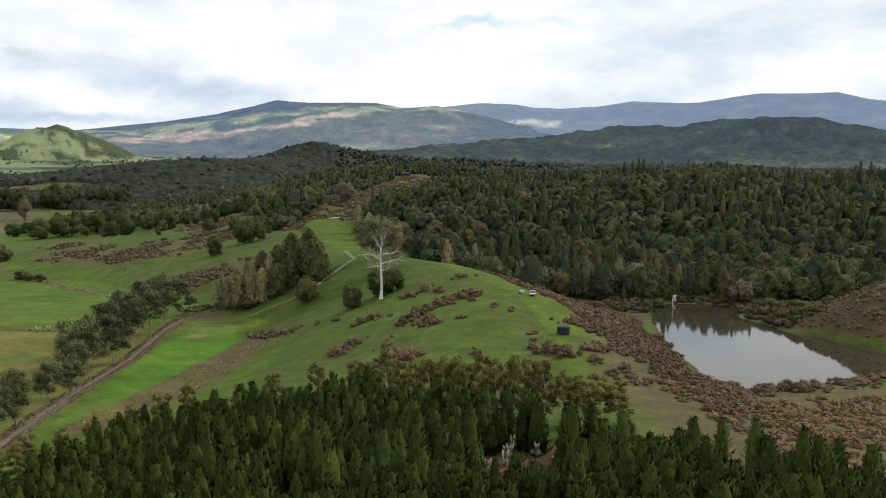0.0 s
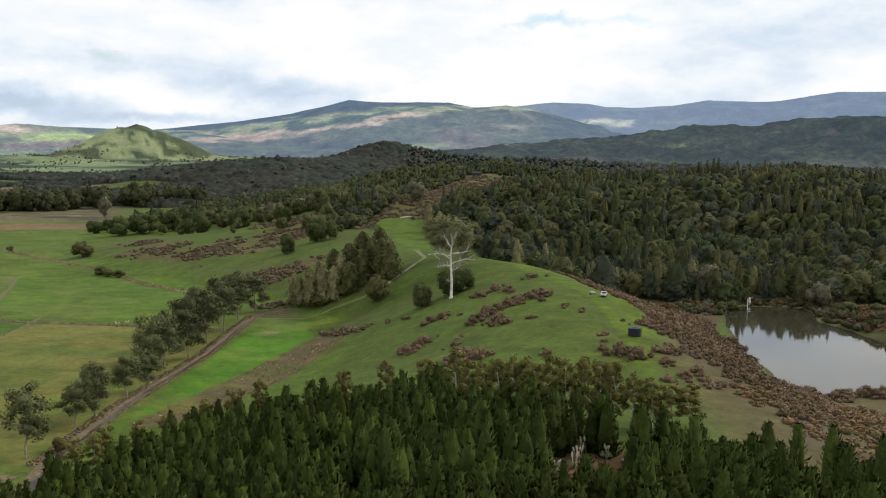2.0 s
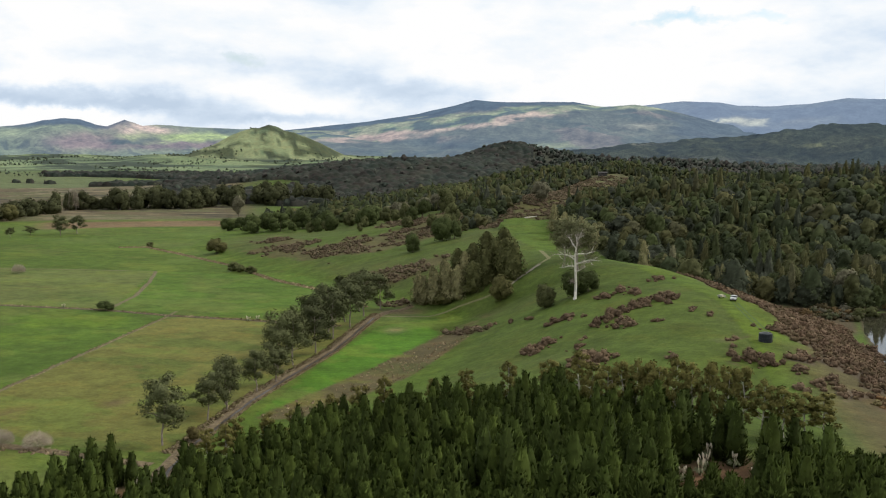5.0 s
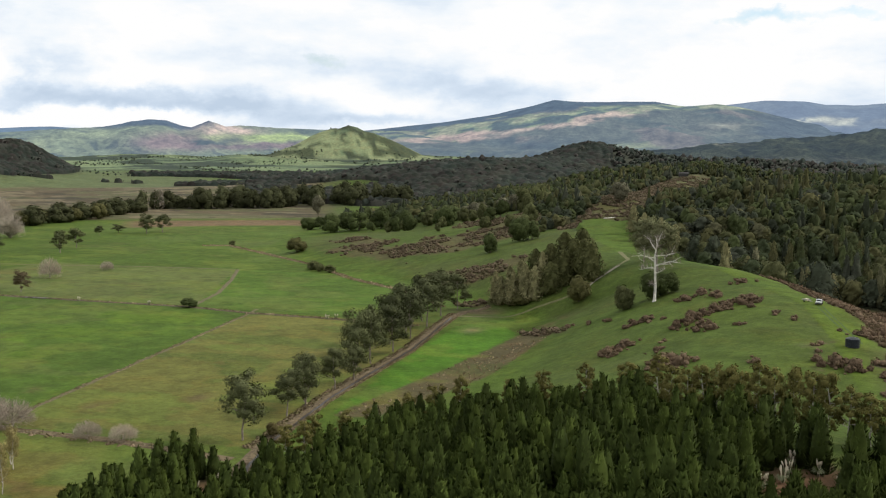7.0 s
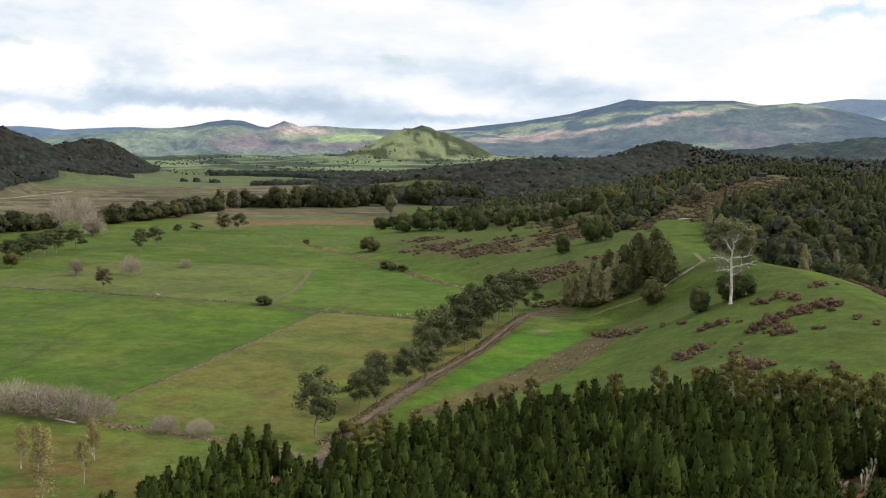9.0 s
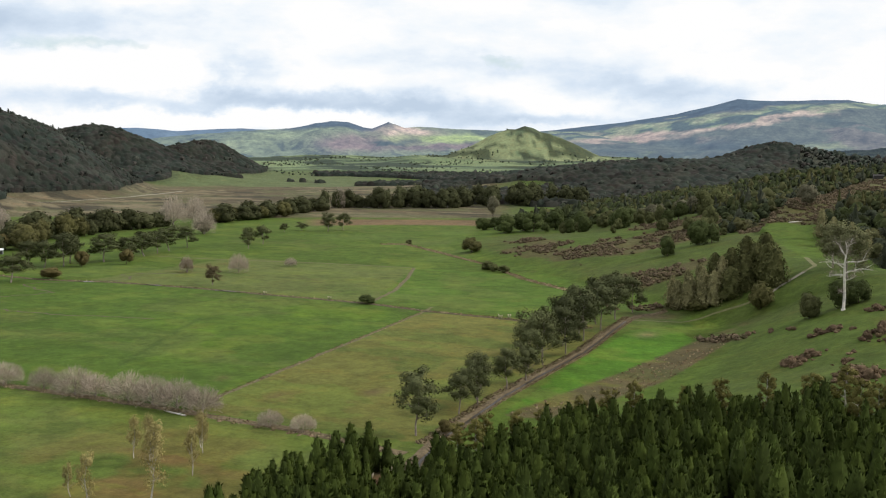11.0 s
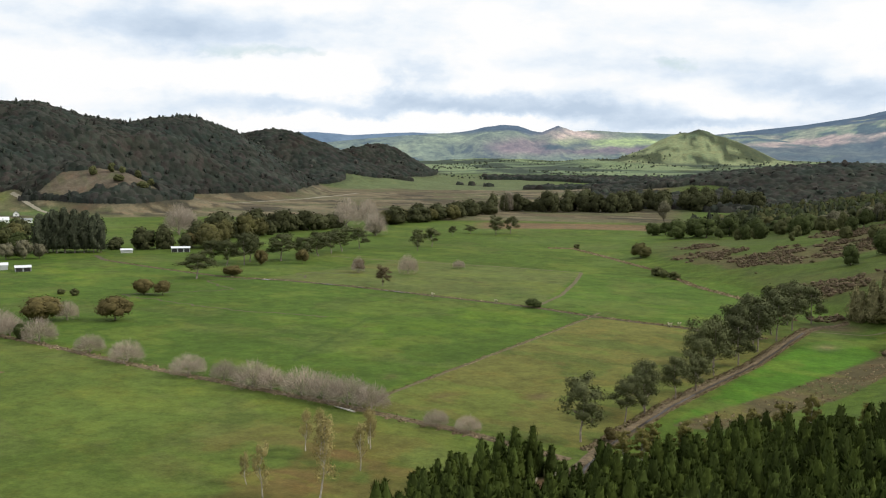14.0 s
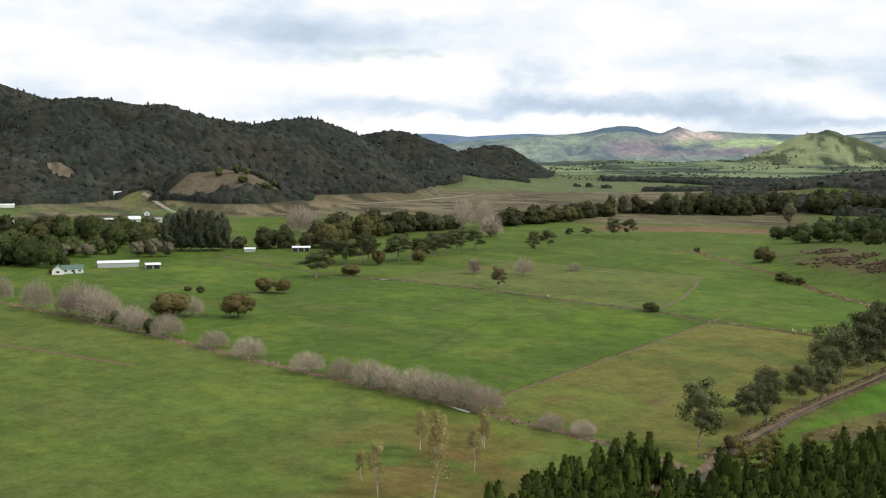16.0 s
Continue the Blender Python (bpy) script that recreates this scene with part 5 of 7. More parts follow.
kind("gum", (1, 2, 3, 4), gum)
kind("dark_gum", (5, 6), lambda s: gum(s, (0.078, 0.086, 0.040)))
kind("poplar", (1, 2, 3), poplar)
kind("bare", (1, 2, 3, 4), bare)
kind("bare_tall", (7, 8), lambda s: bare(s, (0.385, 0.330, 0.270)))
kind("rust", (1, 2), lambda s: dense(s, (0.106, 0.088, 0.036), 9, 5.6, 0.05, 20, 1400, 0.32))
kind("golden", (3, 4), lambda s: dense(s, (0.088, 0.084, 0.033), 10, 4.9, -0.05))
kind("dark", (5, 6, 7), lambda s: dense(s, (0.059, 0.074, 0.026), 10, 4.8, -0.06))
kind("olive", (8, 9, 10), lambda s: dense(s, (0.086, 0.092, 0.038), 10, 4.8, -0.05))
kind("grey", (12, 13), lambda s: dense(s, (0.147, 0.138, 0.089), 10, 4.8, 0.08))
kind("shelter", (14, 15), lambda s: dense(s, (0.060, 0.064, 0.030), 10, 4.9, -0.14, 15, 640, 0.55))
kind("spire", (1, 2, 3), lambda s: spire(s, (0.078, 0.080, 0.031), 14, 4.2, 0.0, 900, 0.42, 0.5))
kind("pale_spire", (4, 5, 6), lambda s: spire(s, (0.200, 0.185, 0.090), 16, 3.6, 0.0, 760, 0.40))


def stand_pine(s):
    rng = np.random.RandomState(s)
    wood, _ = limbs(rng, np.zeros(3), np.array([0, 0, 22.0]), 0.42, 8, 3.0, 0.5)
    return soup("trunk", wood, TWIG_BARK, (1, 1, 1)), soup("crown", crown(26, 5.6, 800, s, 0.6, 0.68, 0.6, 0.10, 9, 10, 0.7), LEAF, (0.060, 0.068, 0.042), 0.22, s), 26, 11.2


kind("stand_pine", (7, 8, 9), stand_pine)
kind("edge_pine", (1, 2, 3, 4), edge_pine)
kind("young_pine", (1, 2, 3, 4, 5), young_pine)
kind("half_bare", (23, 24), lambda s: gum(s, (0.130, 0.102, 0.058)))
kind("pale_gum", (21, 22), lambda s: gum(s, (0.140, 0.142, 0.070)))
COUNT = {}


def plant(which, name, x, y, h, w, label, category="tree", group="", sink=0.1, heavy=None):
    n = COUNT[which] = COUNT.get(which, -1) + 1
    trunk, crown, h0, w0 = KINDS[which][n % len(KINDS[which])]
    w, h = (w * 1.15, h * 1.12) if which in ("shelter", "dark", "golden", "olive") and w > 12 else (w, h)
    w = w * 1.1 if which == "shelter" else w
    top = new(name)
    top.matrix_basis = pose(x, y, height(x, y) - sink, 0, 0, (n * 137.5) % 360) @ Matrix.Diagonal((w / w0, w / w0, h / h0, 1))
    part("trunk", trunk, top)
    part("crown", crown, top)
    return tagged(top, label, category, group)


def row(which, name, spots, label, category="tree", group=""):
    for x, y, h, w in spots:
        plant(which, name, x, y, h, w, label, category, group)


# gums beside the drain
row("gum", "gum_tree", [(-117, 232, 17, 11), (-116, 257, 12, 9), (-115, 268, 15, 9), (-118, 274, 13, 8), (-115, 291, 13, 9), (-113, 303, 12, 9), (-118, 318, 19, 11), (-117, 330, 18, 11), (-122, 344, 17, 12)],
    "tall grey-green gum tree beside the drain", group="gums along the drain")
row("dark_gum", "gum_tree", [(-116, 352, 18, 12), (-122, 366, 20, 13), (-118, 380, 19, 12), (-124, 393, 20, 13), (-119, 407, 19, 13), (-125, 420, 20, 13), (-121, 436, 20, 14), (-127, 450, 19, 13), (-119, 458, 17, 12)],
    "dense dark gum tree in the row by the drain", group="gums along the drain")
row("bare_tall", "leafless_shrub", [(-128, 402, 9, 8), (-131, 388, 8, 7)], "leafless grey shrub among the gum trees", "shrub")
row("rust", "drain_shrub", [(-111, 237, 4, 4.5)], "dark brown shrub on the drain bank", "shrub")
# bare hedge trees along the ditch
row("bare", "bare_tree", [(-146, 223, 4.5, 7), (-156, 222, 4.8, 7), (-181, 225, 8, 11), (-190, 225, 9, 13), (-199, 225, 9, 12), (-208, 225, 9.5, 12), (-221, 225, 7.5, 10), (-228, 224, 9, 13), (-243, 226, 7, 9), (-258, 224, 7.5, 12), (-291, 225, 8.3, 12)],
    "rounded leafless grey-brown tree by the ditch", group="bare hedge trees")
row("bare", "bare_tree", [(-316, 228, 7, 11), (-347, 228, 10, 13), (-368, 229, 9, 11), (-378, 231, 10, 13), (-396, 230, 14, 14), (-406, 230, 16, 15), (-418, 229, 17, 14), (-428, 230, 14, 12), (-450, 226, 15, 14), (-488, 226, 14, 13), (-505, 226, 13, 12)],
    "leafless grey-brown tree by the ditch", group="bare hedge trees")
row("dark", "hedge_shrub", [(-392, 232, 6, 6), (-359, 228, 7, 6)], "dark evergreen shrub in the bare hedge", "shrub")
row("poplar", "poplar", [(-169, 184, 10, 2.8), (-142, 159, 17, 4), (-148, 180, 11, 2.6), (-160, 198, 9, 2.6), (-157, 195, 9, 2.4), (-152, 152, 12, 3), (-161, 181, 12, 3), (-162, 157, 7, 2)],
    "slender young poplar with last yellow leaves", group="young poplars")
# oaks and others on the flat
row("rust", "oak_tree", [(-389, 257, 12, 20), (-367, 278, 11, 17), (-421, 337, 9, 12), (-411, 341, 8, 11), (-442, 419, 7, 14)], "spreading oak with rusty brown leaves", group="rusty oaks")
row("bare", "bare_tree", [(-384, 266, 9, 10), (-368, 493, 12, 12), (-395, 478, 10, 8), (-359, 535, 6, 8)], "single leafless tree in the paddock")
row("half_bare", "paddock_tree", [(-347, 441, 11, 9), (-396, 480, 8, 9)], "small half-bare tree with brown leaves")
row("golden", "paddock_tree", [(-288, 658, 10, 14)], "rounded brown-leaved tree at the foot of the slope")
row("dark", "lone_bush", [(-240, 423, 5, 9)], "low dark round bush beside the track", "bush")
row("olive", "paddock_bush", [(-445, 313, 4, 5), (-362, 705, 4, 7), (-455, 312, 3, 5)], "small green bush in the pasture", "bush")
row("gum", "gum_tree", [(-449, 397, 15, 18), (-448, 612, 15, 11), (-459, 646, 14, 12), (-508, 747, 8, 8), (-507, 774, 7, 11), (-480, 775, 16, 14), (-477, 796, 15, 13)], "spreading dark gum tree in green pasture", group="gums on the flat")
row("dark_gum", "gum_tree", [(-485, 454, 17, 14), (-481, 466, 21, 17), (-490, 480, 19, 16), (-477, 496, 19, 20), (-479, 536, 17, 18), (-470, 510, 16, 14), (-488, 572, 18, 19), (-493, 598, 16, 15), (-500, 455, 16, 13), (-484, 555, 16, 14)],
    "dark spreading gum tree in a loose row", group="gums on the flat")
row("rust", "rusty_tree", [(-455, 493, 10, 10), (-470, 470, 11, 10), (-595, 520, 12, 13), (-690, 300, 10, 13)], "rounded tree with brownish leaves")
# trees round the farmhouse and along the far side of the flat
row("stand_pine", "tall_pine", [(-643, 424, 25, 11), (-640, 429, 28, 11), (-635, 433, 30, 12), (-631, 437, 31, 11), (-627, 442, 29, 12), (-623, 447, 30, 11), (-619, 452, 27, 11), (-616, 456, 24, 10), (-650, 430, 28, 12), (-645, 437, 31, 12), (-640, 443, 32, 12), (-635, 448, 31, 12), (-630, 454, 30, 12), (-625, 460, 28, 11)], "tall dark pine in a dense stand", group="pine stand")
row("grey", "willow", [(-617, 396, 14, 13), (-622, 386, 12, 12), (-612, 404, 11, 10), (-660, 350, 10, 15), (-648, 362, 10, 14)], "grey-green willow beside the pine stand")
row("dark", "garden_tree", [(-640, 300, 20, 18), (-628, 310, 19, 16), (-606, 312, 16, 13), (-668, 330, 15, 15), (-690, 410, 18, 18), (-700, 400, 15, 15), (-768, 434, 19, 17), (-780, 470, 17, 18), (-757, 478, 17, 17), (-809, 430, 18, 17), (-830, 410, 15, 18), (-725, 420, 14, 16)],
    "dark round evergreen behind the farmhouse", group="farm trees")
row("golden", "garden_tree", [(-650, 318, 16, 17), (-668, 380, 12, 14), (-720, 455, 16, 16), (-745, 440, 15, 15), (-700, 335, 17, 18), (-572, 298, 4, 6), (-790, 400, 14, 16), (-850, 440, 14, 20)], "brown-green tree behind the farmhouse", group="farm trees")
row("shelter", "shelter_tree", [(-626, 475, 8, 11), (-634, 483, 9, 12), (-611, 490, 16, 16), (-601, 501, 17, 14), (-590, 512, 12, 12), (-627, 580, 22, 20), (-645, 600, 20, 20), (-660, 640, 17, 18), (-672, 665, 20, 20), (-650, 688, 15, 19), (-640, 717, 14, 20), (-640, 735, 13, 16), (-612, 545, 18, 16)],
    "dark shelter-belt tree beyond the green flat", group="shelter belt")
row("golden", "shelter_tree", [(-578, 524, 15, 15), (-600, 555, 16, 16), (-632, 810, 13, 18), (-628, 880, 13, 18), (-622, 915, 16, 18), (-640, 845, 13, 17)], "brown-green shelter-belt tree beyond the flat", group="shelter belt")
row("shelter", "shelter_tree", [(-636, 830, 15, 20), (-625, 860, 15, 20), (-634, 900, 17, 19), (-640, 945, 18, 19), (-645, 985, 16, 19), (-648, 1015, 15, 16), (-647, 1037, 23, 14), (-666, 1099, 15, 16), (-643, 1110, 15, 17), (-628, 1114, 15, 17), (-608, 1118, 17, 16), (-594, 1124, 18, 15), (-580, 1150, 20, 17)],
    "dark shelter-belt tree beyond the green flat", group="shelter belt")
row("shelter", "shelter_tree", [(-562, 1150, 22, 18), (-548, 1158, 23, 18), (-575, 1165, 23, 18), (-535, 1165, 20, 17), (-560, 1245, 22, 20), (-540, 1255, 25, 20), (-522, 1260, 25, 20), (-500, 1275, 24, 19), (-480, 1285, 22, 19), (-510, 1330, 26, 20), (-490, 1335, 26, 20), (-462, 1330, 25, 20), (-440, 1325, 24, 20), (-420, 1310, 22, 20)],
    "dark tall shelter-belt tree by the swamp", group="shelter belt")
row("bare_tall", "bare_tree", [(-693, 594, 27, 26), (-700, 610, 22, 18), (-636, 752, 30, 24), (-628, 775, 28, 20), (-556, 697, 22, 20), (-655, 1085, 26, 14), (-672, 660, 20, 14)], "tall pale leafless tree by the swamp")
row("grey", "pale_gum", [(-434, 1049, 24, 16), (-560, 700, 14, 17), (-205, 850, 13, 14), (-165, 830, 14, 18), (-180, 845, 12, 14)], "pale grey-green tree at the edge of the slope")
row("dark", "garden_tree", [(-655, 300, 19, 17), (-660, 312, 18, 16), (-680, 318, 17, 16), (-712, 410, 16, 16), (-738, 455, 16, 16), (-797, 445, 17, 17), (-640, 405, 13, 13), (-652, 415, 15, 13), (-600, 320, 10, 10), (-820, 455, 15, 16), (-775, 415, 15, 16)], "dark round evergreen near the farmhouse", group="farm trees")
row("olive", "bald_hill_tree", [(-1058, 775, 12, 12), (-1048, 795, 12, 12), (-1035, 800, 9, 9), (-1020, 812, 10, 10), (-1000, 815, 9, 10), (-1010, 775, 8, 14), (-985, 790, 9, 16)], "round tree on the bare brown knoll")
def grove(which, name, label, x0, y0, x1, y1, count, depth, h, w, seed, group):
    """Trees in a loose uneven line from one end to the other."""
    rng = np.random.RandomState(seed)
    for k in range(count):
        f = (k + rng.uniform(0.1, 0.9)) / count
        a = rng.uniform(0.75, 1.2)
        plant(which, name, x0 + (x1 - x0) * f + rng.uniform(-depth, depth), y0 + (y1 - y0) * f + rng.uniform(-depth, depth), h * a, w * a * rng.uniform(0.9, 1.2), label, "tree", group)


grove("dark", "garden_tree", "dark round evergreen near the farmhouse", -690, 300, -615, 318, 9, 7, 16, 13, 1, "farm trees")
grove("golden", "garden_tree", "brown-green tree behind the farmhouse", -700, 312, -610, 316, 6, 8, 14, 12, 2, "farm trees")
grove("shelter", "far_tree", "dark rounded tree on the far side of the farm", -860, 400, -735, 470, 12, 9, 16, 14, 3, "farm trees")
grove("olive", "far_tree", "olive green rounded tree on the far side of the farm", -840, 425, -700, 440, 8, 9, 14, 13, 4, "farm trees")
grove("dark", "garden_tree", "dark round evergreen near the farmhouse", -680, 345, -640, 400, 6, 6, 12, 11, 5, "farm trees")
grove("shelter", "shelter_tree", "dark shelter-belt tree beyond the green flat", -640, 560, -640, 745, 12, 9, 16, 15, 6, "shelter belt")
grove("golden", "shelter_tree", "brown-green shelter-belt tree beyond the flat", -585, 525, -640, 640, 6, 8, 16, 15, 7, "shelter belt")
grove("shelter", "shelter_tree", "dark shelter-belt tree beyond the green flat", -630, 800, -648, 1030, 12, 7, 15, 17, 8, "shelter belt")
grove("shelter", "shelter_tree", "dark tall shelter-belt tree by the swamp", -660, 1100, -400, 1330, 18, 20, 22, 19, 9, "shelter belt")
# trees on the left flank
grove("dark", "slope_tree", "dark round native tree on the grassy slope", -330, 840, -150, 735, 11, 16, 12, 11, 11, "slope trees")
grove("olive", "slope_tree", "olive green native tree on the grassy slope", -260, 790, -105, 640, 10, 16, 9, 8, 12, "slope trees")
grove("grey", "pale_gum", "pale grey-green tree at the edge of the slope", -240, 850, -140, 790, 4, 12, 13, 12, 13, "slope trees")
row("dark", "slope_tree", [(-359, 844, 11, 13), (-350, 850, 11, 13), (-322, 806, 15, 18), (-310, 820, 14, 16), (-298, 811, 16, 18), (-285, 830, 15, 17), (-270, 850, 14, 16), (-330, 870, 13, 17), (-300, 880, 13, 18), (-118, 603, 14, 13), (-111, 606, 12, 11), (-130, 575, 12, 11)], "dark round native tree on the grassy slope", group="slope trees")
row("olive", "slope_tree", [(-227, 806, 13, 9), (-198, 779, 13, 12), (-178, 757, 14, 9), (-188, 768, 10, 10), (-240, 820, 12, 12), (-228, 835, 13, 14), (-150, 775, 18, 16), (-140, 790, 19, 16), (-243, 579, 6, 9), (-228, 569, 5, 8), (-236, 574, 5, 7), (-128, 690, 16, 12), (-110, 640, 5, 6)], "olive green native tree on the grassy slope", group="slope trees")
row("pale_gum", "pale_gum_tree", [(-26, 440, 22, 18), (-34, 470, 20, 15)], "feathery pale olive gum behind the dead tree")
# the clump in the gully
row("pale_spire", "pale_conifer", [(-99, 462, 14, 8), (-93, 459, 16, 9), (-87, 458, 18, 9.5), (-82, 456, 16, 9), (-90, 466, 18, 9), (-80, 463, 19, 9), (-103, 468, 15, 8), (-96, 468, 16, 8)], "pale grey-green conifer in the gully clump", group="gully trees")
row("spire", "gully_tree", [(-75, 457, 15, 11), (-70, 461, 17, 11), (-77, 470, 19, 12), (-66, 466, 19, 12), (-60, 460, 19, 11), (-56, 455, 17, 11), (-63, 476, 20, 12), (-72, 480, 20, 12), (-85, 474, 18, 10)], "dark native tree in the gully clump", group="gully trees")
row("golden", "golden_tree", [(-59, 436, 12, 11), (-88, 455, 6, 10)], "rounded golden-green tree beside the track", group="gully trees")
row("dark", "knoll_bush", [(-24, 390, 11, 12), (-19, 391, 9, 9)], "dark evergreen bush under the dead tree", "bush")
row("olive", "knoll_bush", [(-35, 385, 10, 9)], "dense green bush near the dead tree", "bush")
# paler single trees at the forest edge
row("pale_spire", "forest_edge_tree", [(2, 478, 14, 6), (12, 488, 13, 6), (28, 478, 12, 5), (38, 486, 13, 5), (48, 474, 12, 5.5), (66, 478, 13, 5.5), (84, 480, 15, 7), (103, 486, 14, 6), (112, 478, 13, 6), (-42, 575, 15, 8), (-32, 560, 15, 8), (-50, 596, 16, 8), (-24, 545, 14, 8)], "pale olive conifer at the forest edge", group="forest edge trees")
row("grey", "forest_edge_tree", [(132, 446, 12, 13), (90, 470, 15, 12), (-68, 700, 15, 14)], "bushy grey-green tree at the pond's edge", group="forest edge trees")
row("olive", "pond_shrub", [(95, 440, 5, 7), (88, 430, 5, 6), (140, 430, 5, 8), (150, 425, 4, 7), (160, 415, 4, 7)], "grey-green shrub on the pond bank", "shrub")

# ---- gorse bushes that stand singly on the knoll ----
kind("gorse", (31, 32, 33, 34, 35), lambda s: dense(s, (0.150, 0.106, 0.068), 3, 2.4, -0.3, 12, 560, 0.24))


LOOSE = []


def gorse_clumps(name, spots, label, group):
    """Each gorse stand as a few bushes of uneven size that run into one another."""
    rng = np.random.RandomState(len(spots))
    for x, y, h, w in spots:
        for _ in range(int(w * 1.6)):
            LOOSE.append((x + rng.normal(0, 0.42) * w, y + rng.normal(0, 0.6) * w, rng.uniform(0.35, 0.9), rng.uniform(0.6, 1.1)))
        plant("gorse", name, x + rng.uniform(-0.8, 0.8), y + rng.uniform(-1, 1), h * rng.uniform(0.65, 0.95), w * rng.uniform(0.75, 1.1), label, "gorse", group)
        for _ in range(2 if w > 2.9 else 0):
            f = rng.uniform(0.3, 0.65)
            plant("gorse", name, x + rng.normal(0, 0.55) * w, y + rng.normal(0, 0.6) * w, h * f, w * f * rng.uniform(0.9, 1.4), label, "gorse", group)



gorse_clumps("gorse_bush", [(-10, 331, 4, 5), (-13, 327, 3, 4), (-7, 335, 4, 5), (-4, 338, 3.5, 5), (-1, 342, 3.5, 5), (-3, 317, 4, 4.5), (-5, 322, 3, 4), (3, 345, 3.5, 5), (7, 348, 3.8, 5.5), (10, 352, 3.5, 5), (-10, 277, 4.5, 6), (-14, 275, 4, 5), (-13, 280, 5, 6)], "brown dead gorse bush on the grassy knoll", "knoll gorse")
gorse_clumps("gorse_bush", [(-30, 315, 4, 5), (-33, 312, 3.5, 5), (-27, 319, 3, 4), (30, 268, 4.5, 5), (33, 266, 4, 5), (28, 272, 3.5, 4), (10, 271, 2.4, 2.8), (-17, 301, 2, 3), (-24, 350, 2.5, 5), (-28, 348, 2.5, 5), (-12, 372, 3, 5), (-6, 378, 3, 5), (-2, 368, 3, 5)], "brown dead gorse bush on the grassy knoll", "knoll gorse")
gorse_clumps("gorse_bush", [(6, 318, 1.8, 2.2), (17, 330, 2, 2.5), (22, 322, 2, 2.5), (-15, 312, 1.6, 2), (-40, 372, 1.8, 2.4), (-47, 380, 1.8, 2.4), (-56, 388, 2.2, 3.4), (8, 395, 2.5, 5), (-18, 345, 1.4, 2), (38, 305, 2.5, 3), (40, 262, 2.5, 3.5), (42, 250, 2.6, 4), (47, 256, 2.4, 3.6), (37, 244, 2, 3)], "small brown gorse bush on short turf", "knoll gorse")
gorse_clumps("gorse_bush", [(97, 283, 4, 7), (102, 281, 4.5, 6), (106, 285, 4, 6), (88, 276, 3.5, 5), (80, 274, 3.5, 5), (116, 292, 3.6, 7), (122, 292, 3.4, 6), (128, 296, 3.2, 6), (134, 300, 3.2, 7), (140, 303, 3, 6), (146, 308, 3, 6)], "brown gorse bush on the pond's near bank", "pond gorse")
LOOSE = [q for q in LOOSE if not (abs(q[0] - 0.1206 * q[1]) < 5 and 268 < q[1] < 294)]
scatter("low_gorse", BUSH, LOOSE, "low brown gorse spreading between the bushes", "gorse", GORSE, 0.2, -0.15)

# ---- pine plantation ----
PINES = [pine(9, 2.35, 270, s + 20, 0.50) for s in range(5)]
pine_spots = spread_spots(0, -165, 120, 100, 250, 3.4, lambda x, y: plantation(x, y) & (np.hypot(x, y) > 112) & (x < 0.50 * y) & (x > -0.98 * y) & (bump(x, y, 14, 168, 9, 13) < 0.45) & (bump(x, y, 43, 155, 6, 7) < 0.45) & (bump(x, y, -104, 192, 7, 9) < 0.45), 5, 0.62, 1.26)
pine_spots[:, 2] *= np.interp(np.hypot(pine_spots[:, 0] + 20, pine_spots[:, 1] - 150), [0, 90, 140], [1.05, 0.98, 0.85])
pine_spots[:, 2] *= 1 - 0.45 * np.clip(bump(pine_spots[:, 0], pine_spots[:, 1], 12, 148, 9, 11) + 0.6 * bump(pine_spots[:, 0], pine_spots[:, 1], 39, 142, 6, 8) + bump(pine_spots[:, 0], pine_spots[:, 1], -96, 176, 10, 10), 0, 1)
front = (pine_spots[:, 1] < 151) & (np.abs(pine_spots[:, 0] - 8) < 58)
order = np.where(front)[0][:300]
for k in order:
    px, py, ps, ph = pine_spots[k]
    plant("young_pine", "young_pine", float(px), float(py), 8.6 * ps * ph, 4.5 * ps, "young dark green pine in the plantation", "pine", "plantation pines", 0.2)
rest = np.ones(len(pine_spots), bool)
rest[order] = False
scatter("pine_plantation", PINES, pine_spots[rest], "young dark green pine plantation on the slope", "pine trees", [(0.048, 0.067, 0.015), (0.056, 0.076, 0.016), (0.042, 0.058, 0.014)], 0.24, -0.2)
# older trees along the plantation's far edge
row("edge_pine", "edge_pine", [(-66, 232, 13, 5.5), (-60, 234, 14, 5), (-72, 230, 12, 5), (-48, 237, 11, 5), (-40, 238, 12, 5), (-30, 238, 12, 5), (-80, 226, 10, 5), (-86, 224, 10, 5), (-93, 221, 10, 5), (-20, 237, 11, 6), (-13, 238, 12, 6), (-92, 214, 10, 5), (-98, 217, 9, 5)], "ragged older pine with bare lower trunk", "pine", "edge pines")
row("edge_pine", "edge_pine", [(-6, 209, 13, 5), (-3, 207, 14, 5), (0, 205, 14, 5), (3, 204, 14, 5), (5, 202, 13, 5), (8, 201, 15, 5), (11, 200, 14, 5), (14, 199, 15, 5), (17, 199, 14, 5), (20, 198, 14, 5), (24, 199, 11, 5), (28, 199, 10, 5), (36, 199, 9, 6), (-9, 214, 13, 5), (32, 200, 9, 6)],
    "ragged older pine with yellowing needles", "pine", "edge pines")

# ---- toetoe grass in the gaps ----
PLUME = plain_material("cream_plume", (0.62, 0.55, 0.42), 0.9, 0, 2.0, 0.85, 1.15)
BLADES = plain_material("grass_blades", (0.15, 0.16, 0.085), 0.9, 0, 2.0, 0.7, 1.3)


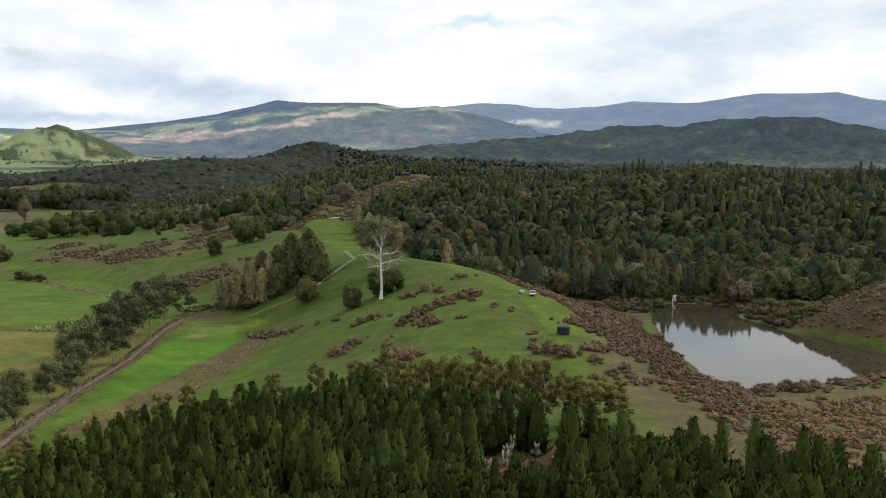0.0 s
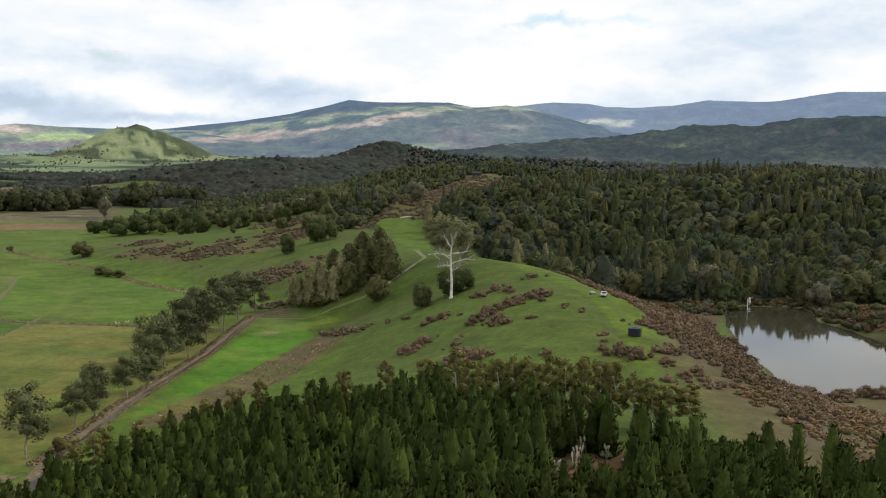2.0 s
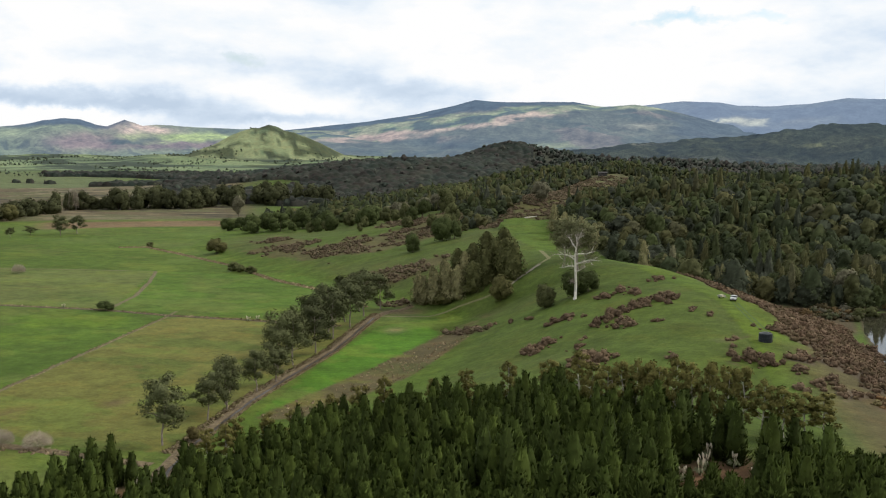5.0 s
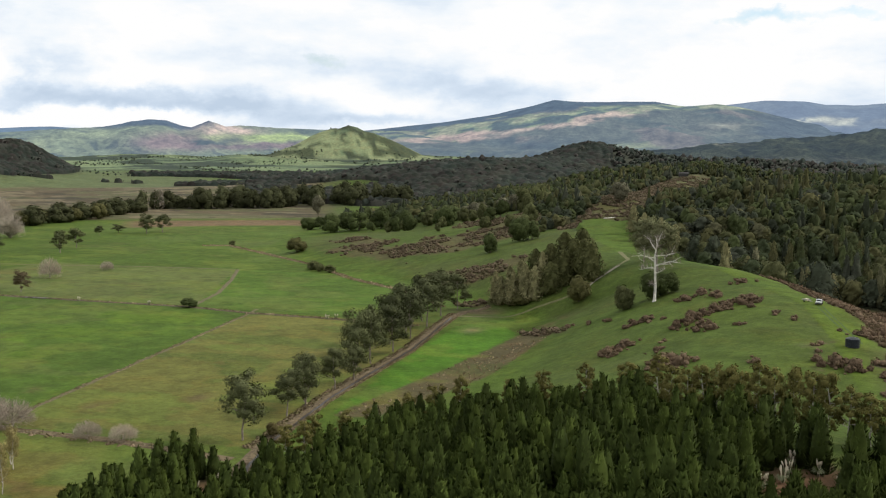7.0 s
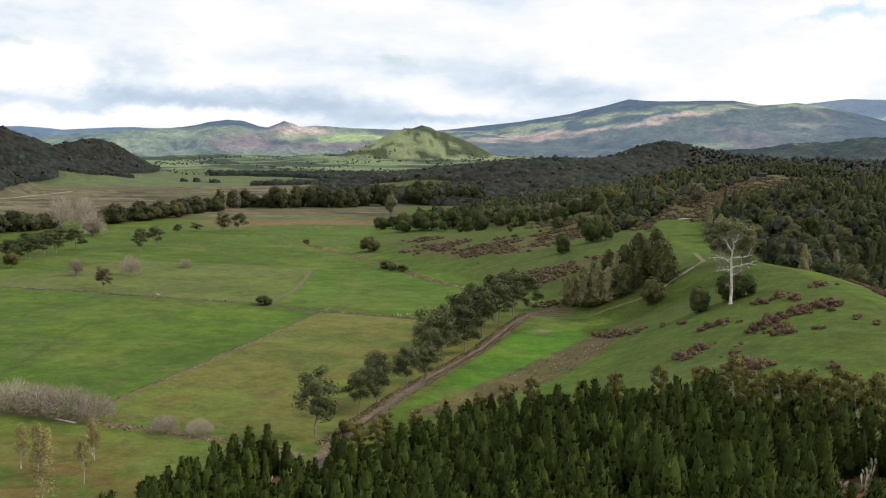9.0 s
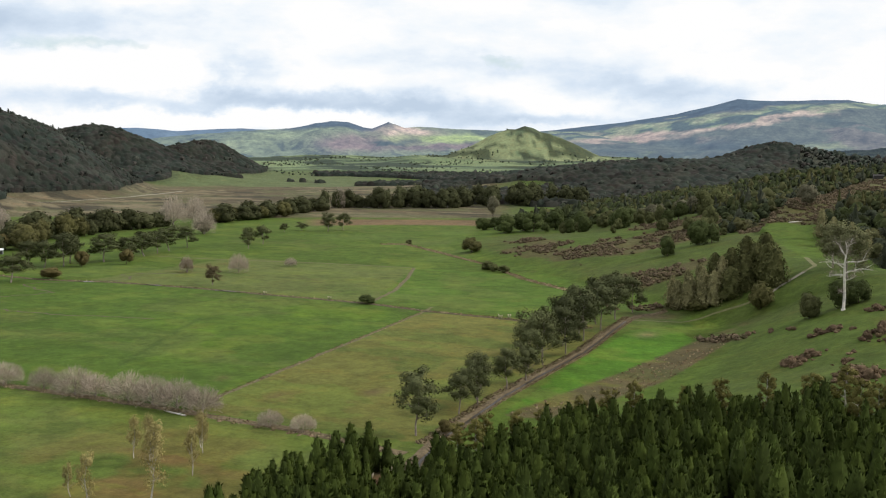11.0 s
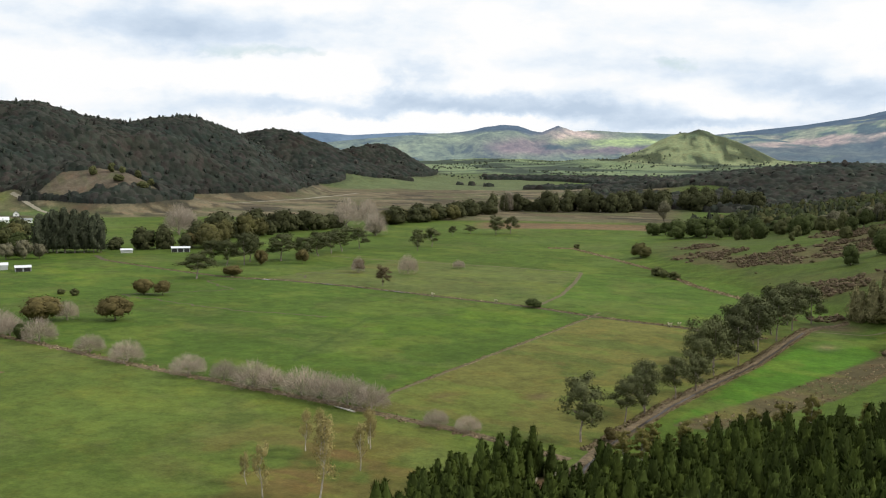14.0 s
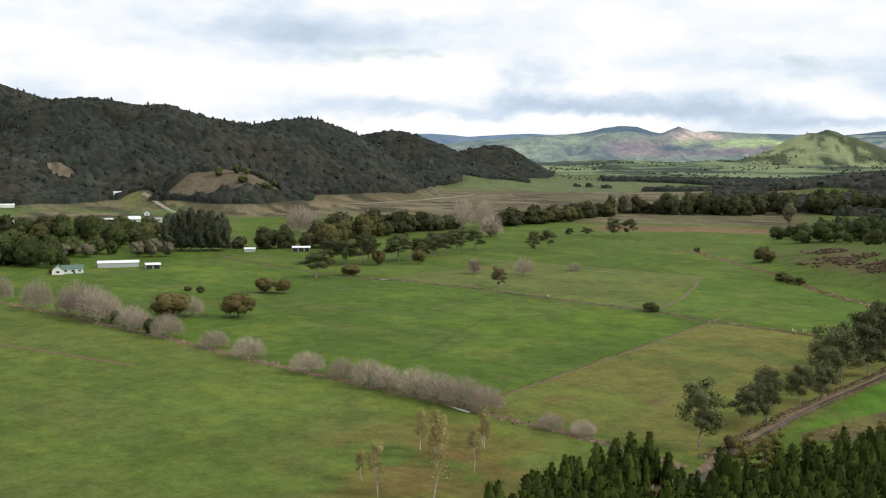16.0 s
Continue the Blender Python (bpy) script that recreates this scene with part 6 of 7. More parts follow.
def toetoe(x, y, h, seed, label):
    rng = np.random.RandomState(seed)
    top = new("toetoe_grass")
    top.matrix_basis = pose(x, y, height(x, y) - 0.05)
    n, tri = 90, []
    for k in range(n):
        a, ln = rng.rand() * 2 * math.pi, h * rng.uniform(0.5, 0.8)
        o, s = np.array([math.cos(a), math.sin(a), 0]), np.array([-math.sin(a), math.cos(a), 0]) * 0.07
        p0, p1, p2 = o * 0.1, o * ln * 0.35 + np.array([0, 0, ln * 0.75]), o * ln * 0.85 + np.array([0, 0, ln * 0.45])
        tri += [p0 - s, p0 + s, p1, p1 - s, p1 + s, p2]
    part("blades", mesh_from("blades", np.array(tri), np.arange(len(tri)).reshape(-1, 3), BLADES), top)
    for k in range(rng.randint(4, 8)):
        a = rng.rand() * 2 * math.pi
        o = np.array([math.cos(a), math.sin(a), 0]) * rng.uniform(0.2, 0.9)
        b, m, e = o * 0.4, o + np.array([0, 0, h * 0.75]), o * 1.5 + np.array([0, 0, h * rng.uniform(1.0, 1.3)])
        tri = tube([b, m, m * 0.65 + e * 0.35, m * 0.25 + e * 0.75, e], [0.03, 0.04, 0.15, 0.13, 0.03], 5)
        part("plume", mesh_from("plume", tri, np.arange(len(tri)).reshape(-1, 3), PLUME), top, "cream feathery plume")
    tagged(top, label, "grass clump", "toetoe clumps")


for k, (tx, ty) in enumerate([(11, 172), (12, 176), (17, 177), (8, 168), (20, 166), (23, 168), (22, 172), (43, 158), (46, 155), (41, 153), (42, 160), (13, 182), (-104, 194), (-100, 187), (-106, 188)]):
    toetoe(tx, ty, 2.6, k, "toetoe grass with cream plumes among pines")
for k, (tx, ty) in enumerate([(-262, 424), (-300, 423), (-166, 411), (-163, 414), (-148, 409), (-145, 407)]):
    toetoe(tx, ty, 1.9, 40 + k, "pale toetoe grass beside the farm track")

# ---- fallen logs and dead slash in the plantation gap ----
def log(x, y, length, turn, r, name="fallen_log", label="bleached fallen log on the ground", mat=WHITE_BARK):
    c, s = math.cos(radians(turn)), math.sin(radians(turn))
    pts = [(t * length * c, t * length * s, height(x + t * length * c, y + t * length * s) - height(x, y) + r * 0.8) for t in (0, 0.3, 0.7, 1)]
    tri = tube(pts, [r, r * 0.9, r * 0.7, r * 0.3], 7)
    tri = np.concatenate([tri, tube([pts[1], (pts[1][0] + 0.9 * s, pts[1][1] - 0.9 * c, pts[1][2] + 0.5)], [r * 0.4, r * 0.15], 5)])
    ob = new(name, mesh_from(name, tri, np.arange(len(tri)).reshape(-1, 3), mat))
    ob.matrix_basis = pose(x, y, height(x, y))
    tagged(ob, label, "log")


log(12, 163, 5, 20, 0.16)
log(15, 166, 4, 120, 0.14)
log(-183, 220, 9, 170, 0.25, label="broken bleached branch under the bare hedge")
log(-72, 640, 9, 40, 0.35, label="bleached fallen trunk on the slope")


# ---- the big dead tree on the knoll ----
def dead_tree(x, y):
    rng = np.random.RandomState(12)
    top = new("dead_tree")
    top.matrix_basis = pose(x, y, height(x, y) - 0.2)
    trunk = tube([(0, 0, 0), (0.05, 0, 1.0), (0.15, 0, 6), (-0.1, 0.1, 12), (-0.3, 0, 17), (0.1, 0, 20)], [0.9, 0.58, 0.48, 0.42, 0.34, 0.22], 10)
    part("trunk", mesh_from("trunk", trunk, np.arange(len(trunk)).reshape(-1, 3), WHITE_BARK, smooth=False), top)
    arms = [(12.5, 175, 6.5, 0.12, 0.30), (13.5, 10, 8.5, 0.55, 0.34), (16.5, 165, 8.5, 0.25, 0.30), (17.2, 20, 8.0, 0.28, 0.28), (19.5, 60, 7, 1.5, 0.22), (19.5, 140, 6, 1.2, 0.22), (18.6, 300, 6, 0.8, 0.22), (10.8, 15, 5.5, 0.35, 0.2), (15, 250, 6, 0.5, 0.2), (6.2, 185, 1.6, 0.5, 0.14)]
    tips = []
    for z, az, ln, rise, r in arms:
        a = radians(az)
        p, d = np.array([0, 0, z]), np.array([math.cos(a), 0.6 * math.sin(a), rise])
        pts = [p]
        for k in range(5):
            d = d + rng.normal(0, 0.20, 3) + np.array([0, 0, 0.06 * rise])
            pts.append(pts[-1] + d / np.linalg.norm(d) * ln / 5)
        tri = [tube(pts, [r, r * 0.85, r * 0.7, r * 0.5, r * 0.35, r * 0.12], 6)]
        for k in (1, 2, 3, 4):
            for _ in range(2):
                e = d * rng.uniform(0.3, 0.8) + rng.normal(0, 0.8, 3) + np.array([0, 0, 0.45])
                e = e / np.linalg.norm(e) * ln * rng.uniform(0.22, 0.42)
                q = [pts[k], pts[k] + e * 0.5 + rng.normal(0, 0.15, 3), pts[k] + e]
                tri.append(tube(q, [r * 0.34, r * 0.24, r * 0.09], 4))
                tips += [q[2], q[1]]
        tri = np.concatenate(tri)
        part("branch", mesh_from("branch", tri, np.arange(len(tri)).reshape(-1, 3), WHITE_BARK), top)
    tips = np.array(tips)
    twigs = []
    for p in tips:
        for _ in range(6):
            e = rng.normal(0, 1, 3) * np.array([0.9, 0.7, 0.7]) + np.array([0, 0, 0.4])
            twigs.append(tube([p, p + e * 1.3], [0.035, 0.012], 3))
    twigs = np.concatenate(twigs)
    part("twig_spray", mesh_from("twig_spray", twigs, np.arange(len(twigs)).reshape(-1, 3), TWIG_BARK), top, "fine grey dead twigs")
    high = tips[tips[:, 2] > 14.0] + np.array([0, 1.2, 1.2])
    leaf = clumps(rng, high, 1.6, 9, 0.20, 1.0)
    part("foliage", soup("foliage", leaf, LEAF, (0.105, 0.118, 0.052), 0.2), top, "sparse pale olive leaves")
    tagged(top, "tall bleached white dead tree on the knoll", "tree")


dead_tree(-23.5, 383)


# ---- dead stumps standing at the pond ----
def stump(x, y, h, r):
    pts = [(0, 0, -1.0), (0.05, 0, h * 0.4), (-0.05, 0.04, h * 0.8), (0.02, 0, h)]
    tri = tube(pts, [r * 1.3, r, r * 0.85, r * 0.5], 7)
    tri = np.concatenate([tri, tube([pts[2], (r * 3, 0, h * 0.95)], [r * 0.4, r * 0.12], 5)])
    ob = new("dead_stump", mesh_from("dead_stump", tri, np.arange(len(tri)).reshape(-1, 3), WHITE_BARK))
    ob.matrix_basis = pose(x, y, max(height(x, y), 4.0))
    tagged(ob, "bleached dead stump standing at the pond edge", "stump", "pond stumps")


stump(78, 466, 6.5, 0.3)
stump(105, 455, 3.2, 0.5)
stump(101, 441, 6.5, 0.18)
stump(90, 458, 3, 0.25)

# ---- buildings ----
def mesh_bm(name, bm, mat, smooth=False):
    me = bpy.data.meshes.new(name)
    bm.normal_update()
    bm.to_mesh(me)
    bm.free()
    me.materials.append(mat)
    if smooth:
        me.polygons.foreach_set("use_smooth", [True] * len(me.polygons))
    return me


def block(sx, sy, sz, cx=0, cy=0, cz=0, bevel=0.0, turn=None):
    bm = bmesh.new()
    bmesh.ops.create_cube(bm, size=1)
    bmesh.ops.scale(bm, vec=(sx, sy, sz), verts=bm.verts)
    if bevel:
        bmesh.ops.bevel(bm, geom=bm.edges[:], offset=bevel, segments=2, affect="EDGES", profile=0.6)
    if turn is not None:
        bmesh.ops.transform(bm, matrix=turn, verts=bm.verts)
    bmesh.ops.translate(bm, vec=(cx, cy, cz), verts=bm.verts)
    return bm


def drum(r0, r1, h, seg=24, turn=None, at=(0, 0, 0), bevel=0.0):
    bm = bmesh.new()
    bmesh.ops.create_cone(bm, cap_ends=True, segments=seg, radius1=r0, radius2=r1, depth=h)
    if bevel:
        bmesh.ops.bevel(bm, geom=[e for e in bm.edges if abs(e.verts[0].co.z - e.verts[1].co.z) < 1e-5], offset=bevel, segments=2, affect="EDGES")
    if turn is not None:
        bmesh.ops.transform(bm, matrix=turn, verts=bm.verts)
    bmesh.ops.translate(bm, vec=at, verts=bm.verts)
    return bm


def prism(outline, length):
    """A solid with that outline in x and z, drawn out along y about 0."""
    bm = bmesh.new()
    a = [bm.verts.new((x, -length / 2, z)) for x, z in outline]
    b = [bm.verts.new((x, length / 2, z)) for x, z in outline]
    bm.faces.new(a)
    bm.faces.new(b[::-1])
    for i in range(len(a)):
        j = (i + 1) % len(a)
        bm.faces.new([a[j], a[i], b[i], b[j]])
    bmesh.ops.recalc_face_normals(bm, faces=bm.faces)
    return bm


WHITE_WALL = plain_material("white_boards", (0.74, 0.76, 0.72), 0.6, 0, 1.2, 0.9, 1.05)
MINT_WALL = plain_material("pale_green_boards", (0.60, 0.70, 0.62), 0.6, 0, 1.2, 0.9, 1.05)
GREEN_ROOF = plain_material("green_iron_roof", (0.10, 0.16, 0.125), 0.5, 0.1, 1.0, 0.85, 1.1)
PALE_ROOF = plain_material("pale_iron_roof", (0.78, 0.80, 0.82), 0.4, 0.2, 0.8, 0.9, 1.05)
GREY_ROOF = plain_material("grey_iron_roof", (0.32, 0.33, 0.34), 0.5, 0.1, 0.8, 0.85, 1.1)
DARK_SHED = plain_material("dark_timber", (0.045, 0.042, 0.040), 0.8, 0, 1.2, 0.8, 1.2)
# white shed walls greyed, so the shade under the roof is in the colour
SHADED_WALL = plain_material("shaded_white_wall", (0.42, 0.44, 0.43), 0.6, 0, 1.2, 0.85, 1.1)
DARK_IN = plain_material("bay_interior_shade", (0.03, 0.03, 0.03), 0.9)
PANE, _nt, _b = material("window_pane", 0.08, 0, 0.5)
_b.inputs["Base Color"].default_value = (0.03, 0.035, 0.04, 1)


def gable(name, x, y, turn, length, width, wall_h, rise, wall_mat, roof_mat, label, category, windows=0, door=False, chimney=False, open_front=0, base=0.0):
    """A gabled building whose ridge runs along its own y; turn: degrees of that axis from +y towards -x."""
    top = new(name)
    top.matrix_basis = pose(x, y, height(x, y) + base, 0, 0, turn)
    w = width / 2
    part("wall", mesh_bm("wall", prism([(-w, -0.6), (w, -0.6), (w, wall_h), (0, wall_h + rise - 0.05), (-w, wall_h)], length), wall_mat), top)
    slope = math.atan2(rise, w)
    run = math.hypot(w, rise) + 0.45
    for s in (-1, 1):
        t = Matrix.Rotation(s * slope, 4, "Y")
        bm = block(run, length + 0.7, 0.10, 0, 0, 0, 0.02, t)
        bmesh.ops.translate(bm, vec=(s * (w + 0.3) / 2, 0, wall_h + rise / 2 - 0.02), verts=bm.verts)
        n = int(length / 0.9)
        for k in range(n):
            rib = block(run, 0.06, 0.05, 0, 0, 0, 0, t)
            bmesh.ops.translate(rib, vec=(s * (w + 0.3) / 2, -length / 2 + (k + 0.5) * length / n, wall_h + rise / 2 + 0.05), verts=rib.verts)
            me = bpy.data.meshes.new("rib")
            rib.to_mesh(me)
            rib.free()
            bm.from_mesh(me)
            bpy.data.meshes.remove(me)
        part("roof", mesh_bm("roof", bm, roof_mat), top)
    part("ridge_cap", mesh_bm("ridge_cap", block(0.4, length + 0.7, 0.10, 0, 0, wall_h + rise + 0.08, 0.02), roof_mat), top)
    for s in (-1, 1):
        for k in range(windows):
            yy = -length / 2 + (k + 0.5) * length / windows
            win = part("window", mesh_bm("window", block(0.08, 1.7, 1.3, s * (w + 0.02), yy, wall_h * 0.58, 0.02), WHITE_WALL), top)
            part("pane", mesh_bm("pane", block(0.05, 1.5, 1.1, s * (w + 0.06), yy, wall_h * 0.58, 0.01), PANE), win)
    if windows:
        for s in (-1, 1):
            win = part("window", mesh_bm("window", block(1.9, 0.08, 1.3, 0, s * (length / 2 + 0.02), wall_h * 0.58, 0.02), WHITE_WALL), top)
            part("pane", mesh_bm("pane", block(1.7, 0.05, 1.1, 0, s * (length / 2 + 0.06), wall_h * 0.58, 0.01), PANE), win)
    if door:
        part("door", mesh_bm("door", block(0.08, 1.0, 2.0, w + 0.03, length * 0.06, 1.0, 0.02), DARK_SHED), top, "dark front door")
    if chimney:
        part("chimney", mesh_bm("chimney", block(0.8, 0.8, 1.6, -w * 0.4, length * 0.2, wall_h + rise, 0.04), plain_material("brick", (0.30, 0.16, 0.11), 0.9)), top, "small brick chimney")
    # near-black panels on the wall paint the shade of open bays
    for k in range(open_front):
        yy = -length / 2 + (k + 0.5) * length / open_front
        part("bay_shade", mesh_bm("bay_shade", block(0.08, length / open_front * 0.82, wall_h * 0.85, w + 0.03, yy, wall_h * 0.45, 0.02), DARK_IN), top, "near-black panel for the shade in the bay")
    return tagged(top, label, category)


# the farmhouse and its barn; the ridge of the long roofs lies across the view
gable("farmhouse", -571, 310, -29, 12, 8, 2.9, 2.0, MINT_WALL, GREEN_ROOF, "pale green weatherboard farmhouse with dark green roof", "house", 3, True, True)
gable("farmhouse_wing", -572, 301, 61, 9, 6.5, 2.8, 2.4, WHITE_WALL, GREEN_ROOF, "white weatherboard cottage wing beside the farmhouse", "house", 2)
gable("barn", -580, 346, -30, 25, 8, 3.0, 1.1, SHADED_WALL, PALE_ROOF, "long white barn with pale iron roof", "barn", 0)
gable("machinery_shed", -558, 357, -30, 9, 7, 2.6, 0.9, GREY_ROOF, PALE_ROOF, "open machinery shed beside the white barn", "shed", 0, False, False, 2)
gable("stock_shed", -576, 495, -42, 13, 6, 3.0, 0.9, SHADED_WALL, PALE_ROOF, "white farm shed with open bays", "shed", 0, False, False, 3)
gable("small_shed", -600, 466, -40, 8, 5, 2.2, 0.8, SHADED_WALL, PALE_ROOF, "small white shed beside the pine stand", "shed", 0)
gable("white_house", -931, 575, -30, 12, 9, 3.2, 2.6, WHITE_WALL, PALE_ROOF, "white gabled house on the far flat", "house", 3, True)
gable("white_house", -914, 590, -30, 11, 7, 2.8, 1.6, WHITE_WALL, GREY_ROOF, "pale house with grey roof on the flat", "house", 3)
gable("white_house", -969, 470, -25, 13, 8, 3.0, 1.2, WHITE_WALL, PALE_ROOF, "long white cottage among far trees", "house", 3)
gable("white_shed", -955, 540, -30, 9, 6, 2.8, 1.2, WHITE_WALL, PALE_ROOF, "white shed beside the far houses", "shed", 0, False, False, 2)
gable("grey_shed", -948, 556, -30, 9, 6, 2.6, 1.0, GREY_ROOF, PALE_ROOF, "grey shed beside the far houses", "shed", 0, False, False, 2)
gable("white_shed", -1148, 544, -25, 17, 7, 2.8, 1.0, WHITE_WALL, PALE_ROOF, "low white shed on the far pasture", "shed", 0)
gable("hill_house", -1166, 700, -30, 15, 8, 3.0, 1.0, WHITE_WALL, PALE_ROOF, "white house on the wooded hill", "house", 3, base=1.0)
gable("cottage", -1010, 640, 60, 7, 6, 2.6, 2.4, WHITE_WALL, GREY_ROOF, "small white cottage with steep gable", "house", 1)
gable("hill_hut", -40, 1069, -80, 9, 6, 3.4, 1.2, DARK_SHED, DARK_SHED, "dark timber hut on the hilltop", "hut", 0, True)


def water_tank(x, y):
    """A black ribbed plastic tank with a low domed lid."""
    m = plain_material("black_plastic", (0.018, 0.022, 0.028), 0.45, 0, 1.5, 0.85, 1.15)
    top = new("water_tank")
    top.matrix_basis = pose(x, y, height(x, y) - 0.12)
    bm = drum(1.8, 1.8, 2.35, 40, at=(0, 0, 1.175), bevel=0.05)
    for k in range(5):
        ring = drum(1.84, 1.84, 0.10, 40, at=(0, 0, 0.35 + k * 0.42), bevel=0.03)
        me = bpy.data.meshes.new("ring")
        ring.to_mesh(me)
        ring.free()
        bm.from_mesh(me)
        bpy.data.meshes.remove(me)
    part("body", mesh_bm("body", bm, m), top)
    part("dome", mesh_bm("dome", drum(1.8, 0.45, 0.42, 40, at=(0, 0, 2.56)), m), top)
    part("hatch", mesh_bm("hatch", drum(0.32, 0.30, 0.14, 20, at=(1.1, 0.2, 2.66), bevel=0.02), m), top)
    part("inlet_pipe", mesh_bm("inlet_pipe", drum(0.05, 0.05, 2.4, 10, at=(1.92, 0, 1.2)), m), top)
    tagged(top, "black plastic water tank on the knoll", "water tank")


water_tank(34.6, 287)

PAINT, _nt, _b = material("white_car_paint", 0.25, 0.0, 0.5)
_nt.links.new(times(_nt, rgb(_nt, (0.72, 0.73, 0.72)), shade(_nt, noise_tex(_nt, 2.0), 0.9, 1.05)), _b.inputs["Base Color"])
RUBBER = plain_material("tyre_rubber", (0.02, 0.02, 0.02), 0.8)
STEEL = plain_material("galvanised_steel", (0.42, 0.43, 0.44), 0.4, 0.7)
GLASS, _nt, _b = material("car_glass", 0.05, 0, 0.6)
_b.inputs["Base Color"].default_value = (0.02, 0.025, 0.03, 1)
LAMP, _nt, _b = material("headlamp", 0.1, 0, 0.6)
_b.inputs["Base Color"].default_value = (0.7, 0.7, 0.68, 1)


def wheel(parent, x, y, r=0.37, w=0.25):
    t = Matrix.Rotation(radians(90), 4, "Y")
    ob = part("wheel", mesh_bm("wheel", drum(r * 0.62, r * 0.62, w * 0.8, 16, t, (x, y, r)), STEEL), parent)
    part("tyre", mesh_bm("tyre", drum(r, r, w, 20, t, (x, y, r), 0.05), RUBBER), ob, "black rubber tyre")


def utility(x, y, turn):
    """A white farm utility; its nose points along -y before the turn."""
    top = new("utility_vehicle")
    top.matrix_basis = pose(x, y, height(x, y) + 0.05, 0, 0, turn)
    part("chassis", mesh_bm("chassis", block(1.5, 4.7, 0.3, 0, 0, 0.55, 0.04), RUBBER), top)
    part("bonnet", mesh_bm("bonnet", block(1.76, 1.35, 0.62, 0, -1.75, 0.93, 0.12), PAINT), top)
    cab = part("cab", mesh_bm("cab", prism([(-1.15, 0.6), (0.75, 0.6), (0.72, 1.15), (0.62, 1.82), (-0.45, 1.84), (-1.1, 1.18)], 1.74), PAINT), top)
    cab.matrix_local = pose(0, -0.15, 0, 0, 0, 90)
    for s in (-1, 1):
        part("side_window", mesh_bm("side_window", block(0.03, 1.0, 0.42, s * 0.875, -0.1, 1.5, 0.01), GLASS), top)
        part("headlight", mesh_bm("headlight", block(0.36, 0.06, 0.2, s * 0.62, -2.43, 0.95, 0.02), LAMP), top)
        wheel(top, s * 0.80, -1.5)
        wheel(top, s * 0.80, 1.45)
        part("mirror", mesh_bm("mirror", block(0.2, 0.08, 0.16, s * 1.02, -0.75, 1.25, 0.03), RUBBER), top)
    part("windscreen", mesh_bm("windscreen", block(1.5, 0.04, 0.75, 0, -1.0, 1.48, 0.01, Matrix.Rotation(radians(-44), 4, "X")), GLASS), top)
    part("bumper", mesh_bm("bumper", block(1.78, 0.16, 0.24, 0, -2.44, 0.62, 0.05), RUBBER), top)
    part("grille", mesh_bm("grille", block(0.8, 0.05, 0.2, 0, -2.44, 0.95, 0.02), RUBBER), top)
    deck = part("tray", mesh_bm("tray", block(1.85, 2.1, 0.1, 0, 1.35, 0.9, 0.02), STEEL), top)
    for s in (-1, 1):
        part("tray_side", mesh_bm("tray_side", block(0.05, 2.1, 0.32, s * 0.9, 1.35, 1.1, 0.01), STEEL), deck)
    part("headboard", mesh_bm("headboard", block(1.8, 0.06, 0.9, 0, 0.36, 1.4, 0.02), RUBBER), deck)
    part("toolbox", mesh_bm("toolbox", block(1.2, 0.6, 0.5, 0, 0.75, 1.2, 0.04), RUBBER), deck)
    tagged(top, "white farm utility parked on the grassy knoll", "vehicle")


utility(31.2, 347, -12)


def trailer(x, y, turn):
    top = new("flat_trailer")
    top.matrix_basis = pose(x, y, height(x, y) + 0.05, 0, 0, turn)
    part("deck", mesh_bm("deck", block(1.7, 2.4, 0.12, 0, 0, 0.62, 0.02), plain_material("trailer_boards", (0.34, 0.30, 0.22), 0.8)), top)
    for s in (-1, 1):
        wheel(top, s * 0.9, 0.1, 0.32, 0.2)
        part("rail", mesh_bm("rail", block(0.05, 2.4, 0.3, s * 0.82, 0, 0.85, 0.01), STEEL), top)
    part("drawbar", mesh_bm("drawbar", block(0.1, 1.6, 0.1, 0, -1.9, 0.5, 0.01), STEEL), top)
    part("load", mesh_bm("load", block(1.1, 1.3, 0.5, 0.1, 0.2, 0.93, 0.12), plain_material("pale_sacks", (0.52, 0.48, 0.36), 0.9, 0, 3.0, 0.7, 1.2)), top, "pale sacks on the trailer")
    tagged(top, "small flat trailer behind the farm utility", "trailer")


trailer(27.5, 350.5, 40)


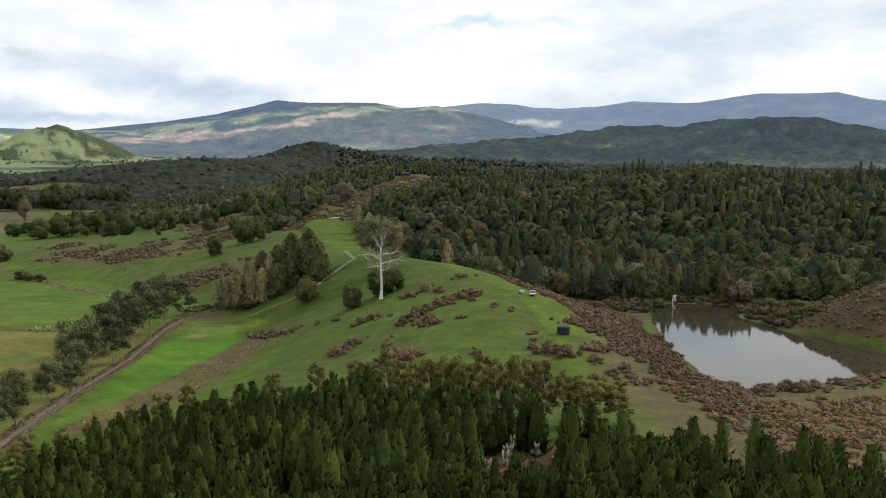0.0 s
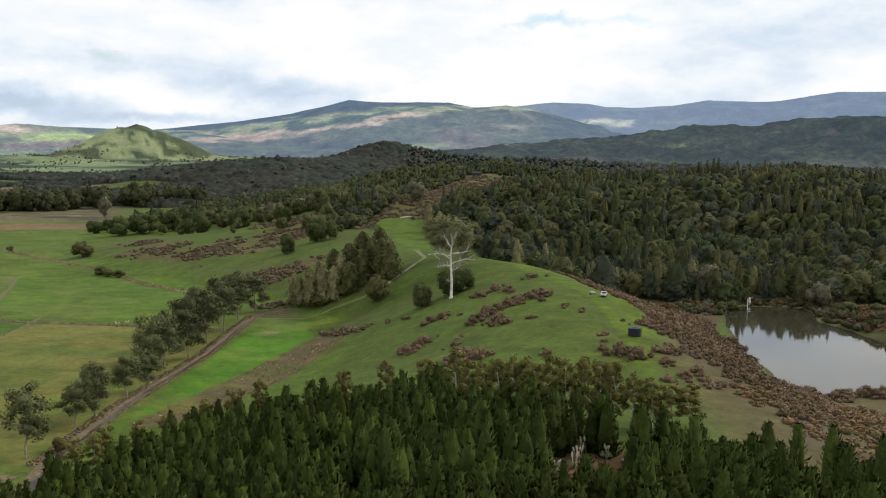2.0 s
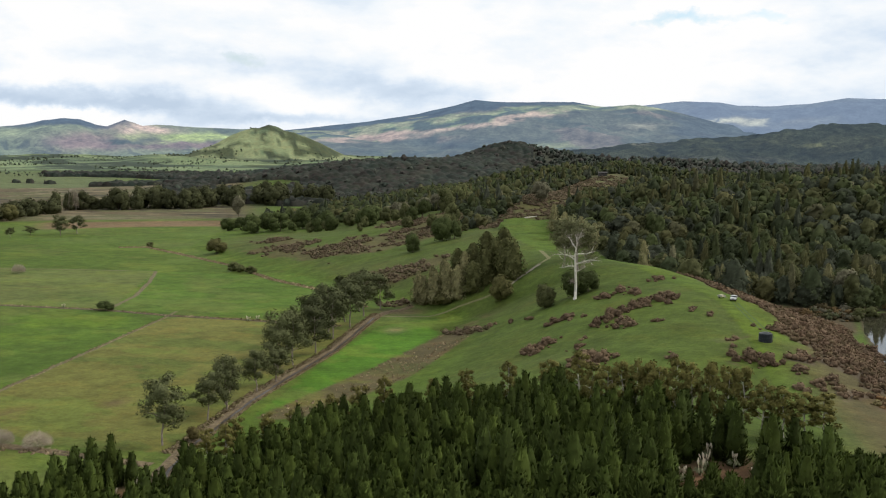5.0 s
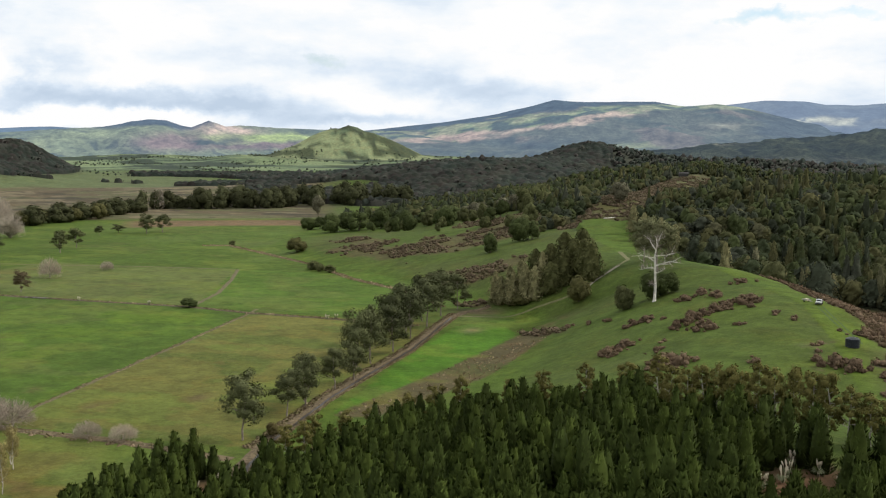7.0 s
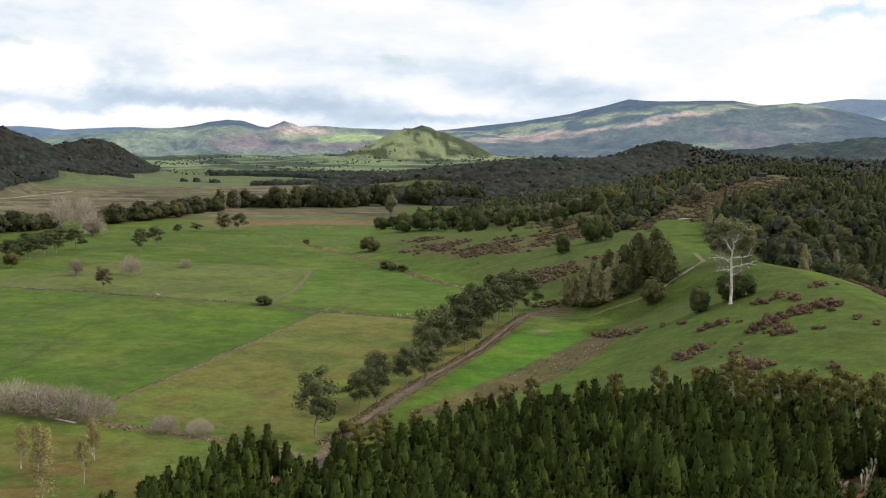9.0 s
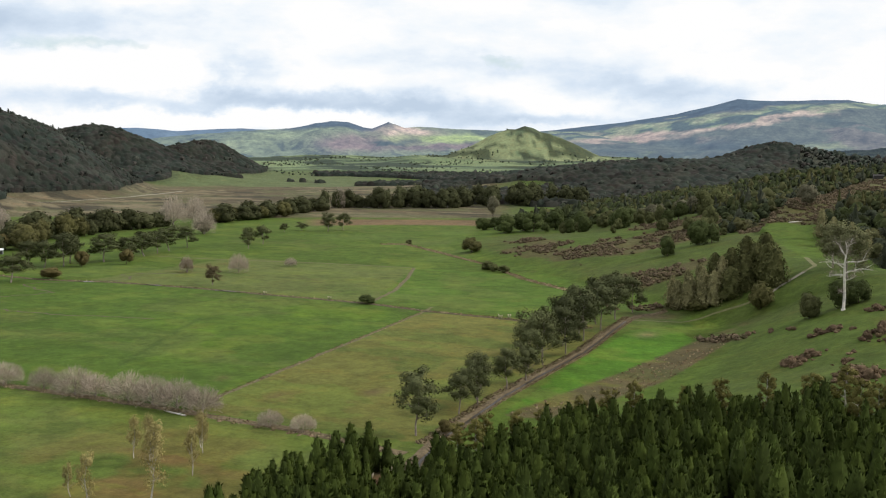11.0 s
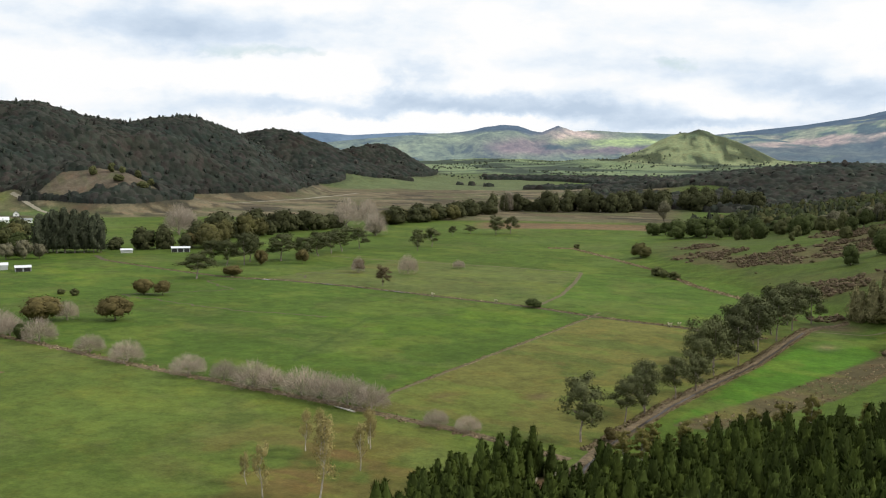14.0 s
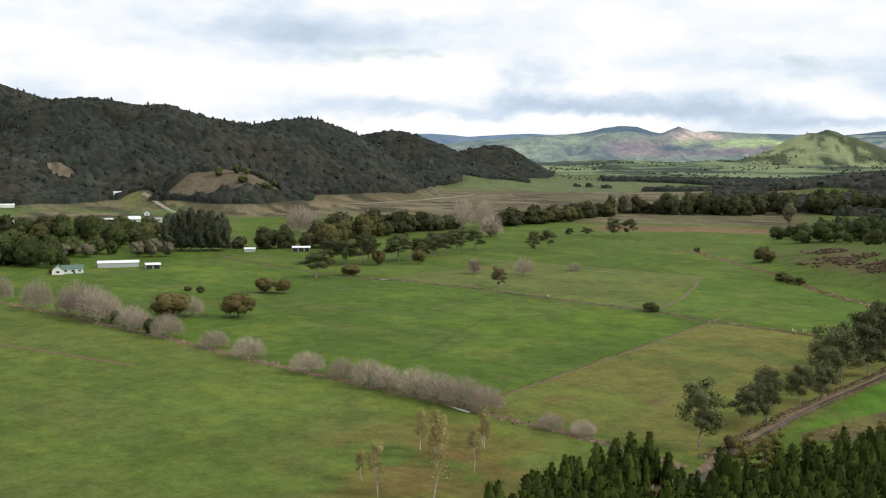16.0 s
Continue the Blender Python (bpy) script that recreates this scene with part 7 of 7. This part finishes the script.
def dinghy(x, y, turn):
    """A small upturned white boat at the water's edge."""
    bm, rings = bmesh.new(), []
    for k in range(9):
        t = k / 8
        w = 0.75 * (math.sin(math.pi * min(1, 0.25 + 0.75 * (1 - t))) ** 0.7 if t < 1 else 0.02) * (1 - 0.9 * max(0, t - 0.6) / 0.4)
        ring = []
        for j in range(7):
            a = math.pi * j / 6
            ring.append(bm.verts.new((w * math.cos(a), -1.7 + 3.4 * t, 0.08 + 0.48 * math.sin(a) * (1 - 0.4 * t))))
        rings.append(ring)
    for r0, r1 in zip(rings, rings[1:]):
        for j in range(6):
            bm.faces.new([r0[j], r0[j + 1], r1[j + 1], r1[j]])
    bm.faces.new(rings[0])
    bmesh.ops.recalc_face_normals(bm, faces=bm.faces)
    top = new("dinghy")
    top.matrix_basis = pose(x, y, max(height(x, y), POND), 0, 0, turn)
    part("hull", mesh_bm("hull", bm, PAINT, True), top)
    part("keel", mesh_bm("keel", block(0.06, 3.0, 0.08, 0, 0, 0.55, 0.01), PAINT), top)
    tagged(top, "small upturned white dinghy by the pond", "boat")


dinghy(91.5, 281.6, 60)

# wheel marks from the utility to the tank
for k, off in enumerate((-0.8, 0.8)):
    ribbon("wheel_rut", [(31.2 + off, 343), (33.0 + off, 325), (35.5 + off, 305), (37 + off, 292)], [(-0.28, 0.03), (0, 0.035), (0.28, 0.03)], plain_material("rut_grass", (0.050, 0.085, 0.016), 0.95, 0, 0.8, 0.7, 1.3), "dark wheel ruts pressed into the turf", "track", 30 + k, 0.1)
# water standing in the ditch by the farm track
SHEEN, _nt, _b = material("ditch_water", 0.04, 0, 0.5)
_nt.links.new(times(_nt, rgb(_nt, (0.05, 0.05, 0.04)), shade(_nt, noise_tex(_nt, 0.3), 0.8, 1.2)), _b.inputs["Base Color"])
for k, (x0, y0, x1, y1) in enumerate([(-380, 424.2, -366, 424.6), (-332, 424.4, -314, 425.0), (-352, 424.8, -346, 424.8), (-420, 416.5, -408, 418.5)]):
    ribbon("ditch_pool", [(x0, y0), (x1, y1)], [(-0.7, 0.33), (0.7, 0.33)], SHEEN, "still water in the roadside ditch", "water", 50 + k, 0.1)
